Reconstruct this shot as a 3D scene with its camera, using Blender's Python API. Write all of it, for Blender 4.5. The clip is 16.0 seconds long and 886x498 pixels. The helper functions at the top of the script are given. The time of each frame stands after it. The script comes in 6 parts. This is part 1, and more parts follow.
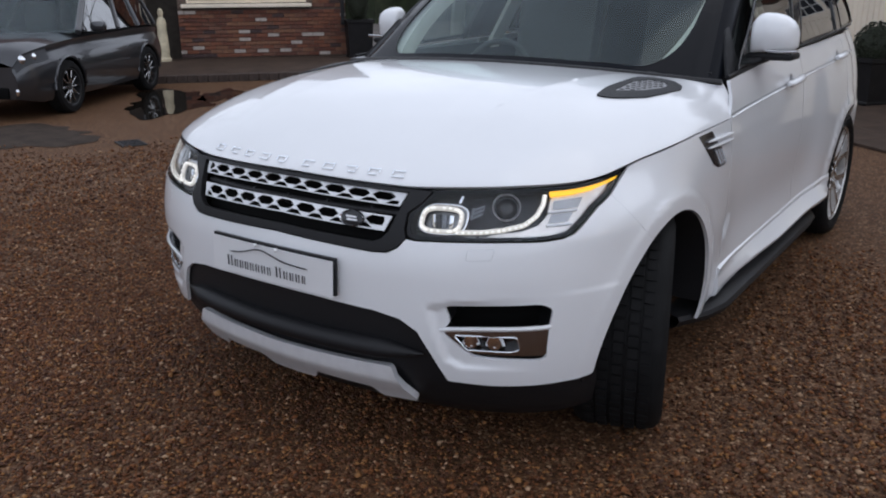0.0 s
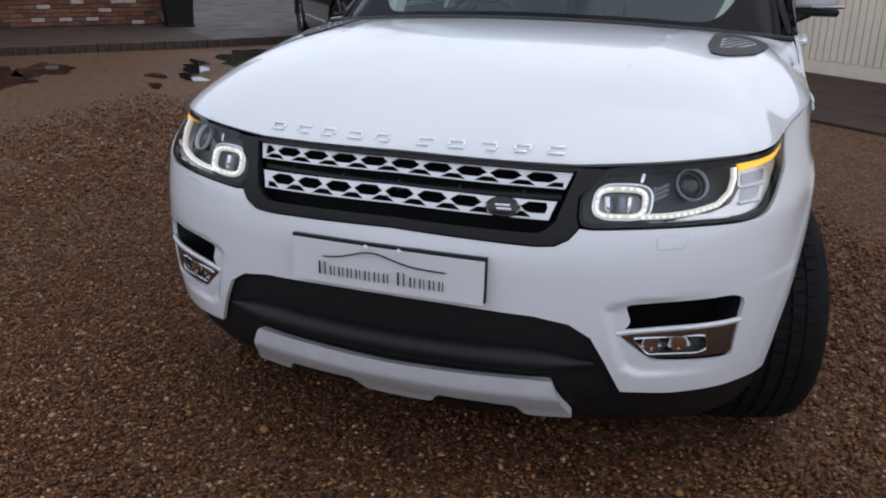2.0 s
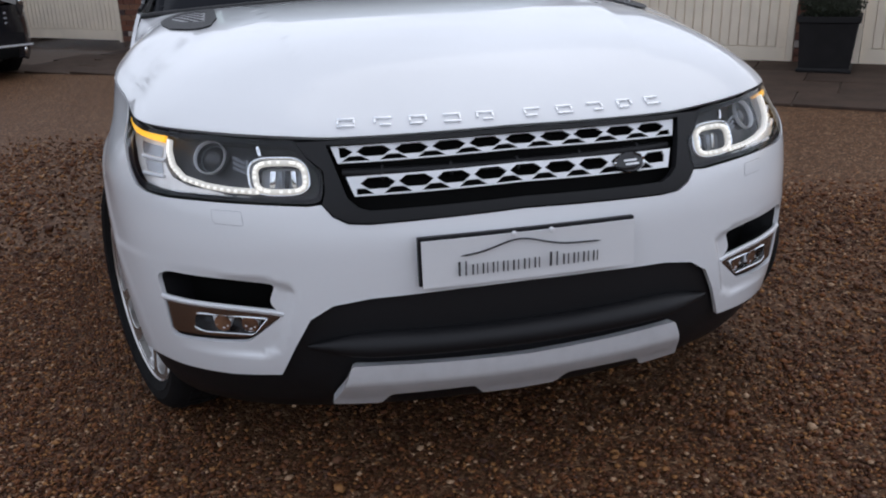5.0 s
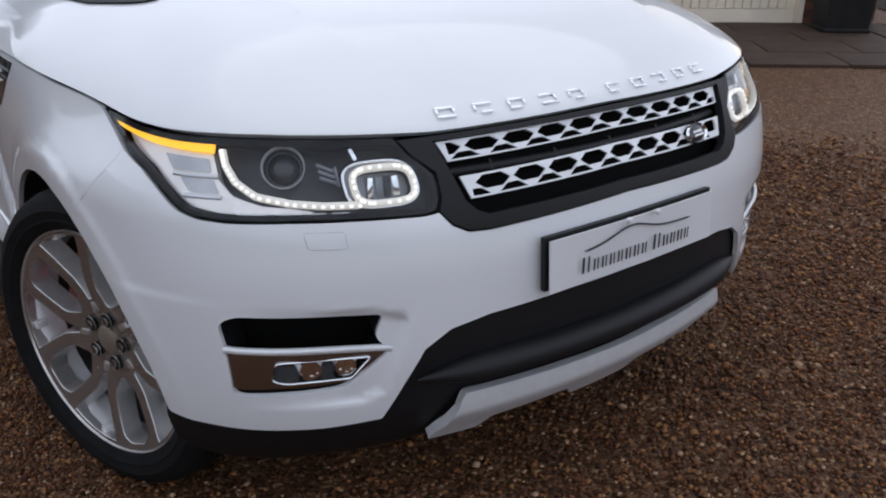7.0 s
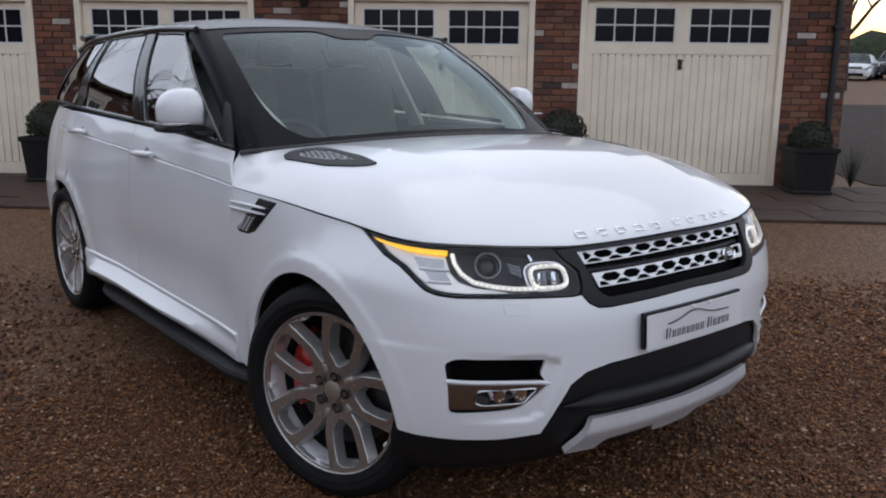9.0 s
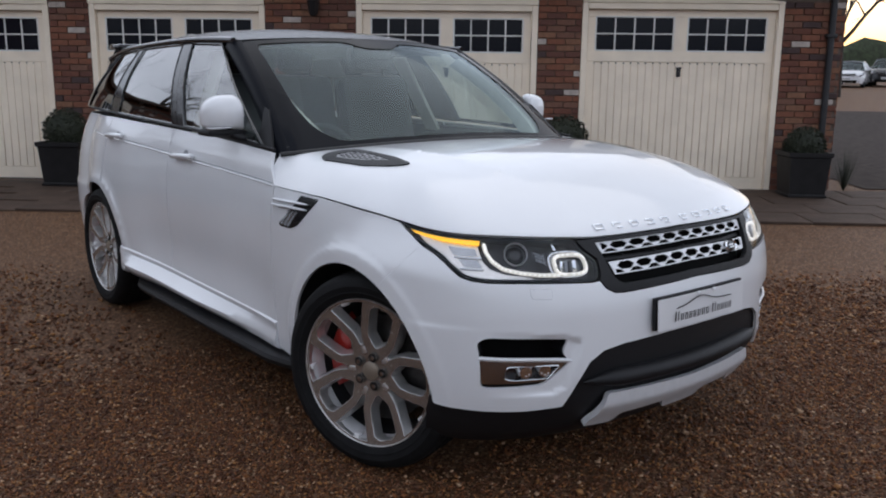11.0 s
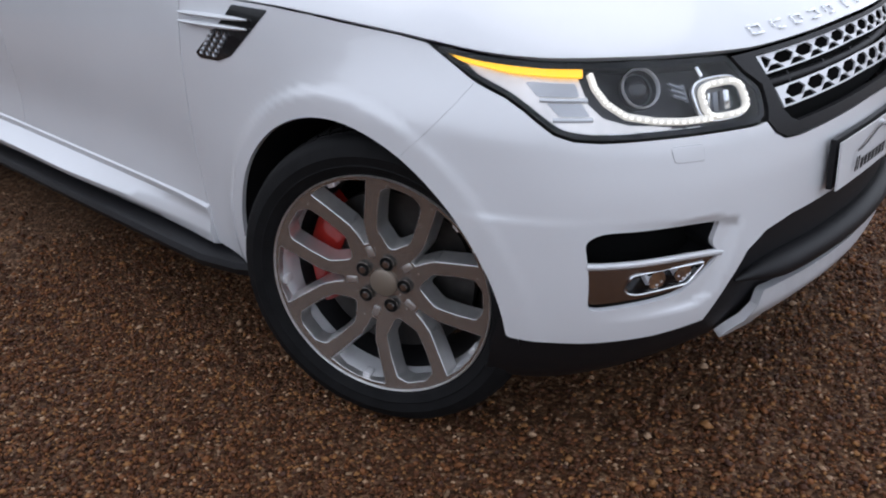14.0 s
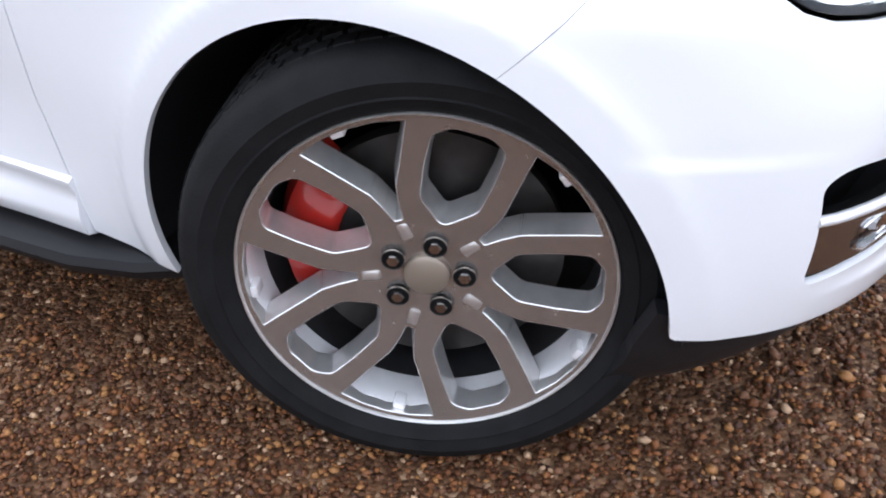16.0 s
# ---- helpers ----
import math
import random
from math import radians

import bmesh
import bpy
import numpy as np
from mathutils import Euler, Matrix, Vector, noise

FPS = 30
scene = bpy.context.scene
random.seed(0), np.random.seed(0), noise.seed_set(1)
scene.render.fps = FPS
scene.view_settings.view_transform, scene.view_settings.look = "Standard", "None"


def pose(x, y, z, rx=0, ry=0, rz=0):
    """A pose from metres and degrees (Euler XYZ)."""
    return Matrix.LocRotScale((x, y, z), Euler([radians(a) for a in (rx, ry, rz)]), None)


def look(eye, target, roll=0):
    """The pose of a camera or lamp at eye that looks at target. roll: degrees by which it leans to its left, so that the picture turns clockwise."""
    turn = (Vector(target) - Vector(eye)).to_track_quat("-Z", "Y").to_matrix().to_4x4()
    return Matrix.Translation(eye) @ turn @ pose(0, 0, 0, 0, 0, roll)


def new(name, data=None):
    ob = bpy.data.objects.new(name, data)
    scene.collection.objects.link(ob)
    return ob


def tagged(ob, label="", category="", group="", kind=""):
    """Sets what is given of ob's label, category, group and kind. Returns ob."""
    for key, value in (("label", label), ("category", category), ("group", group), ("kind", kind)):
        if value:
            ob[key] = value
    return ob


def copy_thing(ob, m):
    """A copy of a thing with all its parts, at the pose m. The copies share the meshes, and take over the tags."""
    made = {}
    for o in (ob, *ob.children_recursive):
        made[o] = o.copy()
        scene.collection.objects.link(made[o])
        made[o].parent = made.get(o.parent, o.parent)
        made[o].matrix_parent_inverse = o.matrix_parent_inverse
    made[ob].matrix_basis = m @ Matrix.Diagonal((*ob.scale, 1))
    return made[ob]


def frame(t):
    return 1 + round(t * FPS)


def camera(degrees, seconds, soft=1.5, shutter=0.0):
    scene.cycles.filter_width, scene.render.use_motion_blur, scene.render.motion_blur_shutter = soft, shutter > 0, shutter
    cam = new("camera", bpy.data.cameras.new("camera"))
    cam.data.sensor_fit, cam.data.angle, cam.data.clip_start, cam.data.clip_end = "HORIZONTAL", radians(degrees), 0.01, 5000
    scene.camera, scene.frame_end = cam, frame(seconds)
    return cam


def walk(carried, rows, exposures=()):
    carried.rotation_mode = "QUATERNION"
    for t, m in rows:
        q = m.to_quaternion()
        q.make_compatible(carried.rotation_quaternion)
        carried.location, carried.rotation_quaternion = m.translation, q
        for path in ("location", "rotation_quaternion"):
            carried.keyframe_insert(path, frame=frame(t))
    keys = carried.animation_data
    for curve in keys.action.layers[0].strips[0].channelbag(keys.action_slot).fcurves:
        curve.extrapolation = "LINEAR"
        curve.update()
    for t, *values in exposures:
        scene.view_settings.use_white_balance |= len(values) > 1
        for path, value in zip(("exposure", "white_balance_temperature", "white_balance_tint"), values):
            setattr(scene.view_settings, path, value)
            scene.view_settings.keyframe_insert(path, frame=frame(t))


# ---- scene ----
cam = camera(55.8, 16.0, 2.0)
PATH = [
    (0, (1.852, -2.423, 1.511), (0.759, -0.862, 0.904), -0.3),
    (0.5, (1.573, -2.453, 1.483), (0.468, -0.934, 0.795), -0.5),
    (1, (1.323, -2.432, 1.456), (0.285, -0.871, 0.759), 0.3),
    (1.5, (1.07, -2.4, 1.446), (0.174, -0.748, 0.761), 0.1),
    (2, (0.816, -2.484, 1.425), (0.156, -0.718, 0.757), 0.6),
    (2.5, (0.536, -2.562, 1.442), (0.077, -0.74, 0.755), 0.6),
    (3, (0.26, -2.564, 1.406), (0.009, -0.691, 0.751), 0.4),
    (3.2, (0.149, -2.573, 1.406), (-0.017, -0.694, 0.743), 1.1),
    (5.5, (-0.773, -2.268, 1.314), (-0.157, -0.501, 0.608), -2.2),
    (6, (-0.896, -2.035, 1.283), (-0.109, -0.368, 0.509), -1.2),
    (6.5, (-1.068, -1.865, 1.301), (-0.115, -0.299, 0.502), -0.6),
    (7, (-1.349, -1.799, 1.356), (-0.231, -0.329, 0.588), -0.1),
    (7.5, (-1.608, -1.844, 1.377), (-0.443, -0.365, 0.702), 0.4),
    (8, (-1.862, -1.951, 1.424), (-0.657, -0.465, 0.843), 0.9),
    (8.5, (-2.129, -2.081, 1.461), (-0.876, -0.597, 0.983), 0.4),
    (9, (-2.308, -2.248, 1.464), (-1.08, -0.724, 1.051), 0.7),
    (9.5, (-2.462, -2.355, 1.486), (-1.244, -0.819, 1.091), 1.5),
    (10, (-2.583, -2.407, 1.487), (-1.354, -0.878, 1.097), 1.1),
    (12.5, (-2.486, -2.16, 1.434), (-1.239, -0.664, 0.977), -0.3),
    (13, (-2.304, -1.862, 1.436), (-1.079, -0.405, 0.822), -1.5),
    (13.5, (-2.211, -1.551, 1.371), (-0.937, -0.183, 0.66), -1.0),
    (14, (-2.123, -1.24, 1.326), (-0.79, -0.019, 0.469), -1.4),
    (14.5, (-1.978, -0.949, 1.249), (-0.625, 0.142, 0.259), -0.8),
    (15, (-1.927, -0.717, 1.197), (-0.502, 0.214, 0.148), -0.0),
    (15.5, (-1.87, -0.528, 1.175), (-0.382, 0.232, 0.077), -0.9),
    (16, (-1.812, -0.407, 1.153), (-0.336, 0.306, 0.006), -1.7),
]
EXPOSURES = [(0.0, 0.06), (13.2, 0.02), (14.0, 0.38), (14.5, 0.86), (15.0, 1.2), (15.5, 1.42), (16.0, 1.6)]
walk(cam, [(t, look(eye, target, roll)) for t, eye, target, roll in PATH], EXPOSURES)

# ---- light: broken cloud at dusk, warm at the horizon behind the garages ----
SUN_AT = radians(65)
world = bpy.data.worlds.new("world")
scene.world = world
world.use_nodes = True
wt = world.node_tree
wn = wt.nodes
sky = wn.new("ShaderNodeTexSky")
sky.sky_type = "NISHITA"
sky.sun_disc = False
sky.sun_elevation = radians(7)
sky.sun_rotation = SUN_AT
sky.dust_density = 3.0
sky.ozone_density = 2.0
dim = wn.new("ShaderNodeVectorMath")
dim.operation = "SCALE"
dim.inputs["Scale"].default_value = 0.045
wt.links.new(sky.outputs["Color"], dim.inputs[0])
where = wn.new("ShaderNodeTexCoord")
cloud = wn.new("ShaderNodeTexNoise")
cloud.inputs["Scale"].default_value = 1.7
cloud.inputs["Detail"].default_value = 4
cloud.inputs["Roughness"].default_value = 0.55
wt.links.new(where.outputs["Generated"], cloud.inputs["Vector"])
cover = wn.new("ShaderNodeMapRange")
cover.inputs["From Min"].default_value = 0.30
cover.inputs["From Max"].default_value = 0.62
cover.inputs["To Min"].default_value = 0.50
cover.inputs["To Max"].default_value = 0.97
wt.links.new(cloud.outputs["Fac"], cover.inputs["Value"])
cut = wn.new("ShaderNodeSeparateXYZ")
wt.links.new(where.outputs["Generated"], cut.inputs["Vector"])
high = wn.new("ShaderNodeMapRange")
high.inputs["From Min"].default_value = 0.02
high.inputs["From Max"].default_value = 0.12
wt.links.new(cut.outputs["Z"], high.inputs["Value"])
veil = wn.new("ShaderNodeMath")
veil.operation = "MULTIPLY"
wt.links.new(cover.outputs["Result"], veil.inputs[0])
wt.links.new(high.outputs["Result"], veil.inputs[1])
shade = wn.new("ShaderNodeMix")
shade.data_type = "RGBA"
shade.inputs["A"].default_value = (0.90, 0.985, 1.18, 1)
shade.inputs["B"].default_value = (1.11, 1.19, 1.38, 1)
wt.links.new(cloud.outputs["Fac"], shade.inputs["Factor"])
mix = wn.new("ShaderNodeMix")
mix.data_type = "RGBA"
wt.links.new(veil.outputs["Value"], mix.inputs["Factor"])
wt.links.new(dim.outputs["Vector"], mix.inputs["A"])
glow = wn.new("ShaderNodeMapRange")
glow.inputs["From Max"].default_value = 0.7
glow.inputs["To Min"].default_value = 1.2
glow.inputs["To Max"].default_value = 0.97
wt.links.new(cut.outputs["Z"], glow.inputs["Value"])
lit = wn.new("ShaderNodeVectorMath")
lit.operation = "SCALE"
wt.links.new(shade.outputs["Result"], lit.inputs[0])
wt.links.new(glow.outputs["Result"], lit.inputs["Scale"])
wt.links.new(lit.outputs["Vector"], mix.inputs["B"])
wt.links.new(mix.outputs["Result"], wn["Background"].inputs["Color"])
wn["Background"].inputs["Strength"].default_value = 1.0
sun = new("sun", bpy.data.lights.new("sun", "SUN"))
sun.data.energy = 0.4
sun.data.angle = radians(60)
sun.data.color = (1.0, 0.95, 0.9)
sun.matrix_world = look((0, 0, 30), Vector((0, 0, 30)) - Vector((math.sin(SUN_AT), math.cos(SUN_AT), 2.2)))

# ---- materials ----
def material(name, base, rough=0.5, metal=0.0, vary=0.0, scale=8.0, bump=0.0, bump_scale=60.0, coat=0.0, tint=None, spec=0.5, rough_vary=0.0):
    m = bpy.data.materials.new(name)
    m.use_nodes = True
    nt = m.node_tree
    b = nt.nodes["Principled BSDF"]
    b.inputs["Base Color"].default_value = (*base, 1)
    b.inputs["Roughness"].default_value = rough
    b.inputs["Metallic"].default_value = metal
    b.inputs["Coat Weight"].default_value = coat
    b.inputs["Coat Roughness"].default_value = 0.04
    b.inputs["Specular IOR Level"].default_value = spec
    co = nt.nodes.new("ShaderNodeTexCoord")
    if vary or tint or rough_vary:
        n = nt.nodes.new("ShaderNodeTexNoise")
        n.inputs["Scale"].default_value = scale
        n.inputs["Detail"].default_value = 6
        nt.links.new(co.outputs["Object"], n.inputs["Vector"])
        if vary or tint:
            r = nt.nodes.new("ShaderNodeValToRGB")
            r.color_ramp.elements[0].position = 0.3
            r.color_ramp.elements[1].position = 0.7
            lo = tint or tuple(c * (1 - vary) for c in base)
            r.color_ramp.elements[0].color = (*lo, 1)
            r.color_ramp.elements[1].color = (*(min(1, c * (1 + vary)) for c in base), 1)
            nt.links.new(n.outputs["Fac"], r.inputs["Fac"])
            nt.links.new(r.outputs["Color"], b.inputs["Base Color"])
        if rough_vary:
            mr = nt.nodes.new("ShaderNodeMapRange")
            mr.inputs["To Min"].default_value = max(0, rough - rough_vary)
            mr.inputs["To Max"].default_value = min(1, rough + rough_vary)
            nt.links.new(n.outputs["Fac"], mr.inputs["Value"])
            nt.links.new(mr.outputs["Result"], b.inputs["Roughness"])
    if bump:
        n2 = nt.nodes.new("ShaderNodeTexNoise")
        n2.inputs["Scale"].default_value = bump_scale
        n2.inputs["Detail"].default_value = 5
        nt.links.new(co.outputs["Object"], n2.inputs["Vector"])
        bm = nt.nodes.new("ShaderNodeBump")
        bm.inputs["Strength"].default_value = bump
        bm.inputs["Distance"].default_value = 0.01
        nt.links.new(n2.outputs["Fac"], bm.inputs["Height"])
        nt.links.new(bm.outputs["Normal"], b.inputs["Normal"])
    return m


def glow(name, colour, strength):
    m = bpy.data.materials.new(name)
    m.use_nodes = True
    b = m.node_tree.nodes["Principled BSDF"]
    b.inputs["Base Color"].default_value = (*(c * 0.5 for c in colour), 1)
    b.inputs["Emission Color"].default_value = (*colour, 1)
    b.inputs["Emission Strength"].default_value = strength
    return m


def thin_glass(name, colour, head_on=0.05, rough=0.0, gloss=(1, 1, 1)):
    """Thin clear sheet: tinted see-through, with gloss that grows towards the grazing view."""
    m = bpy.data.materials.new(name)
    m.use_nodes = True
    nt = m.node_tree
    nt.nodes.remove(nt.nodes["Principled BSDF"])
    out = nt.nodes["Material Output"]
    tr, gl, mx, lw, pw, mr = (nt.nodes.new(k) for k in ("ShaderNodeBsdfTransparent", "ShaderNodeBsdfGlossy", "ShaderNodeMixShader", "ShaderNodeLayerWeight", "ShaderNodeMath", "ShaderNodeMapRange"))
    tr.inputs["Color"].default_value = (*colour, 1)
    gl.inputs["Roughness"].default_value = rough
    gl.inputs["Color"].default_value = (*gloss, 1)
    lw.inputs["Blend"].default_value = 0.5
    pw.operation = "POWER"
    pw.inputs[1].default_value = 5.0
    mr.inputs["To Min"].default_value = head_on
    nt.links.new(lw.outputs["Facing"], pw.inputs[0])
    nt.links.new(pw.outputs["Value"], mr.inputs["Value"])
    nt.links.new(mr.outputs["Result"], mx.inputs["Fac"])
    nt.links.new(tr.outputs["BSDF"], mx.inputs[1])
    nt.links.new(gl.outputs["BSDF"], mx.inputs[2])
    nt.links.new(mx.outputs["Shader"], out.inputs["Surface"])
    m.surface_render_method = "BLENDED"
    return m


def clear(name, colour, rough=0.0, ior=1.45):
    m = bpy.data.materials.new(name)
    m.use_nodes = True
    b = m.node_tree.nodes["Principled BSDF"]
    b.inputs["Base Color"].default_value = (*colour, 1)
    b.inputs["Transmission Weight"].default_value = 1
    b.inputs["Roughness"].default_value = rough
    b.inputs["IOR"].default_value = ior
    return m


WHITE = material("white car paint", (0.765, 0.775, 0.795), 0.32, coat=1.0, vary=0.02, scale=3)
SATIN = material("satin black plastic", (0.011, 0.011, 0.0125), 0.5, spec=0.28, bump=0.08, bump_scale=900)
ROOFBLACK = material("black roof paint", (0.006, 0.006, 0.008), 0.25, spec=0.16)
FRIT = material("black glass print", (0.005, 0.006, 0.009), 0.12, spec=0.09)
PILLAR = material("black pillar panel", (0.006, 0.007, 0.010), 0.3, spec=0.05)
GLOSSB = material("gloss black paint", (0.006, 0.006, 0.008), 0.15, coat=0.3)
# Near-black: holds the shade of hollows, gaps and undersides in its colour.
VOID = material("near-black part and shade fill", (0.005, 0.005, 0.005), 0.95, spec=0.1)
SILVER = material("silver satin paint", (0.72, 0.73, 0.75), 0.34, 0.3, vary=0.04, scale=30)
CHROME = material("bright chrome", (0.85, 0.86, 0.88), 0.08, 1.0)
BEZEL = material("satin dark chrome", (0.42, 0.42, 0.43), 0.24, 1.0)
ALLOY = material("grey alloy paint", (0.42, 0.385, 0.355), 0.25, 0.8, vary=0.06, scale=40, rough_vary=0.06)
SPOKESIDE = material("silver spoke flank", (0.70, 0.69, 0.68), 0.28, 0.8, vary=0.06, scale=40)
ALLOYB = material("bright alloy barrel", (0.88, 0.88, 0.89), 0.26, 0.4, vary=0.05, scale=25)
# Brake dust and the shade inside the wheel, both in one dark colour.
BARREL = material("dark metal with dust and shade", (0.022, 0.022, 0.024), 0.6, 0.3, vary=0.3, scale=20)
RUBBER = material("tyre rubber", (0.0085, 0.0085, 0.009), 0.75, spec=0.15, vary=0.25, scale=20, bump=0.15, bump_scale=200)
DISC = material("brake disc iron", (0.055, 0.052, 0.05), 0.5, 0.9, vary=0.2, scale=30)
RED = material("red caliper paint", (0.33, 0.016, 0.011), 0.35, vary=0.1, coat=0.4)
GLASS = thin_glass("tinted car glass", (0.70, 0.80, 0.78), 0.055, gloss=(0.84, 0.96, 1.0))
SIDEGLASS = thin_glass("tinted side glass", (0.74, 0.82, 0.79), 0.27)
PRIVACY = thin_glass("privacy glass", (0.02, 0.022, 0.025), 0.28)
LENS = thin_glass("clear lamp lens", (0.97, 0.98, 0.99), 0.028)
BOWL = material("dark lamp housing", (0.025, 0.026, 0.030), 0.35, 0.3)
DRL = glow("white daytime light", (1.0, 0.965, 0.90), 0.34)
BEAD = glow("bright light bead", (1.0, 0.97, 0.92), 0.95)
# Lamp bracket grey; also paints shade at door handles and flank crease.
CLIPGREY = material("grey bracket and shade tone", (0.22, 0.23, 0.25), 0.3, 0.6)
IVORY = material("ivory cabin cloth", (0.62, 0.59, 0.53), 0.85, vary=0.06, scale=12)
AMBER = glow("amber indicator light", (1.0, 0.52, 0.02), 1.0)
PEARL = material("pearl white lamp reflector", (0.88, 0.83, 0.79), 0.22, 0.45, coat=0.5, vary=0.08, scale=60)
CAPGREY = material("warm grey cap", (0.30, 0.25, 0.20), 0.4, 0.5)
INTERIOR = material("dark grey cabin trim", (0.05, 0.052, 0.055), 0.7, vary=0.2)
LEATHER = material("black leather", (0.03, 0.03, 0.032), 0.5, vary=0.2, bump=0.2, bump_scale=200)
PLATEW = material("white acrylic plate", (0.72, 0.72, 0.73), 0.35, vary=0.02)
INK = material("black print", (0.02, 0.02, 0.022), 0.5)


def ramp_material(name, colours, source, rough=0.85, grain=0.25, bump=0.4, bump_scale=80.0, spec=0.5):
    """Colours picked by piece (source: "object" or "island"), with grain inside each piece."""
    m = bpy.data.materials.new(name)
    m.use_nodes = True
    nt = m.node_tree
    b = nt.nodes["Principled BSDF"]
    b.inputs["Roughness"].default_value = rough
    b.inputs["Specular IOR Level"].default_value = spec
    if source == "object":
        pick = nt.nodes.new("ShaderNodeObjectInfo").outputs["Random"]
    elif source == "island":
        pick = nt.nodes.new("ShaderNodeNewGeometry").outputs["Random Per Island"]
    else:
        co0 = nt.nodes.new("ShaderNodeTexCoord")
        vo = nt.nodes.new("ShaderNodeTexVoronoi")
        vo.inputs["Scale"].default_value = source
        nt.links.new(co0.outputs["Object"], vo.inputs["Vector"])
        sp = nt.nodes.new("ShaderNodeSeparateColor")
        nt.links.new(vo.outputs["Color"], sp.inputs["Color"])
        pick = sp.outputs["Red"]
    r = nt.nodes.new("ShaderNodeValToRGB")
    r.color_ramp.interpolation = "CONSTANT" if source == "object" or source == "island" else "LINEAR"
    while len(r.color_ramp.elements) < len(colours):
        r.color_ramp.elements.new(0.5)
    for e, (p, c) in zip(r.color_ramp.elements, colours):
        e.position = p
        e.color = (*c, 1)
    nt.links.new(pick, r.inputs["Fac"])
    co = nt.nodes.new("ShaderNodeTexCoord")
    n = nt.nodes.new("ShaderNodeTexNoise")
    n.inputs["Scale"].default_value = 22
    n.inputs["Detail"].default_value = 6
    geo = nt.nodes.new("ShaderNodeNewGeometry")
    nt.links.new(geo.outputs["Position"], n.inputs["Vector"])
    mr = nt.nodes.new("ShaderNodeMapRange")
    mr.inputs["To Min"].default_value = 1 - grain * 1.6
    mr.inputs["To Max"].default_value = 1 + grain * 1.6
    nt.links.new(n.outputs["Fac"], mr.inputs["Value"])
    mul = nt.nodes.new("ShaderNodeVectorMath")
    mul.operation = "SCALE"
    nt.links.new(r.outputs["Color"], mul.inputs[0])
    nt.links.new(mr.outputs["Result"], mul.inputs["Scale"])
    nt.links.new(mul.outputs["Vector"], b.inputs["Base Color"])
    if bump:
        bm = nt.nodes.new("ShaderNodeBump")
        bm.inputs["Strength"].default_value = bump
        bm.inputs["Distance"].default_value = 0.006
        if isinstance(source, float):
            nt.links.new(vo.outputs["Distance"], bm.inputs["Height"])
            bm.invert = True
        else:
            n2 = nt.nodes.new("ShaderNodeTexNoise")
            n2.inputs["Scale"].default_value = bump_scale
            nt.links.new(geo.outputs["Position"], n2.inputs["Vector"])
            nt.links.new(n2.outputs["Fac"], bm.inputs["Height"])
        nt.links.new(bm.outputs["Normal"], b.inputs["Normal"])
    return m


BRICKS = [(0.0, (0.135, 0.050, 0.032)), (0.2, (0.185, 0.070, 0.040)), (0.42, (0.11, 0.045, 0.032)), (0.58, (0.16, 0.075, 0.050)), (0.72, (0.06, 0.036, 0.034)), (0.82, (0.20, 0.095, 0.055)), (0.94, (0.42, 0.36, 0.32))]
BRICK = ramp_material("reclaimed red brick", BRICKS, "object", 0.88, 0.3)
BRICKI = ramp_material("reclaimed red brickwork", BRICKS, "island", 0.88, 0.3)
STONES = [(0.0, (0.0598, 0.0208, 0.0084)), (0.22, (0.115, 0.0424, 0.0167)), (0.45, (0.184, 0.0704, 0.0258)), (0.62, (0.138, 0.064, 0.0342)), (0.76, (0.2668, 0.124, 0.0456)), (0.88, (0.0736, 0.036, 0.0243)), (0.95, (0.3864, 0.248, 0.152))]
PEBBLE = ramp_material("wet brown pebbles", STONES, "island", 0.5, 0.2, 0.15, 300.0, 0.20)
WATER = material("still puddle water", (0.012, 0.010, 0.008), 0.03, spec=0.5)
TWIG = material("dark bare bark", (0.035, 0.028, 0.022), 0.9, vary=0.3)
DARKPAINT = material("black car paint", (0.008, 0.009, 0.012), 0.2, coat=1.0)
FARWHITE = material("white paint of a parked car", (0.75, 0.76, 0.78), 0.3, coat=1.0, vary=0.02)
HEDGE = material("dull green hedge", (0.03, 0.04, 0.018), 0.9, vary=0.5, scale=3, bump=0.6, bump_scale=20)
LEAD = material("black cast pipe", (0.012, 0.012, 0.014), 0.5, vary=0.2)
MORTAR = material("grey lime mortar", (0.115, 0.085, 0.068), 0.95, vary=0.25, scale=20, bump=0.4)
CREAM = material("cream painted timber", (0.85, 0.74, 0.595), 0.55, vary=0.06, scale=4, bump=0.05)
PANE = material("dark garage window", (0.008, 0.009, 0.014), 0.08, spec=0.25)
GROUND = ramp_material("brown wet gravel", [(0.0, (0.040, 0.0185, 0.0095)), (0.5, (0.104, 0.051, 0.026)), (0.85, (0.167, 0.088, 0.046)), (1.0, (0.30, 0.195, 0.12))], 95.0, 0.6, 0.35, 0.9, 1.0, 0.15)
PAVING = material("damp brown paving", (0.056, 0.036, 0.026), 0.75, spec=0.25, vary=0.3, scale=4, bump=0.3)
CONCRETE = material("pale concrete drive", (0.10, 0.088, 0.080), 0.8, spec=0.2, vary=0.4, scale=2, bump=0.3)
KERB = material("dark brick kerb", (0.055, 0.038, 0.031), 0.8, vary=0.3, bump=0.3)
POT = material("dark lead planter", (0.011, 0.010, 0.0105), 0.6, 0.0, vary=0.3, spec=0.25)
LEAF = material("dark box leaves", (0.017, 0.022, 0.010), 0.7, vary=0.5, scale=30)
GOLFPAINT = material("grey metallic paint", (0.040, 0.041, 0.046), 0.3, 0.6, coat=1.0)
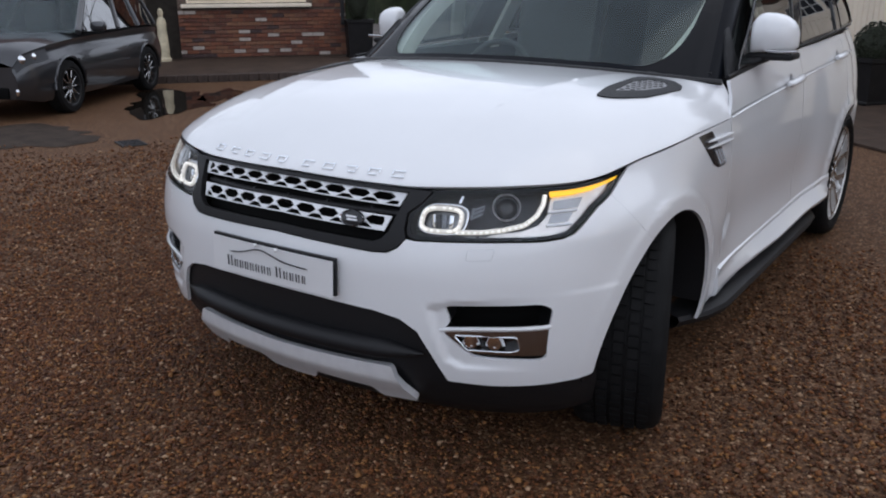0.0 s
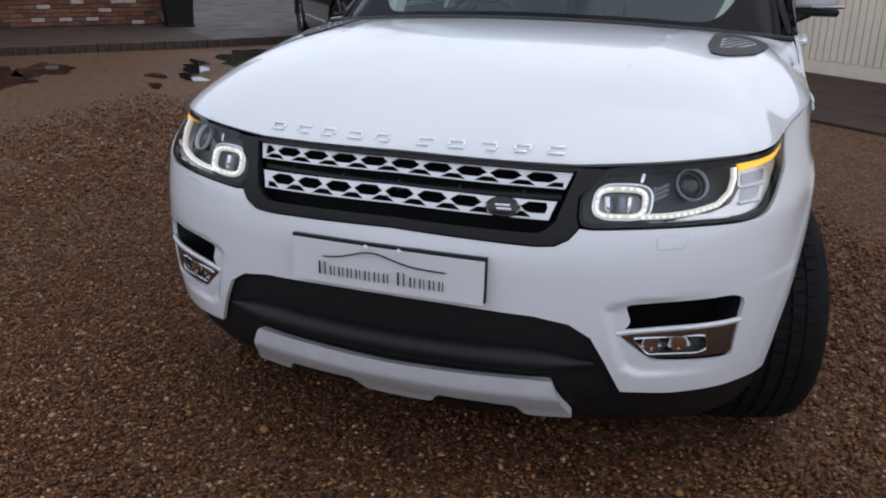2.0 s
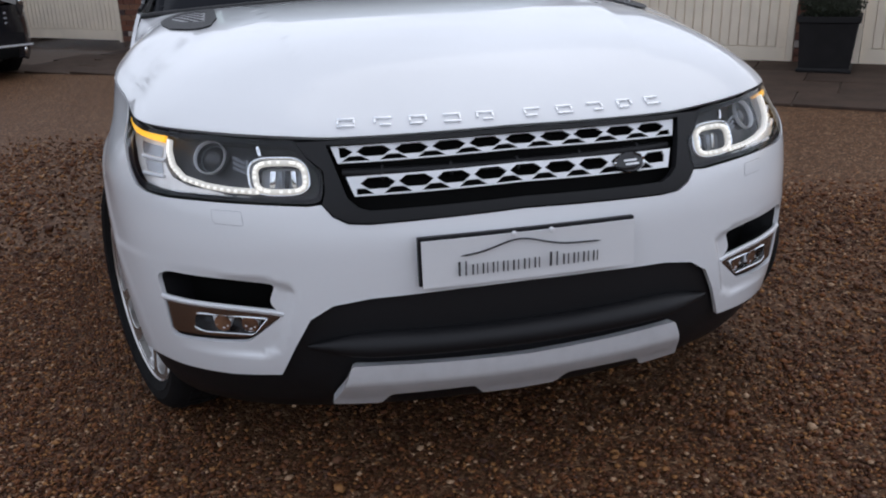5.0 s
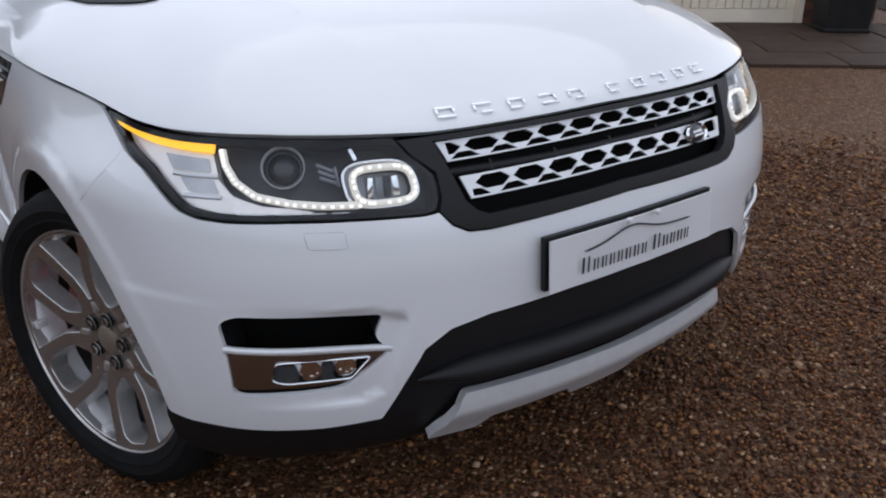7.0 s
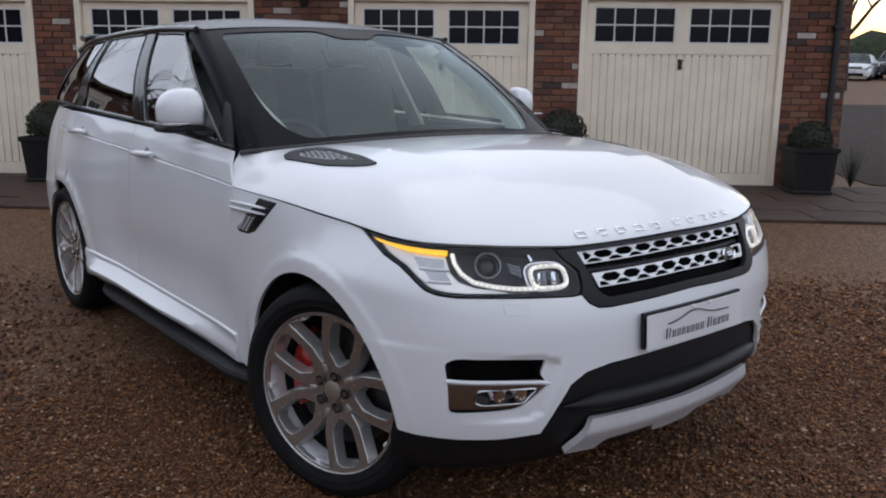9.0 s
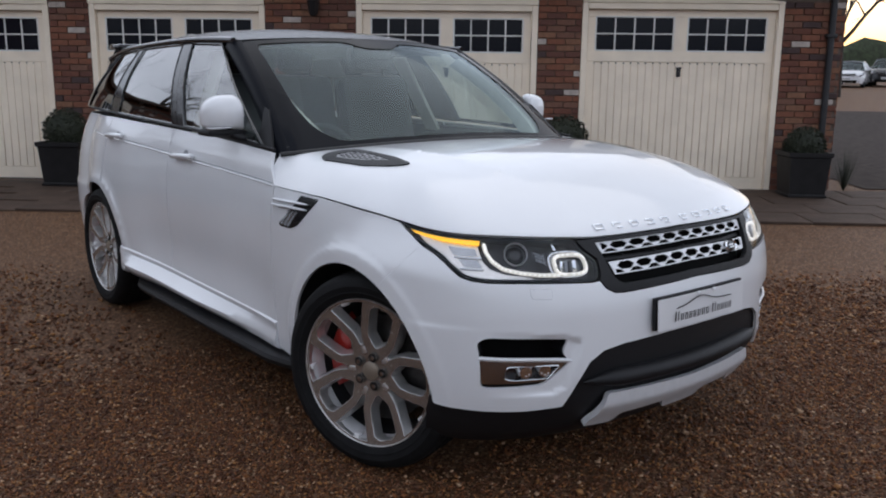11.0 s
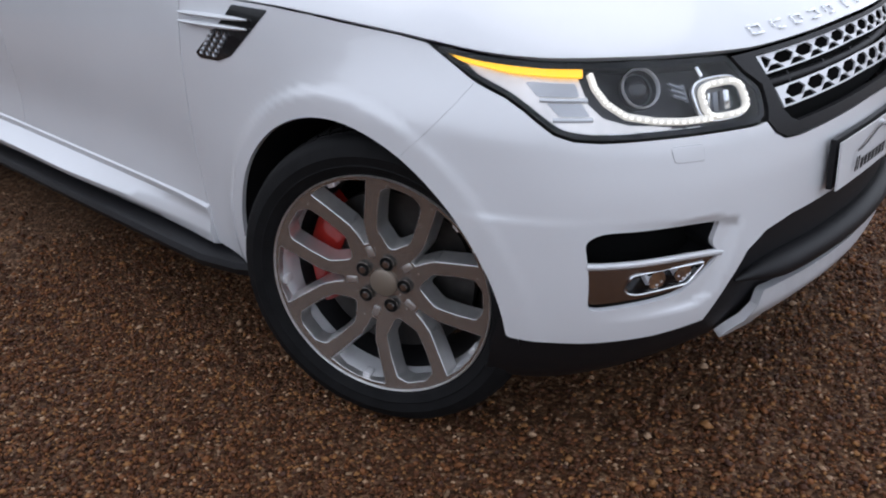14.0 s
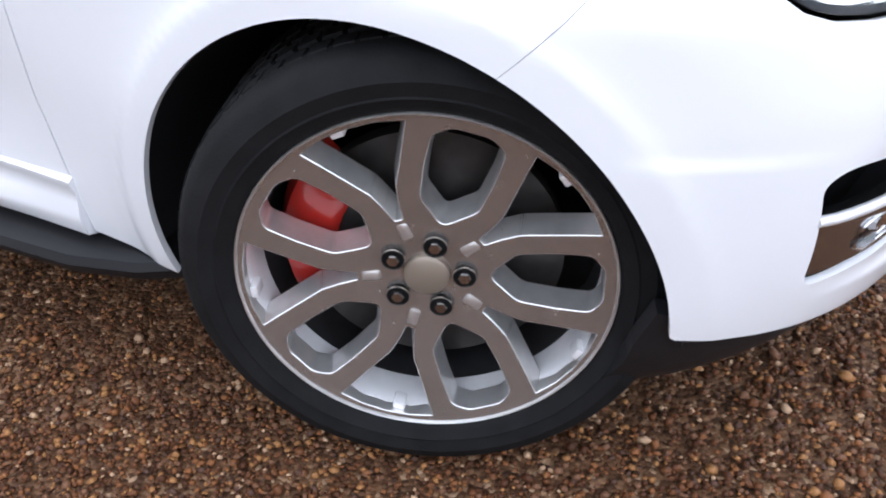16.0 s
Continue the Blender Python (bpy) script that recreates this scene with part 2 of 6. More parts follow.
STONE = material("cream cast stone", (0.62, 0.54, 0.38), 0.8, vary=0.2, bump=0.3)

# ---- building helpers ----
from mathutils.geometry import delaunay_2d_cdt


def empty(name, m=None):
    ob = new(name)
    ob.empty_display_size = 0.2
    if m is not None:
        ob.matrix_world = m
    return ob


def part(name, data, mat, parent=None, label=""):
    """Links a bmesh or mesh as one object under a thing or a part."""
    if isinstance(data, bmesh.types.BMesh):
        me = bpy.data.meshes.new(name)
        data.to_mesh(me)
        data.free()
    else:
        me = data
    if mat and not me.materials:
        me.materials.append(mat)
    ob = new(name, me)
    if parent:
        ob.parent = parent
    return tagged(ob, label)


def smooth(bm, angle=35):
    for f in bm.faces:
        f.smooth = True
    for e in bm.edges:
        if len(e.link_faces) == 2 and e.calc_face_angle(0) > radians(angle):
            e.smooth = False
    return bm


def box(cx, cy, cz, sx, sy, sz, bevel=0.0, m=None, seg=2):
    bm = bmesh.new()
    bmesh.ops.create_cube(bm, size=1, matrix=Matrix.Translation((cx, cy, cz)) @ Matrix.Diagonal((sx, sy, sz, 1)))
    if bevel:
        bmesh.ops.bevel(bm, geom=bm.edges[:], offset=bevel, segments=seg, affect="EDGES", profile=0.5)
    if m is not None:
        bm.transform(m)
    return smooth(bm, 40)


def lathe(profile, n=64, axis="X", close=False):
    """Turns (r, h) pairs round an axis; h runs along the axis."""
    bm = bmesh.new()
    rings = []
    for r, h in profile:
        ring = []
        for k in range(n):
            a = 2 * math.pi * k / n
            c, s = r * math.cos(a), r * math.sin(a)
            ring.append(bm.verts.new({"X": (h, c, s), "Y": (c, h, s), "Z": (c, s, h)}[axis]))
        rings.append(ring)
    for a, b in zip(rings, rings[1:] + (rings[:1] if close else [])):
        for k in range(n):
            bm.faces.new((a[k], a[(k + 1) % n], b[(k + 1) % n], b[k]))
    if not close:
        for ring in (rings[0], rings[-1]):
            if (ring[0].co - ring[n // 2].co).length > 1e-4:
                bm.faces.new(ring)
    bmesh.ops.remove_doubles(bm, verts=bm.verts, dist=1e-5)
    bmesh.ops.recalc_face_normals(bm, faces=bm.faces)
    return smooth(bm)


def tube(points, radius, n=10, flat=1.0, closed=False):
    """A round bar along points."""
    bm = bmesh.new()
    pts = [Vector(p) for p in points]
    rings = []
    up = Vector((0, 0, 1))
    for k, p in enumerate(pts):
        a = pts[k - 1] if k or closed else p
        b = pts[(k + 1) % len(pts)] if k + 1 < len(pts) or closed else p
        t = (b - a).normalized()
        s = t.cross(up if abs(t.z) < 0.95 else Vector((1, 0, 0))).normalized()
        u = s.cross(t)
        r = radius[k] if isinstance(radius, (list, tuple)) else radius
        rings.append([bm.verts.new(p + s * r * math.cos(2 * math.pi * i / n) + u * r * flat * math.sin(2 * math.pi * i / n)) for i in range(n)])
    for a, b in zip(rings, rings[1:] + (rings[:1] if closed else [])):
        for i in range(n):
            bm.faces.new((a[i], a[(i + 1) % n], b[(i + 1) % n], b[i]))
    if not closed:
        bm.faces.new(rings[0]), bm.faces.new(rings[-1])
    bmesh.ops.recalc_face_normals(bm, faces=bm.faces)
    return smooth(bm, 50)


def loft(rows, thick=0.0, cap=False):
    """A sheet through rows of points, thickened inwards by thick."""
    bm = bmesh.new()
    grid = [[bm.verts.new(p) for p in row] for row in rows]
    for a, b in zip(grid, grid[1:]):
        for i in range(len(a) - 1):
            bm.faces.new((a[i], a[i + 1], b[i + 1], b[i]))
    if cap:
        bm.faces.new(grid[0]), bm.faces.new(grid[-1])
    bmesh.ops.recalc_face_normals(bm, faces=bm.faces)
    if thick:
        bmesh.ops.solidify(bm, geom=bm.faces[:], thickness=thick)
    return smooth(bm, 40)


def rounded(poly, r, n=4):
    """The polygon with its corners rounded by about r."""
    out = []
    for k, p in enumerate(poly):
        p, a, b = Vector(p[:2]), Vector(poly[k - 1][:2]), Vector(poly[(k + 1) % len(poly)][:2])
        da, db = min(r, (a - p).length * 0.45), min(r, (b - p).length * 0.45)
        pa, pb = p + (a - p).normalized() * da, p + (b - p).normalized() * db
        for i in range(n + 1):
            t = i / n
            q = pa * (1 - t) ** 2 + p * 2 * t * (1 - t) + pb * t * t
            out.append((q.x, q.y))
    return out


def both(half):
    """A closed outline from its right half, which starts and ends at the middle."""
    left = [(-x, z) for x, z in reversed(half) if abs(x) > 1e-6]
    return list(half) + left


def other(poly):
    return [(-x, z) for x, z in reversed(poly)]


def dense(poly, step):
    out = []
    for (ax, ay), (bx, by) in zip(poly, poly[1:] + poly[:1]):
        n = max(1, math.ceil(math.hypot(bx - ax, by - ay) / step))
        out += [(ax + (bx - ax) * i / n, ay + (by - ay) * i / n) for i in range(n)]
    return out


def within(px, py, poly):
    p = np.array(poly)
    q = np.roll(p, -1, 0)
    hit = np.zeros(px.shape, bool)
    for (ax, ay), (bx, by) in zip(p, q):
        if ay != by:
            hit ^= ((ay > py) != (by > py)) & (px < (bx - ax) * (py - ay) / (by - ay) + ax)
    return hit


def away(px, py, poly):
    best = np.full(px.shape, 1e9)
    p = np.array(poly)
    for (ax, ay), (bx, by) in zip(p, np.roll(p, -1, 0)):
        d = (bx - ax) ** 2 + (by - ay) ** 2 + 1e-12
        t = np.clip(((px - ax) * (bx - ax) + (py - ay) * (by - ay)) / d, 0, 1)
        best = np.minimum(best, np.hypot(px - ax - t * (bx - ax), py - ay - t * (by - ay)))
    return best


def patch(name, poly, surface, holes=(), step=0.03, depth=0.012, lift=0.0, draft=0.0, bevel=0.0, two=False):
    """A panel: the outline poly, less the holes, laid on surface(a, b) and turned inwards by depth at its edges."""
    poly, holes = dense(list(poly), step), [dense(list(h), step) for h in holes]
    p = np.array(poly)
    gx, gy = np.meshgrid(np.arange(p[:, 0].min(), p[:, 0].max(), step), np.arange(p[:, 1].min(), p[:, 1].max(), step))
    gx, gy = gx.ravel() + 0.37 * step, gy.ravel() + 0.41 * step
    ok = within(gx, gy, poly) & (away(gx, gy, poly) > 0.45 * step)
    for h in holes:
        ok &= ~within(gx, gy, h) & (away(gx, gy, h) > 0.45 * step)
    pts = [Vector(q) for q in poly]
    edges = [(i, (i + 1) % len(poly)) for i in range(len(poly))]
    for h in holes:
        n = len(pts)
        pts += [Vector(q) for q in h]
        edges += [(n + i, n + (i + 1) % len(h)) for i in range(len(h))]
    pts += [Vector((float(a), float(b))) for a, b in zip(gx[ok], gy[ok])]
    verts, _, tris, *_ = delaunay_2d_cdt(pts, edges, [], 0, 1e-6)
    c = np.array([[sum(verts[i].x for i in t) / len(t), sum(verts[i].y for i in t) / len(t)] for t in tris])
    keep = within(c[:, 0], c[:, 1], poly)
    for h in holes:
        keep &= ~within(c[:, 0], c[:, 1], h)
    tris = [t for t, k in zip(tris, keep) if k]
    return sheet(name, [(v.x, v.y) for v in verts], tris, surface, depth, lift, draft, bevel, two)


def sheet(name, uv, faces, surface, depth, lift, draft=0.0, bevel=0.0, two=False):
    used = sorted({i for f in faces for i in f})
    index = {v: k for k, v in enumerate(used)}
    faces = [tuple(index[i] for i in f) for f in faces]
    co, no = [], []
    h = 0.0008
    for i in used:
        a, b = uv[i]
        q = surface(a, b)
        n = (surface(a + h, b) - surface(a - h, b)).cross(surface(a, b + h) - surface(a, b - h))
        n.normalize()
        co.append(q + n * lift)
        no.append(n)
    count = {}
    for f in faces:
        for a, b in zip(f, f[1:] + f[:1]):
            count[(a, b)] = count.get((a, b), 0) + 1
    rim = [(a, b) for a, b in count if (b, a) not in count]
    n0 = len(co)
    verts, normals = list(co), list(no)
    loops = [no[i] for f in faces for i in f]
    allf = list(faces)
    # the panel's faces must look along the surface's normal
    flip = sum((co[f[1]] - co[f[0]]).cross(co[f[2]] - co[f[0]]).dot(no[f[0]]) for f in faces) < 0
    if flip:
        allf = [tuple(reversed(f)) for f in faces]
        loops = [no[i] for f in allf for i in f]
        rim = [(b, a) for a, b in rim]
    if depth:
        for a, b in rim:
            k = len(verts)
            ca, cb = co[a], co[b]
            ia, ib = ca - no[a] * depth, cb - no[b] * depth
            if bevel:
                o = (ca - cb).cross(ib - cb).normalized() * bevel
                da, db = ca - no[a] * bevel + o, cb - no[b] * bevel + o
                verts += [ca, cb, db, da]
                allf.append((k + 1, k, k + 3, k + 2))
                loops += [(no[a] + o / bevel).normalized()] * 4
                ca, cb, ia, ib = da, db, ia + o, ib + o
                k += 4
            if draft:
                o = (ca - cb).cross(ib - cb).normalized() * draft
                ia, ib = ia + o, ib + o
            verts += [ca, cb, ib, ia]
            allf.append((k + 1, k, k + 3, k + 2))
            m = (ca - cb).cross(ib - cb)
            m.normalize()
            loops += [m] * 4
    me = bpy.data.meshes.new(name)
    me.from_pydata(verts, [], allf)
    for k, q in enumerate(me.polygons):
        q.use_smooth = True
        if two and k >= len(faces):
            q.material_index = 1
    me.normals_split_custom_set(loops)
    return me


def band(name, poly, surface, l0, l1, step=0.02):
    """A wall that follows the outline poly on the surface, between two lifts."""
    pts = dense(list(poly), step)
    rows = [[], []]
    for a, b in pts + pts[:1]:
        q, n = surface(a, b), facing(surface, a, b)
        rows[0].append(q + n * l0)
        rows[1].append(q + n * l1)
    return loft(rows)


def facing(surface, a, b):
    h = 0.0008
    n = (surface(a + h, b) - surface(a - h, b)).cross(surface(a, b + h) - surface(a, b - h))
    return n.normalized()


def seat_on(surface, a, b, lift=0.0):
    """A frame on the surface: x along a, y along b, z outwards."""
    h = 0.0008
    n = facing(surface, a, b)
    x = (surface(a + h, b) - surface(a - h, b)).normalized()
    y = n.cross(x)
    q = surface(a, b) + n * lift
    return Matrix(((x.x, y.x, n.x, q.x), (x.y, y.y, n.y, q.y), (x.z, y.z, n.z, q.z), (0, 0, 0, 1)))


def inset(poly, d):
    """The outline drawn in by d."""
    p = [Vector(q) for q in poly]
    area = sum(a.x * b.y - b.x * a.y for a, b in zip(p, p[1:] + p[:1]))
    s = 1 if area > 0 else -1
    out = []
    for k, q in enumerate(p):
        a, b = (q - p[k - 1]).normalized(), (p[(k + 1) % len(p)] - q).normalized()
        n = Vector((-a.y - b.y, a.x + b.x)) * s
        n.normalize()
        c = max(0.45, n.dot(Vector((-a.y, a.x)) * s))
        out.append(tuple(q + n * d / c))
    return out


def moved(bm, m):
    bm.transform(m)
    return bm

# ---- shape of the white car ----
def table(*pts):
    """A smooth curve through (a, b) pairs, as a function."""
    a = np.array([p[0] for p in pts], float)
    b = np.array([p[1] for p in pts], float)
    d = np.diff(b) / np.diff(a)
    m = np.r_[d[0], [0 if p * q <= 0 else 2 * p * q / (p + q) for p, q in zip(d, d[1:])], d[-1]]
    xs = np.linspace(a[0], a[-1], 600)
    k = np.clip(np.searchsorted(a, xs) - 1, 0, len(a) - 2)
    h = a[k + 1] - a[k]
    t = (xs - a[k]) / h
    ys = (2 * t**3 - 3 * t**2 + 1) * b[k] + (t**3 - 2 * t**2 + t) * h * m[k] + (3 * t**2 - 2 * t**3) * b[k + 1] + (t**3 - t**2) * h * m[k + 1]
    return lambda v: float(np.interp(v, xs, ys))


# Lower body of the car: horizontal outlines stacked by height z; w runs round it from the middle of the front.
nose = table((0.18, -0.50), (0.28, -0.62), (0.40, -0.685), (0.55, -0.705), (0.70, -0.70), (0.78, -0.685), (0.86, -0.655), (0.93, -0.615), (1.0, -0.565), (1.1, -0.50), (1.25, -0.45))
girth = table((0.18, 0.90), (0.34, 0.955), (0.5, 0.973), (0.68, 0.981), (0.85, 0.981), (0.95, 0.975), (1.03, 0.962), (1.1, 0.945), (1.2, 0.905), (1.25, 0.88))
tail = table((0.18, 3.85), (0.35, 4.02), (0.6, 4.06), (0.8, 4.04), (1.0, 3.97), (1.25, 3.88))
YB, WX, WB, YR = 0.45, 0.72, 1.62, 3.25
WS = WB + YR - YB
WEND = WS + 1.8


def bump(v, c, r):
    return math.exp(-(((v - c) / r) ** 2))


def flank(y, z):
    """How far the side swells or is drawn in from the plain outline."""
    door = 1 / (1 + math.exp(-(y - 0.75) / 0.08)) / (1 + math.exp((y - 2.25) / 0.08))
    arch = 0.0
    for c in ((0.10, 0.39), (2.98, 0.39)):
        d = math.hypot(y - c[0], (z - c[1]) / 1.02)
        t = min(1, max(0, (0.53 - d) / 0.075))
        e = min(1, max(0, (0.486 - d) / 0.030))
        arch += 0.006 * t * t * (3 - 2 * t) + 0.007 * e * e * (3 - 2 * e)
    shelf = 0.0
    if y < -0.15 and 0.5 < z < 0.72:
        f = min(1, max(0, (y + 0.50) / 0.10)) * min(1, max(0, (-0.22 - y) / 0.07))
        t = min(1, max(0, (0.685 - z) / 0.022))
        shelf = 0.010 * f * t * t * (3 - 2 * t) * max(0, (z - 0.5) / 0.17)
    return arch + shelf - 0.03 * door * bump(z, 0.58, 0.16) + (0.003 * bump(y, 0.0, 0.5) + 0.010 * bump(y, 2.95, 0.5)) * bump(z, 0.72, 0.2) - 0.02 * door * bump(z, 0.9, 0.25)


SCOOP = [(0.525, 0.632), (0.60, 0.655), (0.82, 0.675), (0.842, 0.64), (0.836, 0.47), (0.80, 0.437), (0.625, 0.432), (0.575, 0.46)]


def scoop(w, z):
    """How deep the fog lamp's hollow is at a place."""
    if not (0.5 < w < 0.87 and 0.41 < z < 0.70):
        return 0.0
    inside = False
    near = 1.0
    for (ax, ay), (bx, by) in zip(SCOOP, SCOOP[1:] + SCOOP[:1]):
        if (ay > z) != (by > z) and w < (bx - ax) * (z - ay) / (by - ay) + ax:
            inside = not inside
        t = min(1, max(0, ((w - ax) * (bx - ax) + (z - ay) * (by - ay)) / ((bx - ax) ** 2 + (by - ay) ** 2)))
        near = min(near, math.hypot(w - ax - t * (bx - ax), z - ay - t * (by - ay)))
    if not inside:
        return 0.0
    t = min(1, near / 0.028)
    return 0.013 * t * t * (3 - 2 * t) * min(1, max(0, (0.79 - w) / 0.13))


def wrap(w, z):
    sign, a = (1 if w >= 0 else -1), abs(w)
    y0, g = nose(z), girth(z)
    deep = YB - y0
    if a <= WX:
        x = a
        y = YB - deep * (1 - (x / g) ** 1.9) ** (1 / 5.7)
    elif a <= WS:
        y1 = YB - deep * (1 - (WX / g) ** 1.9) ** (1 / 5.7)
        y = y1 + (YB - y1) * (a - WX) / (WB - WX) if a < WB else YB + a - WB
        x = g * (1 - (max(0, YB - y) / deep) ** 5.7) ** (1 / 1.9)
        x += flank(y, z) * min(1, (a - WX) / 0.5)
        x *= 1 - 0.05 * max(0, (y - 2.95)) ** 2 / 0.09
    else:
        f = min(1, (a - WS) / (WEND - WS)) * math.pi / 2
        x = (g + flank(YR, z)) * 0.95 * max(0, math.cos(f)) ** 0.85
        y = YR + (tail(z) - YR) * math.sin(f) ** 0.6
    if z > 0.82:
        t = min(1, (z - 0.82) / 0.17)
        pull = 0.058 * t * t * (3 - 2 * t) * bump(a, 1.03, 0.22 if a < 1.03 else 0.25)
        x, y = x - pull, y + 0.4 * pull
    d = scoop(a, z)
    if d:
        x, y = x - 0.4 * d, y + 0.92 * d
    return Vector((sign * x, y, z))


def side_w(y, z):
    """w of the place on the flank at y."""
    if y >= YB:
        return WB + y - YB
    y1 = YB - (YB - nose(z)) * (1 - (WX / girth(z)) ** 1.9) ** (1 / 5.7)
    return WX + (WB - WX) * (y - y1) / (YB - y1)

car = tagged(empty("car"), "white sport utility car with black roof, grey alloys and lit lamps", "car")
ARCH = (0.107, 0.388, 0.416)
REAR_ARCH = (2.98, 0.39, 0.42)


def arch_edge(c, a0, a1, n=18, grow=0.0):
    """Points (w, z) along a wheel arch, by angle from the front level."""
    out = []
    for k in range(n + 1):
        a = radians(a0 + (a1 - a0) * k / n)
        y, z = c[0] - (c[2] + grow) * math.cos(a), c[1] + (c[2] + grow) * 1.02 * math.sin(a)
        out.append((side_w(y, z), z))
    return out


LAMP = [(0.465, 0.822), (0.49, 0.818), (0.62, 0.824), (0.735, 0.829), (0.78, 0.8305), (0.815, 0.836), (0.838, 0.847), (0.856, 0.866), (0.876, 0.887), (0.903, 0.908), (0.935, 0.922), (0.968, 0.936), (1.049, 0.984),
        (0.937, 0.973), (0.838, 0.968), (0.765, 0.966), (0.70, 0.962), (0.61, 0.957), (0.505, 0.951), (0.487, 0.918), (0.452, 0.885), (0.455, 0.842)]
FOG = [(0.585, 0.633), (0.79, 0.650), (0.812, 0.632), (0.806, 0.575), (0.802, 0.480), (0.79, 0.472), (0.66, 0.478), (0.575, 0.553), (0.603, 0.585)]
INTAKE = [(0.584, 0.394), (0.544, 0.483), (0.509, 0.548), (0.456, 0.582), (0.372, 0.597), (0.166, 0.607), (0.0, 0.61)]
SEAM0, SEAM1 = (0.958, 0.925), arch_edge(ARCH, 63, 63, 1)[0]

# front bumper
half = [(0.0, 0.781), (0.36, 0.769), (0.409, 0.772), (0.441, 0.789), (0.462, 0.816), (0.49, 0.813), (0.62, 0.819), (0.735, 0.824), (0.781, 0.8255), (0.817, 0.831), (0.842, 0.843), (0.861, 0.863), (0.880, 0.883), (0.906, 0.903), (0.937, 0.916)]
half += [SEAM0, SEAM1]
half += arch_edge(ARCH, 61, 2, 26)
half += [(0.915, 0.397), (0.87, 0.392), (0.784, 0.388), (0.70, 0.387)] + INTAKE
bumper = part("front_bumper", patch("front_bumper", both(half), wrap, [rounded(FOG, 0.015), rounded(other(FOG), 0.015)], 0.0135), WHITE, car)
# black lower valance
part("valance", patch("valance", both([(0.0, 0.63), (0.40, 0.62), (0.56, 0.56), (0.62, 0.42), (0.86, 0.41), (0.94, 0.43), (0.95, 0.36), (0.93, 0.245), (0.80, 0.225), (0.6, 0.215), (0.0, 0.21)]), wrap, (), 0.03, 0.03, -0.018), SATIN, car)
# skid plate
part("skid_plate", patch("skid_plate", rounded(both([(0.0, 0.415), (0.42, 0.422), (0.468, 0.296), (0.35, 0.292), (0.325, 0.33), (0.125, 0.335), (0.095, 0.296), (0.0, 0.294)]), 0.01), lambda w, z: wrap(w, z) + Vector((0, -0.013 * max(0, 1 - abs(z - 0.372) / 0.05), 0)), (), 0.014, 0.022, 0.010), SILVER, car, "silver satin skid plate")
# grille surround
half = [(0.0, 0.951), (0.42, 0.946), (0.503, 0.945), (0.485, 0.917), (0.449, 0.886), (0.451, 0.842), (0.460, 0.818), (0.438, 0.792), (0.405, 0.776), (0.36, 0.773), (0.0, 0.785)]
hole = both([(0.0, 0.943), (0.437, 0.938), (0.405, 0.83), (0.385, 0.81), (0.36, 0.80), (0.0, 0.808)])
part("grille_surround", patch("grille_surround", both(half), wrap, [hole], 0.02, 0.02, 0.003), SATIN, car)
# Near-black sheet paints the shade behind the grille openings.
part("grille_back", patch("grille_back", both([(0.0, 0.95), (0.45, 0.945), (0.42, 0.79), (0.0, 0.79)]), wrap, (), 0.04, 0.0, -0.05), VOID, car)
# hood: from the edge line to the windscreen
edge_z = table((0.0, 0.957), (0.42, 0.952), (0.505, 0.956), (0.61, 0.962), (0.70, 0.967), (0.765, 0.971), (0.838, 0.973), (0.937, 0.978), (1.049, 0.990), (1.12, 0.999), (1.36, 1.022), (1.5, 1.029), (1.97, 1.033))


def cowl(f):
    return Vector((0.87 * f + 0.030 * f**8, 0.60 + 0.15 * f**2.2, 1.197 - 0.045 * f**2))


def hood_at(a, r):
    """a: across, -1 to 1; r: 0 at the shut line, 1 at the windscreen."""
    s, f = (1 if a >= 0 else -1), abs(a)
    w = 1.95 * f
    q, c = wrap(w, edge_z(w)), cowl(f)
    e = min(1, max(0, (f - 0.68) / 0.3))
    e = e * e * (3 - 2 * e)
    k = 3.3 - 0.7 * min(1, max(0, (f - 0.2) / 0.35)) - 1.35 * e
    p = q.lerp(c, r)
    p.z = q.z + (c.z - q.z) * (max(0, 1 - (1 - r) ** k)) ** (0.85 + 0.15 * e)
    d = p.x - (0.42 + 0.17 * r)
    p.z += 0.006 * math.exp(-math.sqrt(d * d + 0.00006) / (0.05 if d > 0 else 0.11)) * min(1, max(0, (r - 0.05) / 0.2)) * min(1, max(0, (1 - r) / 0.3))
    p.x *= s
    return p


def hood_sheet(name, surface, na, nr, depth):
    uv, faces = [], []
    for i in range(na + 1):
        for j in range(nr + 1):
            uv.append((-0.999 + 1.998 * i / na, 0.001 + 0.998 * (j / nr) ** 1.7))
    for i in range(na):
        for j in range(nr):
            b = i * (nr + 1) + j
            faces.append((b, b + nr + 1, b + nr + 2, b + 1))
    return sheet(name, uv, faces, surface, depth, 0)


part("hood", hood_sheet("hood", hood_at, 200, 44, 0.015), WHITE, car)
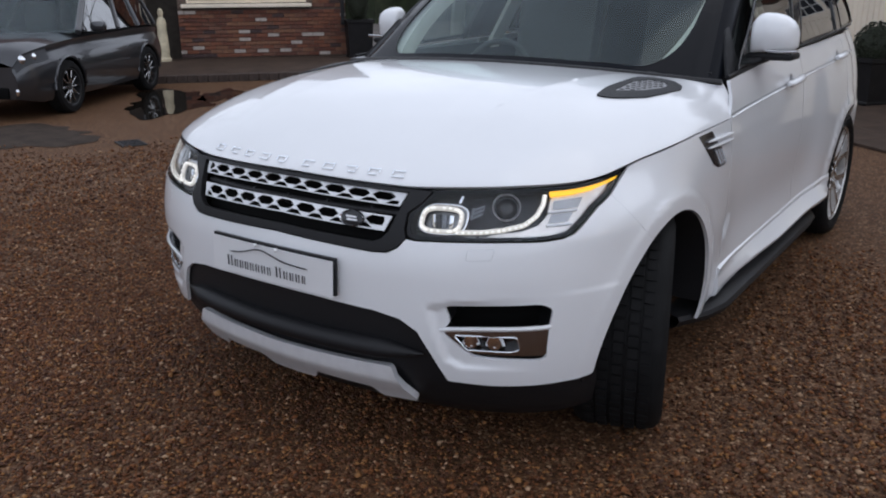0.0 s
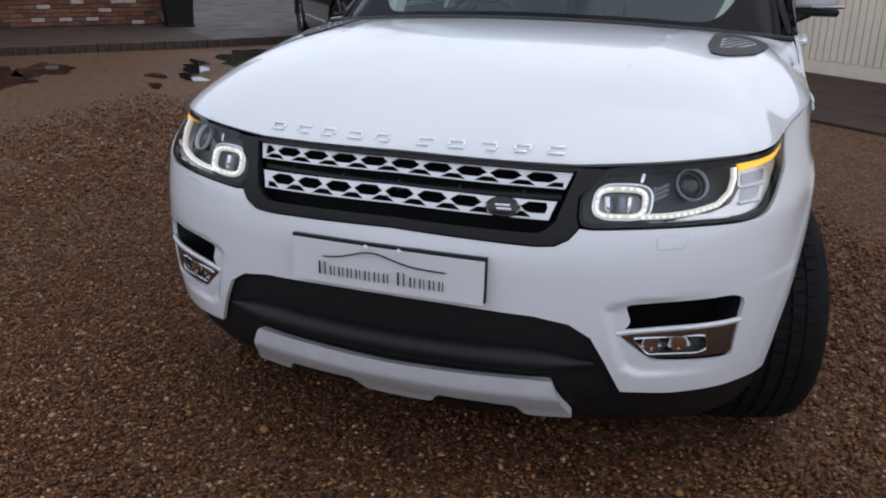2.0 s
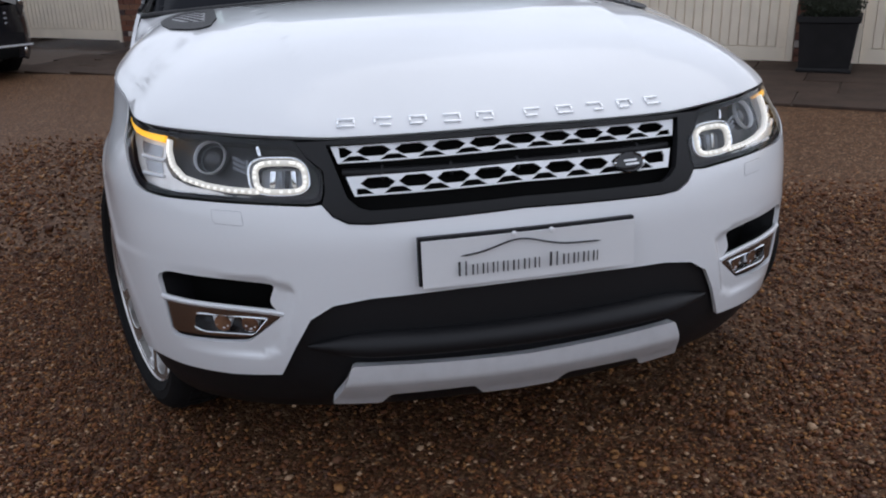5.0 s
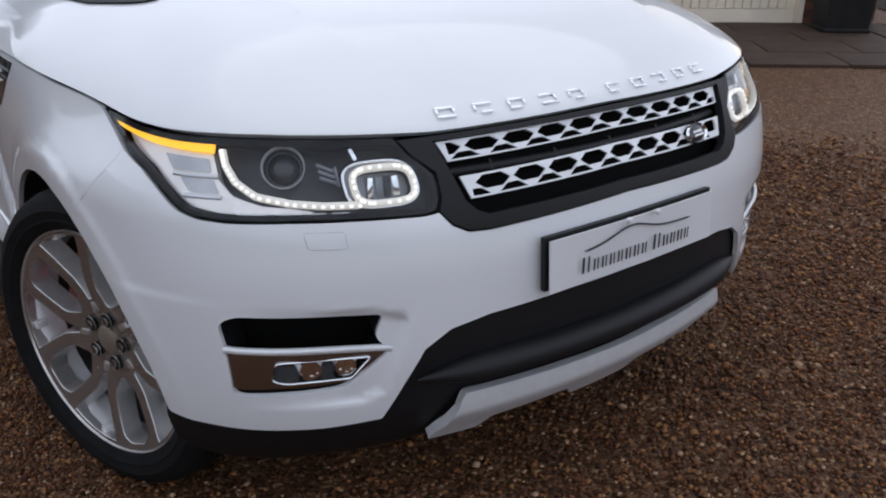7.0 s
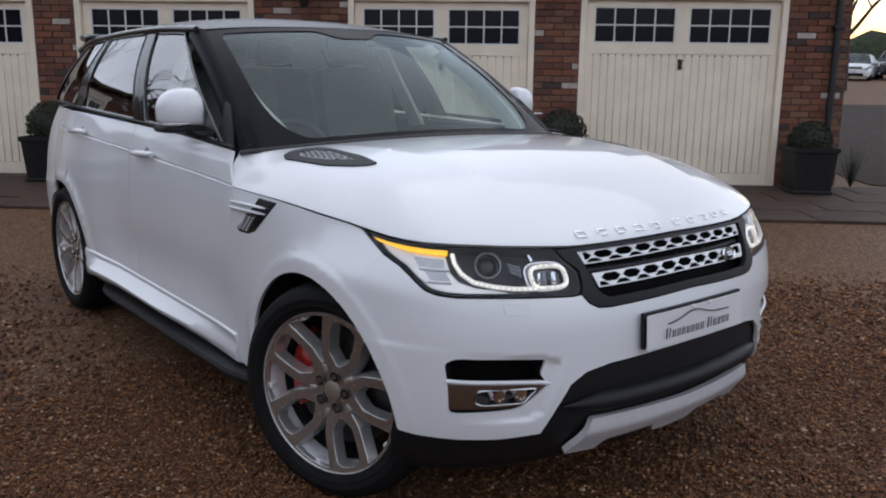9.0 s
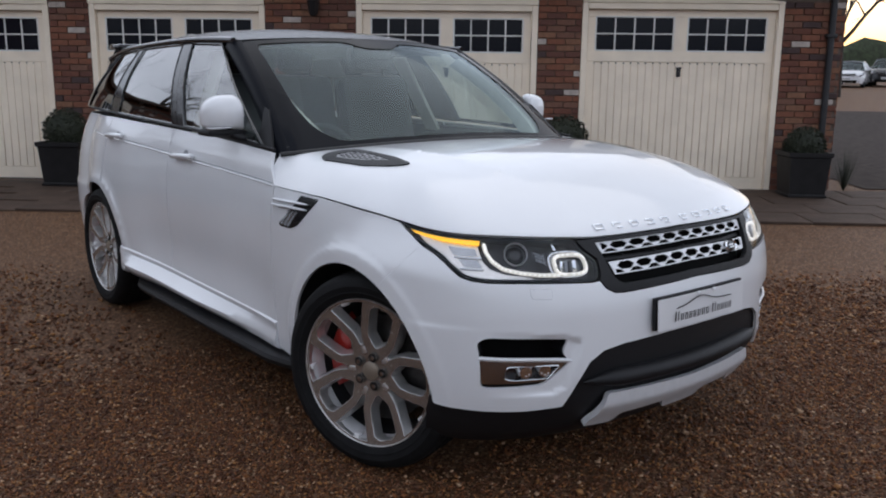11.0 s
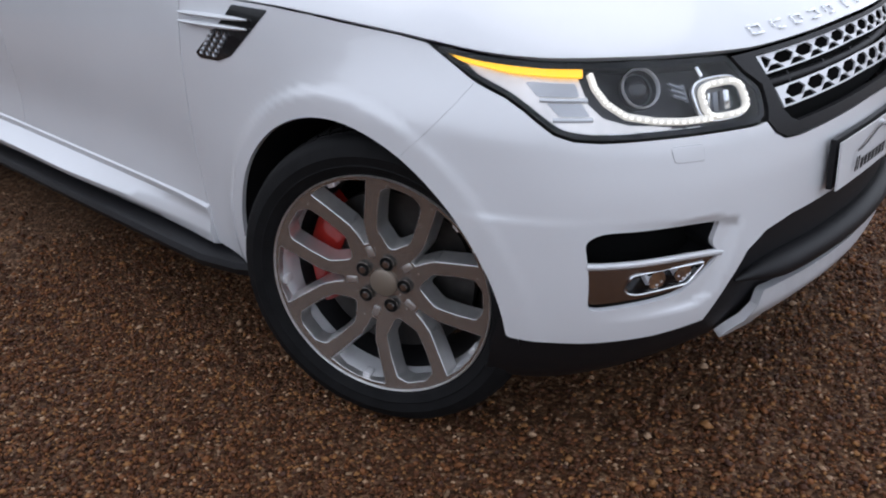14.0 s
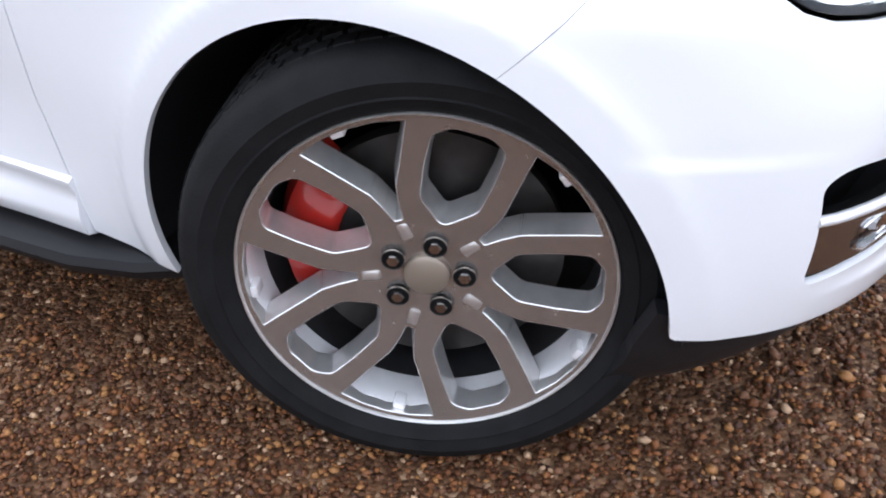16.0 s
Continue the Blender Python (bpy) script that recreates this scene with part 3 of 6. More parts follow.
# flanks
for s in (1, -1):
    low = 0.455
    pts = [(SEAM0[0] + 0.0005, SEAM0[1] + 0.0004), (0.968, 0.931), (1.053, 0.984), (1.12, 0.994), (1.36, 1.018), (1.5, 1.025), (side_w(0.70, 1.03), 1.029)]
    fender = pts + [(side_w(0.72, 0.6), 0.6), (side_w(0.70, low), low), (side_w(0.694, 0.34), 0.34), (side_w(0.60, 0.325), 0.325), (side_w(0.515, 0.30), 0.30)] + list(reversed(arch_edge(ARCH, 65, 184, 30))) + [(SEAM1[0] + 0.0005, SEAM1[1] + 0.0004)]
    sides = {"fender": fender}
    sides["front_door"] = [(side_w(0.705, 1.03), 1.033), (side_w(0.758, 1.10), 1.10), (side_w(0.775, 1.160), 1.160), (side_w(1.3, 1.185), 1.185), (side_w(1.88, 1.2), 1.2), (side_w(1.88, low), low), (side_w(0.705, low), low), (side_w(0.725, 0.6), 0.6)]
    sides["rear_door"] = [(side_w(1.885, 1.2), 1.2), (side_w(2.85, 1.22), 1.22), (side_w(2.85, 0.9), 0.9)] + [q for q in reversed(arch_edge(REAR_ARCH, -2, 72, grow=0.03))] + [(side_w(1.885, low), low)]
    sides["rear_arch_lip"] = arch_edge(REAR_ARCH, -2, 76, 24) + list(reversed(arch_edge(REAR_ARCH, -2, 76, 24, 0.0298)))
    sides["rear_quarter"] = [(side_w(2.855, 1.22), 1.22), (WEND - 0.3, 1.23), (WEND - 0.3, 0.35), (side_w(3.45, 0.34), 0.34)] + list(reversed(arch_edge(REAR_ARCH, 74, 186))) + [(side_w(2.86, 0.9), 0.9)]
    for name, poly in sides.items():
        if s < 0:
            poly = other(poly)
        part(name, patch(name, poly, wrap, (), 0.014 if name == "fender" else 0.03, 0.012), WHITE, car)
    sill_rows = []
    for y in np.linspace(0.697, 2.60, 30):
        f = min(1, max(0, (y - 0.703) / 0.8))
        k = min(1, max(0.0, (2.60 - y) / 0.18))
        x = max(wrap(side_w(y, 0.50), 0.50).x, wrap(side_w(0.69, 0.41), 0.41).x - 0.05 * f)
        zt = 0.443 + 0.022 * (y - 0.6) / 1.8
        o = (0.010 + 0.048 * f) * k
        sill_rows.append([Vector((s * a, y, b)) for a, b in ((x - 0.03, zt + 0.016), (x - 0.002, zt + 0.011), (x + 0.010 * k, zt + 0.004), (x + 0.009 * k, zt - 0.008), (x + 0.004, zt - 0.018), (x + 0.45 * o, zt - 0.040), (x + o, zt - 0.066), (x + o * 0.96, zt - 0.080), (x + 0.3 * o, 0.338), (x - 0.03, 0.325), (x - 0.10, 0.325))])
    part("sill", loft(sill_rows, cap=True), WHITE, car)
    # side step
    step_rows = []
    for y in np.linspace(0.46, 2.42, 16):
        o = 1.012 - 0.10 * max(0, (0.75 - y) / 0.29) ** 2 - 0.06 * max(0, (y - 2.2) / 0.22) ** 2
        step_rows.append([Vector((s * x, y, z)) for x, z in ((0.84, 0.318), (o - 0.03, 0.318), (o - 0.008, 0.311), (o, 0.295), (o - 0.012, 0.272), (o - 0.04, 0.262), (0.84, 0.265))])
    part("side_step", loft(step_rows), SATIN, car, "black rubber-topped side step")
part("tailgate", patch("tailgate", [(WEND - 0.3 - 0.001, 0.35), (WEND - 0.3, 1.23), (WEND, 1.23), (WEND, 0.35)], wrap, (), 0.06, 0.0), WHITE, car)
part("tailgate", patch("tailgate", other([(WEND - 0.3 - 0.001, 0.35), (WEND - 0.3, 1.23), (WEND, 1.23), (WEND, 0.35)]), wrap, (), 0.06, 0.0), WHITE, car)
# underside, near-black so its colour carries the shade beneath the car
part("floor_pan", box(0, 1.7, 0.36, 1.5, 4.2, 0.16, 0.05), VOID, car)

# cabin
rail_x = table((1.3, 0.705), (1.52, 0.722), (2.0, 0.735), (3.0, 0.70), (3.65, 0.64))
rail_z = table((1.3, 1.622), (1.52, 1.642), (2.0, 1.655), (3.0, 1.634), (3.65, 1.57))
top_z = table((1.3, 1.65), (1.52, 1.672), (1.75, 1.712), (2.05, 1.738), (2.5, 1.748), (3.0, 1.733), (3.65, 1.645))
HEAD = 1.52
belt_x = table((0.7, 0.905), (1.5, 0.905), (2.5, 0.90), (3.2, 0.87), (3.8, 0.80))
belt_z = table((0.7, 1.162), (0.9, 1.172), (1.3, 1.196), (2.0, 1.215), (3.2, 1.25), (3.8, 1.265))


def roof_row(y):
    bow = 0.09 * max(0, 1 - (y - HEAD) / 0.7)
    return [Vector((rail_x(y) * t, y - bow * (1 - t * t), rail_z(y) + (top_z(y) - rail_z(y)) * (1 - abs(t) ** 2.6))) for t in np.linspace(-1, 1, 25)]


part("roof", loft([roof_row(y) for y in np.linspace(HEAD, 3.66, 28)], 0.03), ROOFBLACK, car, "gloss black contrast roof")
screen = []
for k in range(13):
    f = k / 12
    row = []
    for t, top in zip(np.linspace(-1, 1, 25), roof_row(HEAD)):
        a = cowl(abs(t))
        top = Vector((top.x * 0.975, top.y + 0.004, top.z - 0.004))
        a = Vector((min(0.845, a.x) * (1 if t >= 0 else -1), a.y + 0.02, a.z - 0.01))
        q = a.lerp(top, f)
        q.z += 0.03 * math.sin(math.pi * f)
        row.append(q)
    screen.append(row)
part("windscreen", loft(screen), GLASS, car)


def on_screen(t, f, lift=0.004):
    """A place on the windscreen; t: across, -1 to 1; f: 0 at the cowl, 1 at the roof."""
    i, j = min(23, max(0, int((t + 1) * 12))), min(11, max(0, int(f * 12)))
    u, v = (t + 1) * 12 - i, f * 12 - j
    p = screen[j][i].lerp(screen[j][i + 1], u).lerp(screen[j + 1][i].lerp(screen[j + 1][i + 1], u), v)
    return p + Vector((0, -0.6, 0.8)) * lift


edge = [(-0.995, 0.005), (0.995, 0.005), (0.995, 0.995), (-0.995, 0.995)]
clear_half = [(0.70, 0.05), (0.765, 0.10), (0.82, 0.19), (0.852, 0.32), (0.875, 0.55), (0.895, 0.94), (0.25, 0.955), (0.12, 0.87)]
clear_part = rounded(clear_half + [(-t, f) for t, f in reversed(clear_half)], 0.05, 4)
clear_edge = table((0.05, 0.70), (0.10, 0.765), (0.19, 0.82), (0.32, 0.852), (0.55, 0.875), (0.94, 0.895))
part("windscreen_border", patch("windscreen_border", edge, on_screen, [clear_part], 0.05, 0.0), FRIT, car, "black printed windscreen border")
for s in (1, -1):
    pil = []
    for k, row in enumerate(screen):
        g, q = k / 12, row[-1 if s > 0 else 0]
        pil.append([q + Vector((s * a, b, c)) for a, b, c in ((-0.022, -0.004, -0.002), (-0.016, -0.008, 0.006), (0.006, 0.0, 0.009), (0.020 + 0.004 * g, 0.018, 0.004), (0.030 + 0.004 * g, 0.042, -0.006), (0.028 + 0.006 * g, 0.066, -0.022), (0.0, 0.075, -0.03))])
    part("windscreen_pillar", loft(pil, 0.012), PILLAR, car)

    def glass_at(y, f):
        x0, x1 = belt_x(y), rail_x(max(HEAD, y))
        z0, z1 = belt_z(y), rail_z(max(HEAD, y)) - 0.012
        return Vector((s * (x0 + (x1 - x0) * f + 0.03 * math.sin(math.pi * f)), y, z0 + (z1 - z0) * f))

    def window(name, y0, y1, t0, t1, mat):
        rows = []
        for k in range(9):
            f = k / 8
            rows.append([glass_at((y0 + (y1 - y0) * u) * (1 - f) + (t0 + (t1 - t0) * u) * f, 0.03 + 0.95 * f) for u in np.linspace(0, 1, 9)])
        part(name, loft(rows), mat, car)
        rim = rows[0] + [r[-1] for r in rows[1:]] + list(reversed(rows[-1][:-1])) + [r[0] for r in reversed(rows[1:-1])]
        part("window_seal", tube([p + Vector((s * 0.003, 0, 0)) for p in rim], 0.007, 6, closed=True), GLOSSB, car)

    window("front_door_glass", 0.90, 1.735, 1.63, 1.97, SIDEGLASS)
    window("rear_door_glass", 1.895, 2.75, 2.10, 2.745, PRIVACY)
    window("quarter_glass", 2.93, 3.50, 2.83, 3.30, PRIVACY)
    for name, y0, t0, w in (("middle_pillar", 1.775, 2.0, 0.036), ("middle_pillar", 1.855, 2.07, 0.036), ("rear_pillar", 2.84, 2.785, 0.075)):
        part(name, loft([[glass_at((y0 + u) * (1 - f) + (t0 + u) * f, f) + Vector((s * 0.006, 0, 0)) for u in (-w, 0, w)] for f in np.linspace(0, 1, 8)], 0.02), GLOSSB, car)
    part("tail_pillar", loft([[glass_at((3.50 + u) * (1 - f) + (3.30 + u) * f, f) + Vector((-s * 0.1 * max(0, u), 0, 0)) for u in (0, 0.1, 0.22)] for f in np.linspace(0, 1, 8)], 0.02), GLOSSB, car)
    part("waist_trim", tube([Vector((s * (belt_x(y) + 0.004), y, belt_z(y) + 0.004)) for y in np.linspace(0.78, 3.35, 20)], 0.007, 8), SATIN, car)
    part("roof_trim", tube([Vector((s * (rail_x(y) + 0.005), y, rail_z(y))) for y in np.linspace(HEAD, 3.6, 20)], 0.016, 8), GLOSSB, car)
part("rear_window", loft([[Vector((0.72 * t * (1 - 0.15 * f), 3.86 - 0.25 * f, 1.24 + 0.40 * f)) for t in np.linspace(-1, 1, 9)] for f in np.linspace(0, 1, 6)]), PRIVACY, car)
part("spoiler", box(0, 3.68, 1.66, 1.2, 0.22, 0.04, 0.018), GLOSSB, car)


# wheels, built facing +x
def wheel():
    ob = empty("wheel")
    tyre = [(0.278, 0.118), (0.2815, 0.128), (0.290, 0.135), (0.302, 0.1395), (0.304, 0.1420), (0.307, 0.1405), (0.322, 0.1435), (0.328, 0.1450), (0.331, 0.1430), (0.349, 0.137), (0.362, 0.122), (0.370, 0.095)]
    for h in (0.066, 0.022, -0.022, -0.066):
        tyre += [(0.366, h + 0.016), (0.366, h - 0.004)]
    tyre += [(0.370, -0.095), (0.362, -0.122), (0.349, -0.137), (0.322, -0.142), (0.297, -0.137), (0.282, -0.118), (0.279, -0.11), (0.279, 0.11)]
    part("tyre", lathe(tyre, 96, close=True), RUBBER, ob)
    tread = []
    for row, h in enumerate((-0.084, -0.044, 0.0, 0.044, 0.084)):
        for k in range(64):
            tread.append((2 * math.pi * (k + 0.37 * row) / 64, h))
    tv, tf = [], []
    for a, h in tread:
        k = len(tv)
        for r, g in ((0.366, 1.0), (0.3735 if abs(h) < 0.08 else 0.371, 0.94)):
            for da, dh in ((-0.040, -0.0165), (0.040, -0.0165), (0.044, 0.0165), (-0.036, 0.0165)):
                tv.append((h + dh * g, r * math.cos(a + da * g), r * math.sin(a + da * g)))
        tf += [(k + 4, k + 5, k + 6, k + 7)] + [(k + i, k + (i + 1) % 4, k + 4 + (i + 1) % 4, k + 4 + i) for i in range(4)]
    me = bpy.data.meshes.new("tread")
    me.from_pydata(tv, [], tf)
    part("tread", me, RUBBER, ob)
    part("rim", lathe([(0.2775, 0.112), (0.2800, 0.127), (0.2785, 0.1300), (0.2765, 0.1290), (0.2755, 0.1265), (0.270, 0.112)], 96, close=True), SPOKESIDE, ob, "bright rim lip")
    part("rim_well", lathe([(0.276, 0.116), (0.2685, 0.10), (0.266, 0.07), (0.262, 0.038), (0.27, 0.036), (0.277, 0.10)], 96, close=True), ALLOYB, ob, "bright silver rim well")
    # Darker than the rim well: dust plus painted shade behind the spokes.
    part("barrel", lathe([(0.2615, 0.040), (0.250, -0.10), (0.256, -0.11), (0.272, -0.10), (0.272, 0.034)], 96, close=True), BARREL, ob, "inner barrel darkened for dust and shade")

    def face(a, b):
        r = math.hypot(a, b)
        return Vector((0.127 - 0.040 * max(0, 1 - r / 0.28) ** 0.8, a, b))

    lobe = rounded([(0.096, 0.006), (0.133, 0.043), (0.190, 0.050), (0.240, 0.051), (0.2585, 0.027), (0.2585, -0.027), (0.240, -0.051), (0.190, -0.050), (0.133, -0.043), (0.096, -0.006)], 0.010, 3)
    gap = rounded([(0.103, 0.007), (0.130, 0.012), (0.158, 0.020), (0.2555, 0.0775), (0.266, 0.040), (0.2695, 0.0), (0.266, -0.040), (0.2555, -0.0775), (0.158, -0.020), (0.130, -0.012), (0.103, -0.007)], 0.003, 2)
    turn = lambda poly, d: [(x * math.cos(d) - y * math.sin(d), x * math.sin(d) + y * math.cos(d)) for x, y in poly]
    ring = [(0.2760 * math.cos(2 * math.pi * k / 96), 0.2760 * math.sin(2 * math.pi * k / 96)) for k in range(96)]
    holes = [turn(lobe, radians(72 * k + 2)) for k in range(5)] + [turn(gap, radians(72 * k + 38)) for k in range(5)]
    part("spoke_face", patch("spoke_face", ring, face, holes, 0.014, 0.045, 0.0, 0.006, 0.0012, two=True), ALLOY, ob).data.materials.append(SPOKESIDE)
    part("centre_cap", lathe([(0.0, 0.102), (0.028, 0.101), (0.0345, 0.097), (0.035, 0.07), (0.0, 0.07)], 32), CAPGREY, ob, "warm grey centre cap")
    for k in range(5):
        a = radians(72 * k + 3)
        at = Matrix.Translation((0, 0.057 * math.cos(a), 0.057 * math.sin(a)))
        part("nut_well", lathe([(0.0165, 0.1015), (0.0175, 0.104), (0.0185, 0.1015)], 20, close=True), ALLOY, ob).matrix_local = at
        # Solid near-black disc, the hole's shade given as colour.
        part("nut_hole", lathe([(0.0, 0.1025), (0.0165, 0.1025), (0.0165, 0.09), (0.0, 0.09)], 20), VOID, ob).matrix_local = at
        part("wheel_nut", lathe([(0.0, 0.108), (0.009, 0.108), (0.0112, 0.104), (0.0118, 0.09), (0.0, 0.09)], 6), BEZEL, ob).matrix_local = at
        b = radians(72 * k + 38)
        part("hub_pocket", moved(box(0.0945, 0.083, 0, 0.012, 0.030, 0.018, 0.005), Matrix.Rotation(b, 4, "X")), SPOKESIDE, ob)
        part("balance_tab", moved(box(0.10, 0.262, 0.02, 0.03, 0.012, 0.02, 0.003), Matrix.Rotation(b, 4, "X")), ALLOYB, ob)
    part("hub", lathe([(0.0, 0.075), (0.085, 0.075), (0.09, 0.0), (0.0, 0.0)], 40), DISC, ob)
    part("brake_disc", lathe([(0.06, 0.03), (0.205, 0.03), (0.205, 0.0), (0.06, 0.0)], 64), DISC, ob)
    rows = []
    for k in range(11):
        a = radians(170 + 40 * (k - 5) / 5)
        rows.append([Vector((h, r * math.cos(a), r * math.sin(a))) for r, h in ((0.145, 0.036), (0.16, 0.046), (0.205, 0.046), (0.228, 0.034), (0.24, 0.0), (0.145, 0.0))])
    part("brake_caliper", loft(rows), RED, ob, "red brake caliper")
    return ob


first = wheel()
first.parent = car
STEER = 20
first.matrix_local = pose(0.830, 0.128, 0.411, 0, 0, STEER - 0.5)
for m in (pose(-0.838, 0.081, 0.411, 0, 0, 180 + STEER), pose(0.845, 2.97, 0.407), pose(-0.845, 2.97, 0.407, 0, 0, 180)):
    copy_thing(first, m)
for s in (1, -1):
    for c in (ARCH, REAR_ARCH):
        rows = []
        for a in np.linspace(-0.05, math.pi + 0.05, 24):
            y, z = c[0] - (c[2] + 0.015) * math.cos(a), c[1] + (c[2] + 0.015) * math.sin(a)
            out = wrap(side_w(y, z), z).x - 0.014
            rows.append([Vector((s * x, y, z)) for x in (0.55, 0.75, out)])
        part("wheel_arch_liner", loft(rows, 0.01), SATIN, car)
        # Near-black panel paints the shade deep in the wheel arch.
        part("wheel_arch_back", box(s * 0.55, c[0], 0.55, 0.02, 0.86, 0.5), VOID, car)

# ---- fittings of the white car ----
VENTDARK = material("dark vent slot", (0.10, 0.10, 0.105), 0.5, 0.3)
VENTGREY = material("grey vent mesh", (0.30, 0.30, 0.31), 0.45, 0.3)


def on_car(s):
    """The body surface of one side, so that one set of outlines serves both."""
    return lambda w, z: wrap(s * w, z)


def outline(poly, s):
    return list(poly) if s > 0 else other(poly)


def path_on(points, lift, s, n=6):
    out = []
    for (a, b), (c, d) in zip(points, points[1:]):
        for k in range(n):
            w, z = a + (c - a) * k / n, b + (d - b) * k / n
            out.append(wrap(s * w, z) + facing(wrap, s * w, z) * lift)
    w, z = points[-1]
    out.append(wrap(s * w, z) + facing(wrap, s * w, z) * lift)
    return out


def oval(cw, cz, rw, rz, n=36, power=2.6):
    out = []
    for k in range(n):
        a = 2 * math.pi * k / n
        c, d = math.cos(a), math.sin(a)
        out.append((cw + rw * math.copysign(abs(c) ** (2 / power), c), cz + rz * math.copysign(abs(d) ** (2 / power), d)))
    return out


for s in (1, -1):
    lamp = tagged(empty("headlamp"), "lit clear headlamp with white and amber light strips")
    lamp.parent = car
    shape = rounded(LAMP, 0.012, 3)
    part("lens", patch("lens", outline(shape, s), wrap, (), 0.02, 0.0, -0.002), LENS, lamp)
    part("housing", patch("housing", outline(inset(shape, 0.004), s), wrap, (), 0.02, 0.0, -0.065), BOWL, lamp)
    part("housing_wall", band("housing_wall", outline(inset(shape, 0.003), s), wrap, -0.003, -0.066), GLOSSB, lamp)
    part("border", patch("border", outline(inset(shape, 0.001), s), wrap, [outline(inset(shape, 0.0105), s)], 0.02, 0.004, -0.006), PILLAR, lamp)
    # ring light with its beads, and the dark reflector inside it
    ring = oval(0.547, 0.877, 0.055, 0.031, 40, 3.4)
    on_ring = lambda poly, lift: [wrap(s * a, b) + facing(wrap, s * a, b) * lift for a, b in poly]
    part("ring_light", tube(on_ring(ring, -0.013), 0.0072, 10, closed=True), DRL, lamp, "white ring light")
    for k in range(26):
        a, b = ring[int(k * 40 / 26)]
        part("light_bead", moved(box(0, 0, 0, 0.0065, 0.0065, 0.004, 0.0012, seg=1), seat_on(wrap, s * a, b, -0.0058)), BEAD, lamp)
    part("ring_rim", tube(on_ring(oval(0.551, 0.879, 0.067, 0.0405, 40, 3.2), -0.016), 0.0035, 8, closed=True), CHROME, lamp)
    part("ring_collar", patch("ring_collar", outline(oval(0.551, 0.879, 0.067, 0.0405, 40, 3.2), s), wrap, [outline(oval(0.547, 0.877, 0.055, 0.031, 40, 3.4), s)], 0.012, 0.006, -0.020), CLIPGREY, lamp)
    part("ring_bowl", patch("ring_bowl", outline(oval(0.547, 0.877, 0.050, 0.026, 36, 3.2), s), wrap, (), 0.012, 0.0, -0.040), CLIPGREY, lamp, "grey ring reflector")
    for k, (w, tilt) in enumerate(((0.520, -16), (0.536, 10), (0.552, -8), (0.570, 18))):
        part("reflector_facet", moved(box(0, 0, 0, 0.013, 0.040, 0.010, 0.002), seat_on(wrap, s * w, 0.877, -0.036) @ pose(0, 0, 0, 12, tilt, 0)), (CHROME, BOWL, CLIPGREY, CHROME)[k], lamp)
    part("beam_lens", moved(lathe([(0.0, 0.010), (0.012, 0.008), (0.020, 0.002), (0.022, -0.006), (0.0, -0.006)], 24, "Z"), seat_on(wrap, s * 0.543, 0.877, -0.030)), LENS, lamp)
    part("ring_clip", moved(box(0, 0, 0, 0.009, 0.024, 0.01, 0.003), seat_on(wrap, s * 0.588, 0.932, -0.012) @ pose(0, 0, 0, 0, 0, -20 * s)), CHROME, lamp)
    # curved strip under the projector
    strip = [(0.772, 0.948), (0.772, 0.925), (0.764, 0.897), (0.746, 0.872), (0.717, 0.858), (0.66, 0.850), (0.60, 0.847)]
    part("light_strip", tube(path_on(strip, -0.013, s), 0.0072, 10, closed=False), DRL, lamp, "white curved light strip")
    for k in range(24):
        f = k / 23 * (len(strip) - 1.001)
        i = int(f)
        w, z = (strip[i][j] + (strip[i + 1][j] - strip[i][j]) * (f - i) for j in (0, 1))
        part("light_bead", moved(box(0, 0, 0, 0.007, 0.006, 0.004, 0.0012, seg=1), seat_on(wrap, s * w, z - 0.002, -0.0062)), BEAD, lamp)
    amber = [(1.004, 0.9660), (0.985, 0.9605), (0.89, 0.9485), (0.783, 0.9425), (0.779, 0.9565), (0.89, 0.9630), (1.010, 0.9755)]
    part("indicator", patch("indicator", outline(amber, s), wrap, (), 0.015, 0.008, -0.0075), AMBER, lamp, "lit amber indicator strip")
    tank = [(0.787, 0.946), (0.89, 0.951), (0.985, 0.964), (0.955, 0.941), (0.89, 0.914), (0.848, 0.875), (0.828, 0.853), (0.79, 0.843), (0.68, 0.837), (0.68, 0.842), (0.742, 0.855), (0.770, 0.873), (0.784, 0.90)]
    part("reflector", patch("reflector", outline(tank, s), wrap, (), 0.015, 0.02, -0.022), PEARL, lamp, "pearl white reflector")
    for cell in ([(0.793, 0.935), (0.870, 0.938), (0.855, 0.914), (0.793, 0.912)], [(0.792, 0.901), (0.842, 0.903), (0.828, 0.879), (0.786, 0.877)]):
        part("reflector_cell", patch("reflector_cell", outline(rounded(cell, 0.004, 2), s), wrap, (), 0.012, 0.0, -0.0205), BEZEL, lamp)
    for z in (0.871, 0.906):
        part("reflector_rib", tube(path_on([(0.784, z), (0.838 + 0.4 * (z - 0.871), z + 0.002)], -0.019, s), 0.0045, 6), SILVER, lamp)
    for k in range(4):
        part("lamp_base_rib", tube(path_on([(0.62 + 0.04 * k, 0.8335 + 0.0015 * k), (0.65 + 0.04 * k, 0.8345 + 0.0018 * k)], -0.02, s), 0.0035, 6), SILVER, lamp)
    for k in range(3):
        part("cooling_fin", tube(path_on([(0.628, 0.890 + 0.010 * k), (0.654, 0.901 + 0.011 * k)], -0.026, s), 0.0036, 6), CLIPGREY, lamp)
    part("fin_bracket", tube(path_on([(0.625, 0.884), (0.623, 0.918)], -0.028, s), 0.0034, 6), CLIPGREY, lamp)
    proj = seat_on(wrap, s * 0.712, 0.922, -0.047)
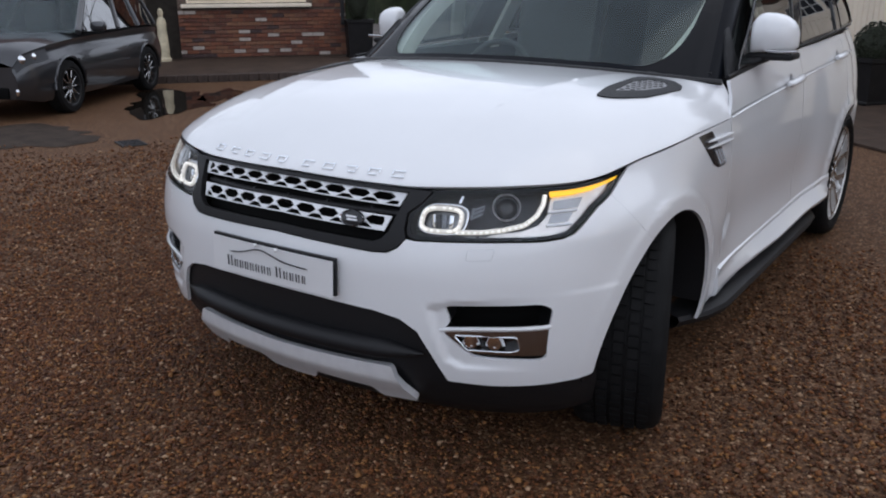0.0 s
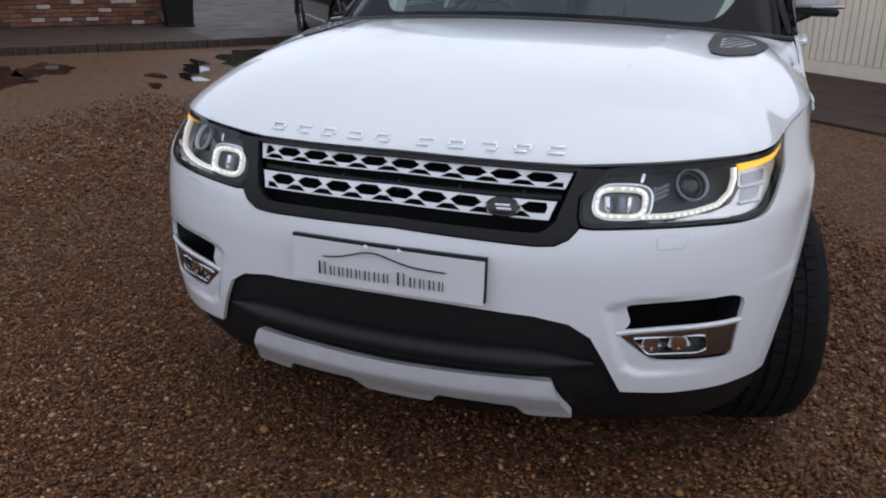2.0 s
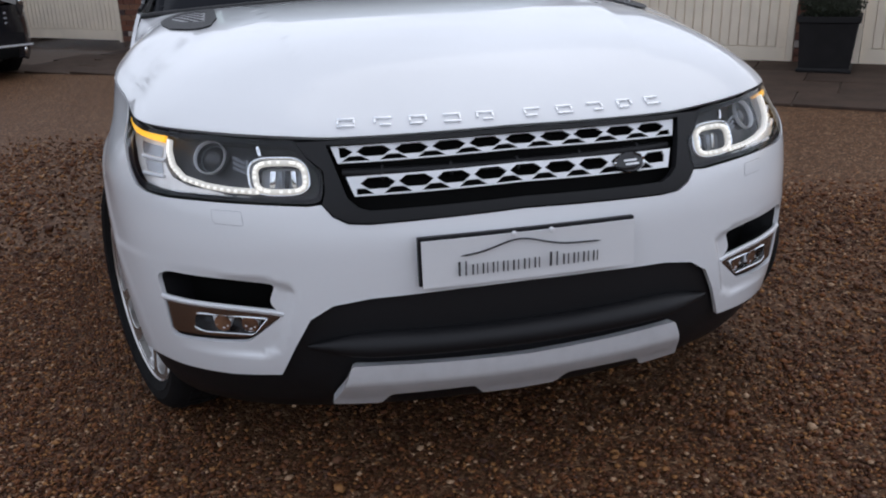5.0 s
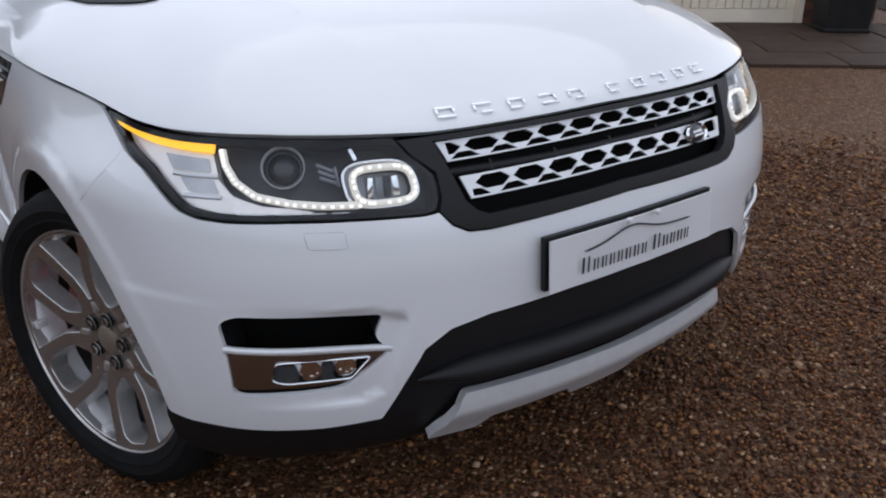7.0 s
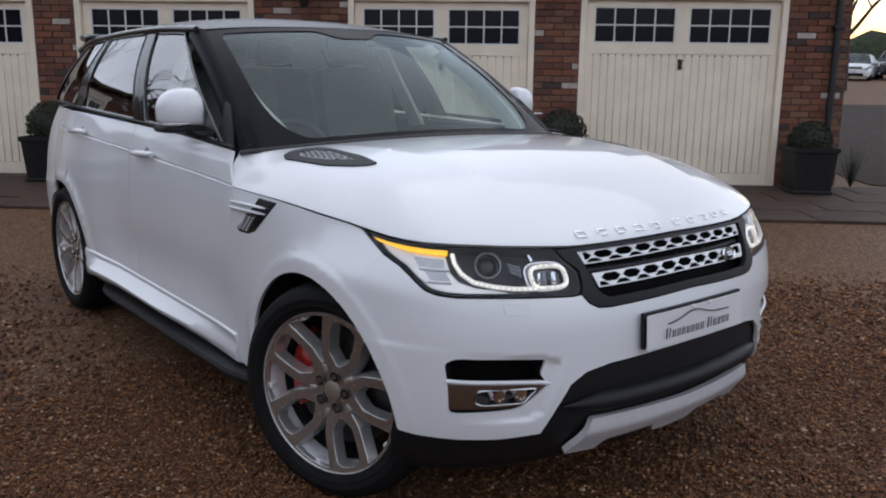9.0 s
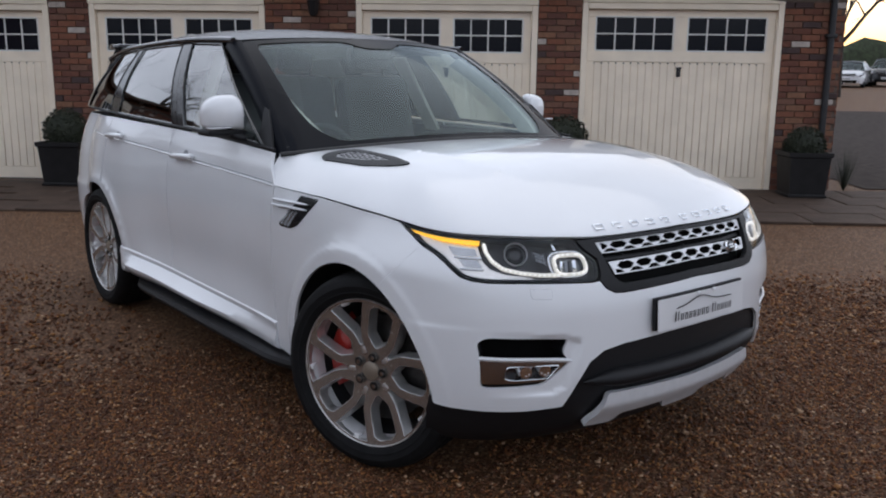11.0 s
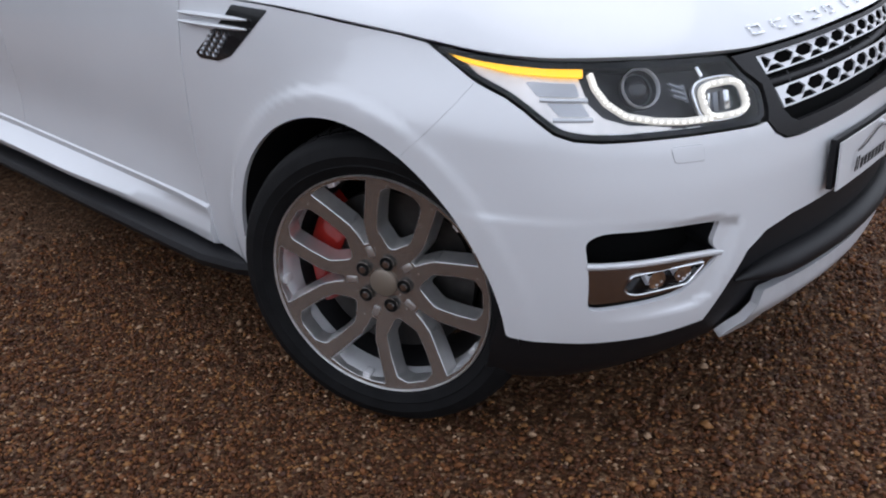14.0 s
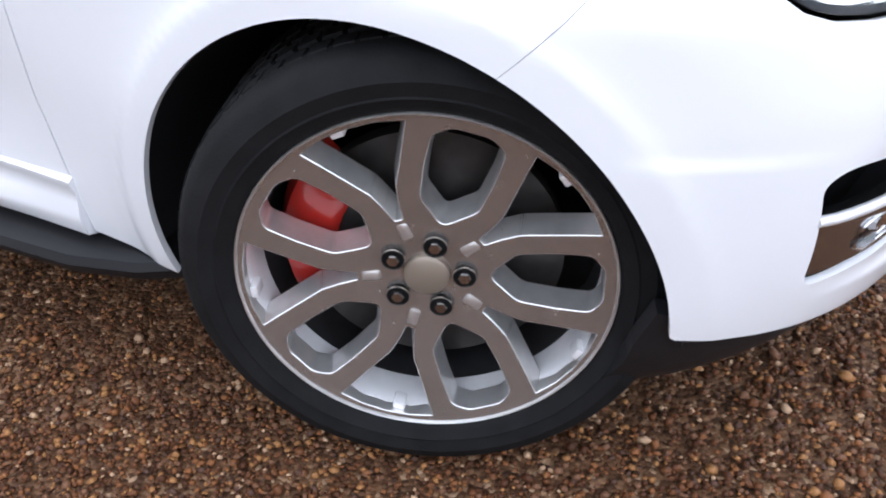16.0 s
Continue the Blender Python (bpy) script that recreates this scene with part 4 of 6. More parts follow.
    part("projector_ring", moved(lathe([(0.0375, 0.010), (0.0395, 0.014), (0.0400, 0.021), (0.0390, 0.0235), (0.0372, 0.021), (0.0365, 0.012)], 48, "Z", close=True), proj), SILVER, lamp)
    part("projector_housing", moved(lathe([(0.0, -0.008), (0.036, -0.006), (0.0385, 0.012), (0.0368, 0.013), (0.034, -0.001), (0.0, -0.003)], 48, "Z"), proj), BOWL, lamp)
    part("projector_lens", moved(lathe([(0.0, 0.016), (0.013, 0.014), (0.023, 0.008), (0.030, -0.002), (0.0, -0.002)], 40, "Z"), proj), GLOSSB, lamp)
    part("projector_glint", moved(lathe([(0.0300, -0.001), (0.0315, 0.003), (0.0330, -0.001)], 40, "Z", close=True), proj), CLIPGREY, lamp)
    part("washer_cover", patch("washer_cover", outline(rounded([(0.636, 0.772), (0.700, 0.776), (0.704, 0.806), (0.638, 0.803)], 0.006, 3), s), wrap, (), 0.02, 0.004, 0.0012), WHITE, car)
    part("washer_seam", patch("washer_seam", outline(rounded([(0.6353, 0.7713), (0.7007, 0.7753), (0.7047, 0.8067), (0.6373, 0.8037)], 0.007, 3), s), wrap, (), 0.02, 0.0, 0.0006), BEZEL, car)

    # fog lamp pocket
    pocket = rounded(FOG, 0.015)
    part("fog_pocket_wall", band("fog_pocket_wall", outline(pocket, s), wrap, -0.0125, -0.09), SATIN, car)
    # Near-black back sheet, the pocket's shade put into its colour.
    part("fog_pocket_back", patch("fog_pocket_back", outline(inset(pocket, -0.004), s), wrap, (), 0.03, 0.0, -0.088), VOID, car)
    fog = empty("fog_lamp")
    fog.parent = car
    bez = [(0.575, 0.553), (0.60, 0.556), (0.70, 0.564), (0.806, 0.573), (0.803, 0.492), (0.795, 0.487), (0.655, 0.490)]
    win = rounded([(0.610, 0.543), (0.750, 0.548), (0.756, 0.510), (0.742, 0.500), (0.645, 0.499)], 0.007, 3)
    part("bezel", patch("bezel", outline(rounded(bez, 0.006, 2), s), wrap, [outline(win, s)], 0.015, 0.03, -0.004), BEZEL, fog, "satin dark chrome bezel")
    part("bezel_edge", tube(path_on([(0.572, 0.556), (0.60, 0.561), (0.70, 0.570), (0.808, 0.578)], -0.003, s), 0.0075, 8), SILVER, fog)
    part("window_rim", tube([wrap(s * a, b) + facing(wrap, s * a, b) * -0.002 for a, b in win], 0.0018, 6, closed=True), CHROME, fog)
    part("fog_back", patch("fog_back", outline(inset(win, -0.003), s), wrap, (), 0.02, 0.0, -0.032), GLOSSB, fog)
    part("fog_glass", patch("fog_glass", outline(win, s), wrap, (), 0.02, 0.0, -0.008), LENS, fog)
    for w in (0.655, 0.715):
        cup = lathe([(0.021, 0.018), (0.018, 0.004), (0.009, -0.006), (0.0, -0.008)], 14, "Z")
        part("fog_reflector", moved(cup, seat_on(wrap, s * w, 0.524, -0.026)), CHROME, fog)
        for k, (dw, dz, tilt) in enumerate(((-0.014, 0.002, -24), (0.0, -0.003, 10), (0.013, 0.003, 28))):
            part("fog_facet", moved(box(0, 0, 0, 0.009, 0.030, 0.012, 0.002), seat_on(wrap, s * (w + dw), 0.524 + dz, -0.018) @ pose(0, 0, 0, -25, tilt, tilt * 0.5)), SILVER, fog)
    # door handle, side vent, mirror
    for y0, z0 in ((1.66, 1.074), (2.67, 1.113)):
        handle = empty("door_handle")
        handle.parent = car
        q = seat_on(wrap, s * side_w(y0, z0), z0, 0.02)
        grip = [(q @ Vector((x, 0.006 * math.sin(x * 9), 0.012 * (1 - (x / 0.13) ** 2))) ) for x in np.linspace(-0.125, 0.125, 13)]
        part("grip", tube(grip, [0.012] + [0.019] * 11 + [0.012], 10, 0.75), WHITE, handle)
        # Flat grey disc on the door paints the shade behind the grip.
        cup = seat_on(wrap, s * side_w(y0, z0), z0 + 0.01, 0.0012)
        part("handle_recess", moved(lathe([(0.0, 0.0005), (0.045, 0.0005), (0.055, 0.0), (0.0, 0.0)], 24, "Z"), cup @ Matrix.Diagonal((0.55, 0.45, 1, 1))), CLIPGREY, handle)
    vent = empty("side_vent")
    vent.parent = car
    sv = [(side_w(0.47, 1.017), 1.017), (side_w(0.335, 1.016), 1.016), (side_w(0.478, 0.897), 0.897), (side_w(0.53, 0.880), 0.880), (side_w(0.612, 0.877), 0.877), (side_w(0.632, 0.887), 0.887), (side_w(0.574, 0.93), 0.93), (side_w(0.500, 0.985), 0.985)]
    part("frame", patch("frame", outline(rounded(sv, 0.008, 2), s), wrap, (), 0.02, 0.004, 0.002), GLOSSB, vent)
    for k in range(5):
        for i in range(3):
            f = k / 4
            y, z = 0.515 + 0.028 * i - 0.05 * f + 0.025, 0.895 + 0.05 * f
            part("mesh_cell", moved(lathe([(0.005, 0.0), (0.0075, 0.004), (0.009, 0.0)], 6, "Z", close=True), seat_on(wrap, s * side_w(y, z), z, 0.003)), BEZEL, vent)
    for z in (0.966, 0.987):
        bar = [seat_on(wrap, s * side_w(y, z), z - 0.03 * (y - 0.45), 0.009).translation for y in np.linspace(0.40, 0.69, 8)]
        part("vent_bar", tube(bar, [0.003, 0.006, 0.007, 0.0075, 0.0075, 0.0075, 0.007, 0.004], 8, 0.8), SILVER, vent)
    mirror_top = table((0.0, 1.366), (0.08, 1.382), (0.2, 1.391), (0.45, 1.389), (0.65, 1.381), (0.82, 1.364), (0.93, 1.345), (1.0, 1.318))
    mirror = empty("door_mirror")
    mirror.parent = car
    rows = []
    for k in range(15):
        f = k / 14
        x = 0.895 + 0.160 * f
        top, low = mirror_top(f), 1.231 + 0.010 * f + 0.018 * max(0, (f - 0.85) / 0.15) ** 2
        d = 0.085 * math.sqrt(max(0.02, 1 - max(0, (f - 0.6) / 0.41) ** 2)) * (0.75 + 0.25 * min(1, 3 * f))
        h, cz, cy = (top - low) / 2, (top + low) / 2, 1.150 + 0.04 * f
        ring = []
        for i in range(20):
            a = 2 * math.pi * i / 20
            c, e = math.cos(a), math.sin(a)
            ring.append(Vector((s * x, cy - d * math.copysign(abs(c) ** 0.8, c) * (1 if c > 0 else 0.45), cz + h * math.copysign(abs(e) ** (0.55 if e > 0 else 0.32), e))))
        rows.append(ring + ring[:1])
    shell = loft(rows)
    bmesh.ops.remove_doubles(shell, verts=shell.verts, dist=1e-5)
    bmesh.ops.holes_fill(shell, edges=shell.edges[:])
    part("shell", shell, WHITE, mirror)
    part("lower_shell", box(s * 0.968, 1.160, 1.224, 0.185, 0.13, 0.030, 0.013), SATIN, mirror, "black lower shell")
    part("foot", tube([(s * 0.86, 1.07, 1.19), (s * 0.90, 1.10, 1.20), (s * 0.95, 1.14, 1.222)], [0.035, 0.030, 0.03], 10, 0.7), SATIN, mirror)
    part("repeater", box(s * 1.015, 1.083, 1.246, 0.12, 0.01, 0.012, 0.004), BEZEL, mirror)
    part("mirror_base_plate", loft([[Vector((s * 0.895, 0.83, 1.165)), Vector((s * 0.897, 0.99, 1.178))], [Vector((s * 0.86, 0.90, 1.235)), Vector((s * 0.865, 0.99, 1.25))], [Vector((s * 0.82, 1.0, 1.33)), Vector((s * 0.822, 1.03, 1.34))]], 0.012), SATIN, car)

# hood surface by place
from mathutils.bvhtree import BVHTree

_h = [hood_at(-0.999 + 1.998 * i / 160, j / 60) for i in range(161) for j in range(61)]
HOOD = BVHTree.FromPolygons(_h, [(i * 61 + j, i * 61 + 61 + j, i * 61 + 62 + j, i * 61 + j + 1) for i in range(160) for j in range(60)])


def hood_top(x, y):
    hit = HOOD.ray_cast(Vector((x, y, 3)), Vector((0, 0, -1)))[0]
    return hit if hit else Vector((x, y, 1.14))


for s in (1, -1):
    v = [(0.668, 0.150), (0.700, 0.170), (0.788, 0.300), (0.815, 0.40), (0.826, 0.52), (0.812, 0.568), (0.770, 0.592), (0.690, 0.570), (0.655, 0.53), (0.648, 0.28)]
    poly = rounded(v if s > 0 else other(v), 0.018, 3)
    vent = empty("hood_vent")
    vent.parent = car
    inner = rounded(outline([(0.684, 0.262), (0.752, 0.345), (0.785, 0.43), (0.788, 0.49), (0.755, 0.53), (0.702, 0.505), (0.682, 0.44)], s), 0.012, 3)
    part("frame", patch("frame", poly, hood_top, [inner], 0.03, 0.008, 0.005), SATIN, vent)
    part("insert", patch("insert", inner, hood_top, (), 0.03, 0.0, 0.003), VENTGREY, vent, "grey louvred insert")
    for k in range(9):
        for i in range(7):
            x, y = 0.675 + 0.020 * i + 0.010 * (k % 2), 0.30 + 0.026 * k
            if within(np.array([s * x]), np.array([y]), inset(inner, 0.006))[0]:
                part("louvre", moved(box(0, 0, 0, 0.016, 0.008, 0.003, 0.001, seg=1), Matrix.Translation(hood_top(s * x, y) + Vector((0, 0, 0.004))) @ pose(0, 0, 0, 0, 0, 35 * s)), VENTDARK, vent)
# wipers and cowl
part("cowl_strip", tube([cowl(abs(t)) * 1.0 if t >= 0 else Vector((-cowl(-t).x, cowl(-t).y, cowl(-t).z)) for t in np.linspace(-1, 1, 31)], 0.02, 8, 0.5), SATIN, car)
for x0, x1, y1, z1 in ((-0.62, 0.05, 0.70, 1.200), (0.66, 0.30, 0.73, 1.20)):
    part("wiper", tube([(x0, 0.71, 1.168), ((x0 + x1) / 2, (0.71 + y1) / 2, (1.168 + z1) / 2), (x1, y1, z1)], [0.012, 0.009, 0.005], 8), SATIN, car)

# grille bars with rows of six-sided openings
for top, bot, xt, xb in ((0.937, 0.902, 0.428, 0.416), (0.874, 0.832, 0.402, 0.388)):
    holes = []
    mid = (top + bot) / 2
    h = top - bot
    pitch = 0.0862
    for k in range(-5, 6):
        c = k * pitch + 0.012
        hexa = [(c - 0.0398, mid + 0.13 * h), (c - 0.021, top - 0.09 * h), (c + 0.021, top - 0.09 * h), (c + 0.0398, mid + 0.13 * h), (c + 0.021, mid - 0.18 * h), (c - 0.021, mid - 0.18 * h)]
        lower = [(c + pitch / 2 - 0.033, bot + 0.08 * h), (c + pitch / 2 + 0.033, bot + 0.08 * h), (c + pitch / 2 + 0.0135, mid - 0.12 * h), (c + pitch / 2 - 0.0135, mid - 0.12 * h)]
        for q in (hexa, lower):
            q = [(min(xb - 0.006, max(-xb + 0.006, x)), z) for x, z in q]
            if max(x for x, _ in q) - min(x for x, _ in q) > 0.02:
                holes.append(q)
    part("grille_bar", patch("grille_bar", both([(0.0, top + 0.008), (xt, top), (xb, bot), (0.0, bot + 0.008)]), lambda w, z: wrap(w, z), [[(x, z + 0.008 * (1 - abs(x) / xt)) for x, z in q] for q in holes], 0.02, 0.0045, -0.006), SILVER, car, "silver grille bar with six-sided openings")
for w in (-0.32, -0.16, 0.0, 0.16, 0.32):
    part("grille_clip", moved(box(0, 0, 0, 0.008, 0.03, 0.02, 0.002), seat_on(wrap, w, 0.886, -0.03)), SATIN, car)
part("grille_rail", tube([wrap(w, 0.887) + facing(wrap, w, 0.887) * -0.03 for w in np.linspace(-0.41, 0.41, 21)], 0.011, 8), SATIN, car)
badge = seat_on(wrap, 0.277, 0.855, 0.0)
part("badge_rim", moved(lathe([(0.036, 0.0), (0.040, 0.006), (0.043, 0.0)], 40, "Z", close=True), badge @ Matrix.Diagonal((1, 0.58, 1, 1))), CHROME, car)
part("badge", moved(lathe([(0.0, 0.004), (0.030, 0.003), (0.038, 0.0), (0.0, 0.0)], 40, "Z"), badge @ Matrix.Diagonal((1, 0.58, 1, 1))), GLOSSB, car, "dark oval badge")
for dz, dx in ((0.004, 0.0), (-0.005, 0.004)):
    part("badge_mark", moved(box(dx, dz, 0.0042, 0.036, 0.005, 0.001), badge), SILVER, car)

# raised chrome marks along the hood's front edge
def hood_front(x, z):
    lo, hi = 0.0, 0.4
    a = abs(x) / 1.95
    for _ in range(30):
        m = (lo + hi) / 2
        if hood_at(a, m).z < z:
            lo = m
        else:
            hi = m
    q = hood_at(a, lo)
    return Vector((x, q.y, q.z))


for k, x in enumerate([-0.385, -0.302, -0.222, -0.142, -0.064, 0.052, 0.134, 0.216, 0.298, 0.378]):
    mark = empty("letter_mark")
    mark.parent = car
    z = 0.979
    q = seat_on(hood_front, x, z, 0.002)
    part("bar", moved(box(0, 0.010, 0, 0.042, 0.006, 0.006, 0.0018), q), CHROME, mark)
    part("bar", moved(box((0.0, 0.006, -0.005)[k % 3], -0.0105, 0, (0.042, 0.026, 0.030)[k % 3], 0.006, 0.006, 0.0018), q), CHROME, mark)
    for e in ((-1, 1), (-1,), (1, -1), (1,))[k % 4]:
        part("bar", moved(box(0.0185 * e, 0.001, 0, 0.006, 0.013, 0.006, 0.0018), q), CHROME, mark)

# plate with plain print
plate = tagged(empty("number_plate"), "white show plate with black print")
plate.parent = car
rows = lambda lift, x0, x1, z0, z1: [[Vector((x, -0.716 + 0.22 * x * x * 0.35 - lift - 0.06 * (0.69 - z), z)) for x in np.linspace(x0, x1, 15)] for z in (z0, z1)]
part("backing", loft(rows(-0.004, -0.264, 0.262, 0.628, 0.742), 0.012), SATIN, plate)
part("face", loft(rows(0.006, -0.258, 0.260, 0.626, 0.736), 0.004), PLATEW, plate)
curve = [Vector((x, -0.716 + 0.077 * x * x - 0.0115, 0.700 + 0.024 * math.exp(-((x + 0.03) / 0.07) ** 2) - 0.02 * max(0, x - 0.05) - 0.03 * max(0, -x - 0.06))) for x in np.linspace(-0.17, 0.17, 30)]
part("swoosh", tube(curve, [0.0006] + [0.0022] * 28 + [0.0006], 6), INK, plate)
x = -0.182
for word in ((1.5, 1, 1, 1, 1, 1.1, 1.1, 1), (1.5, 1.1, 1, 1.1, 0.9)):
    for k, wd in enumerate(word):
        h = 0.034 if k == 0 else 0.025
        w = 0.0205 * wd
        q = Vector((x + w / 2, -0.7185 + 0.077 * x * x - 0.0105 - 0.06 * 0.04, 0.651 + h / 2))
        part("print_bar", box(q.x - w * 0.26, q.y, q.z, w * 0.16, 0.002, h), INK, plate)
        part("print_bar", box(q.x + w * 0.24, q.y, q.z, w * 0.10, 0.002, h), INK, plate)
        x += w + 0.0035
    x += 0.012
for k in (-0.045, 0.045):
    part("plate_screw", lathe([(0.0, 0.012), (0.006, 0.010), (0.007, 0.0)], 12, "Y"), PLATEW, plate).matrix_local = Matrix.Translation((k, -0.728, 0.738)) @ pose(0, 0, 0, 0, 0, 180)
# intake shelf and lower lip
part("intake_lip", tube([wrap(w, 0.475) + facing(wrap, w, 0.475) * -0.004 for w in np.linspace(-0.52, 0.52, 31)], [0.004, 0.012, 0.022, 0.030, 0.034] + [0.035] * 21 + [0.034, 0.030, 0.022, 0.012, 0.004], 10, 0.9), SATIN, car)

# cabin inside
dash = loft([[Vector((x, y, z - 0.05 * abs(x))) for x in np.linspace(-0.78, 0.78, 13)] for y, z in ((0.70, 1.16), (1.0, 1.15), (1.12, 1.10), (1.16, 0.9), (1.0, 0.6))], 0.02)
part("dashboard", dash, INTERIOR, car)
part("cabin_floor", box(0, 2.1, 0.55, 1.6, 2.9, 0.05), INTERIOR, car)
part("headlining", loft([[Vector((x * 0.97, y, rail_z(y) - 0.035 + (top_z(y) - rail_z(y)) * (1 - (abs(x) / 0.62) ** 2.6) * 0.9)) for x in np.linspace(-0.62, 0.62, 9)] for y in np.linspace(1.55, 3.5, 8)], 0.01), material("grey cloth lining", (0.14, 0.14, 0.135), 0.9), car)
for x in (-0.38, 0.38):
    for y in (1.55, 2.45):
        seat = empty("seat")
        seat.parent = car
        part("cushion", box(x, y, 0.78, 0.52, 0.52, 0.2, 0.06), LEATHER, seat)
        part("backrest", moved(box(0, 0, 0.33, 0.50, 0.16, 0.66, 0.06), pose(x, y + 0.27, 0.84, -14)), LEATHER, seat)
        part("headrest", moved(box(0, 0, 0.77, 0.26, 0.12, 0.18, 0.05), pose(x, y + 0.27, 0.84, -14)), LEATHER, seat)
for s in (1, -1):
    trim = []
    for f, wd in ((0.065, 0.004), (0.11, 0.030), (0.17, 0.042), (0.25, 0.038), (0.36, 0.024), (0.52, 0.012), (0.72, 0.007), (0.90, 0.004)):
        p, inner = on_screen(s * (clear_edge(f) + 0.05), f, -0.03), on_screen(s * (clear_edge(f) - wd), f, -0.03)
        trim.append([p, p.lerp(inner, 0.6), inner, inner + Vector((0, 0.07, -0.035))])
    part("pillar_trim", loft(trim, 0.006), IVORY, car, "ivory inner pillar trim")
    part("seat_belt_pillar", loft([[Vector((s * (0.80 - 0.20 * f), y + 0.10 * f, 1.16 + 0.44 * f)) for y in (1.80, 1.86, 1.92)] for f in np.linspace(0, 1, 6)], 0.02), IVORY, car, "ivory inner middle pillar")
ring = [Vector((-0.38 + 0.185 * math.cos(a), 1.23 + 0.07 * math.sin(a), 1.06 + 0.17 * math.sin(a))) for a in np.linspace(0, 2 * math.pi, 32, endpoint=False)]
part("steering_wheel", tube(ring, 0.016, 8, closed=True), LEATHER, car)
part("steering_boss", moved(box(0, 0, 0, 0.2, 0.06, 0.13, 0.03), pose(-0.38, 1.22, 1.06, -22)), LEATHER, car)
part("inner_mirror", box(0, 1.40, 1.60, 0.24, 0.03, 0.07, 0.015), SATIN, car)
for s in (1, -1):
    part("door_card", loft([[Vector((s * 0.84, y, z)) for y in np.linspace(0.8, 3.4, 8)] for z in (0.6, 0.9, 1.18)], 0.02), INTERIOR, car)
    part("tail_lamp", patch("tail_lamp", outline([(side_w(3.10, 1.15) + 0.55, 1.03), (side_w(3.10, 1.15) + 0.50, 1.18), (WEND - 0.35, 1.18), (WEND - 0.35, 1.02)], s), wrap, (), 0.04, 0.005, 0.004), material("dark red tail lamp", (0.12, 0.01, 0.01), 0.1, coat=1), car)
# crease and shut lines on the flanks
for s in (1, -1):
    part("flank_crease", tube([seat_on(wrap, s * side_w(y, z), z, 0.0).translation for y in np.linspace(0.72, 3.2, 30) for z in (1.030 + 0.036 * (y - 0.7),)], 0.007, 6, 0.5), WHITE, car)
    # Thin grey tube paints the shaded line above the crease; no groove is cut.
    part("crease_groove", tube([seat_on(wrap, s * side_w(y, z), z, 0.0).translation for y in np.linspace(0.72, 3.2, 30) for z in (1.039 + 0.036 * (y - 0.7),)], 0.0024, 6), CLIPGREY, car)

# ---- the yard: u along the garage fronts, n towards them ----
A = radians(41)
UX, NX = Vector((math.cos(A), -math.sin(A), 0)), Vector((math.sin(A), math.cos(A), 0))
YARD = Matrix(((UX.x, NX.x, 0, 0), (UX.y, NX.y, 0, 0), (0, 0, 1, 0), (0, 0, 0, 1)))
rise = table((-60.0, 0.0), (2.2, 0.0), (3.4, 0.03), (4.8, 0.11), (6.95, 0.16), (14.0, 0.28), (24.0, 0.55), (42.0, 1.3), (60.0, 1.7))


def mound(u, n):
    """The gravel lies a little higher round the parked car."""
    t = np.clip((5.6 - np.hypot(u + 0.2, n)) / 2.4, 0, 1)
    return 0.032 * t * t * (3 - 2 * t)


def ground_z(u, n):
    return rise(min(59.9, max(-59.9, n))) * min(1, max(0, (u + 9) / 4)) + mound(u, n)


us = sorted(set(np.round(np.r_[np.linspace(-600, -30, 6), np.linspace(-30, 24, 68), np.linspace(24, 600, 10)], 3)))
ns = sorted(set(np.round(np.r_[np.linspace(-600, -14, 6), np.linspace(-14, 60, 110), np.linspace(60, 600, 6)], 3)))
ground = loft([[YARD @ Vector((u, n, ground_z(u, n) - 0.002)) for u in us] for n in ns])
tagged(part("ground", ground, GROUND), "brown wet gravel forecourt", "ground", kind="structure")
apron = empty("paved_apron")
tagged(apron, "damp brown paving before the garage doors", "pavement", kind="structure")
part("bed", loft([[YARD @ Vector((u, n, ground_z(u, n) + 0.006)) for u in np.linspace(-18, 9, 28)] for n in (4.75, 5.2, 5.8, 6.4, 6.93)]), MORTAR, apron)
slab = None
for row, (n0, n1) in enumerate(((4.75, 5.28), (5.29, 5.82), (5.83, 6.37), (6.38, 6.92))):
    u = -9.0 + 0.3 * (row % 2)
    while u < 8.5:
        z = ground_z(u + 0.4, (n0 + n1) / 2)
        if slab is None:
            slab = part("slab", box(0, 0, 0, 0.79, 0.53, 0.03, 0.004, seg=1), PAVING, apron).data
            ob = apron.children[-1]
        else:
            ob = new("slab", slab)
            ob.parent = apron
        ob.matrix_local = YARD @ pose(u + 0.4, (n0 + n1) / 2, z + 0.004 + 0.003 * random.random(), 1.2 + 0.4 * random.random(), 0.4 * random.random())
        u += 0.80

BASE, WALL_N = 0.16, 6.93
DOORS = [(-10.97, -8.77), (-7.76, -5.57), (-5.065, -2.91), (-1.795, 0.395), (0.925, 3.305)]
TOP = 2.40
sag = table((-11.0, -0.11), (-4.0, -0.08), (-0.7, -0.05), (2.1, -0.01))
EAVES = 2.78


def wallbox(u0, u1, z0, z1, n0=WALL_N, n1=WALL_N + 0.3, bevel=0.0):
    return box((u0 + u1) / 2, (n0 + n1) / 2, (z0 + z1) / 2, u1 - u0, n1 - n0, z1 - z0, bevel, YARD, seg=1)


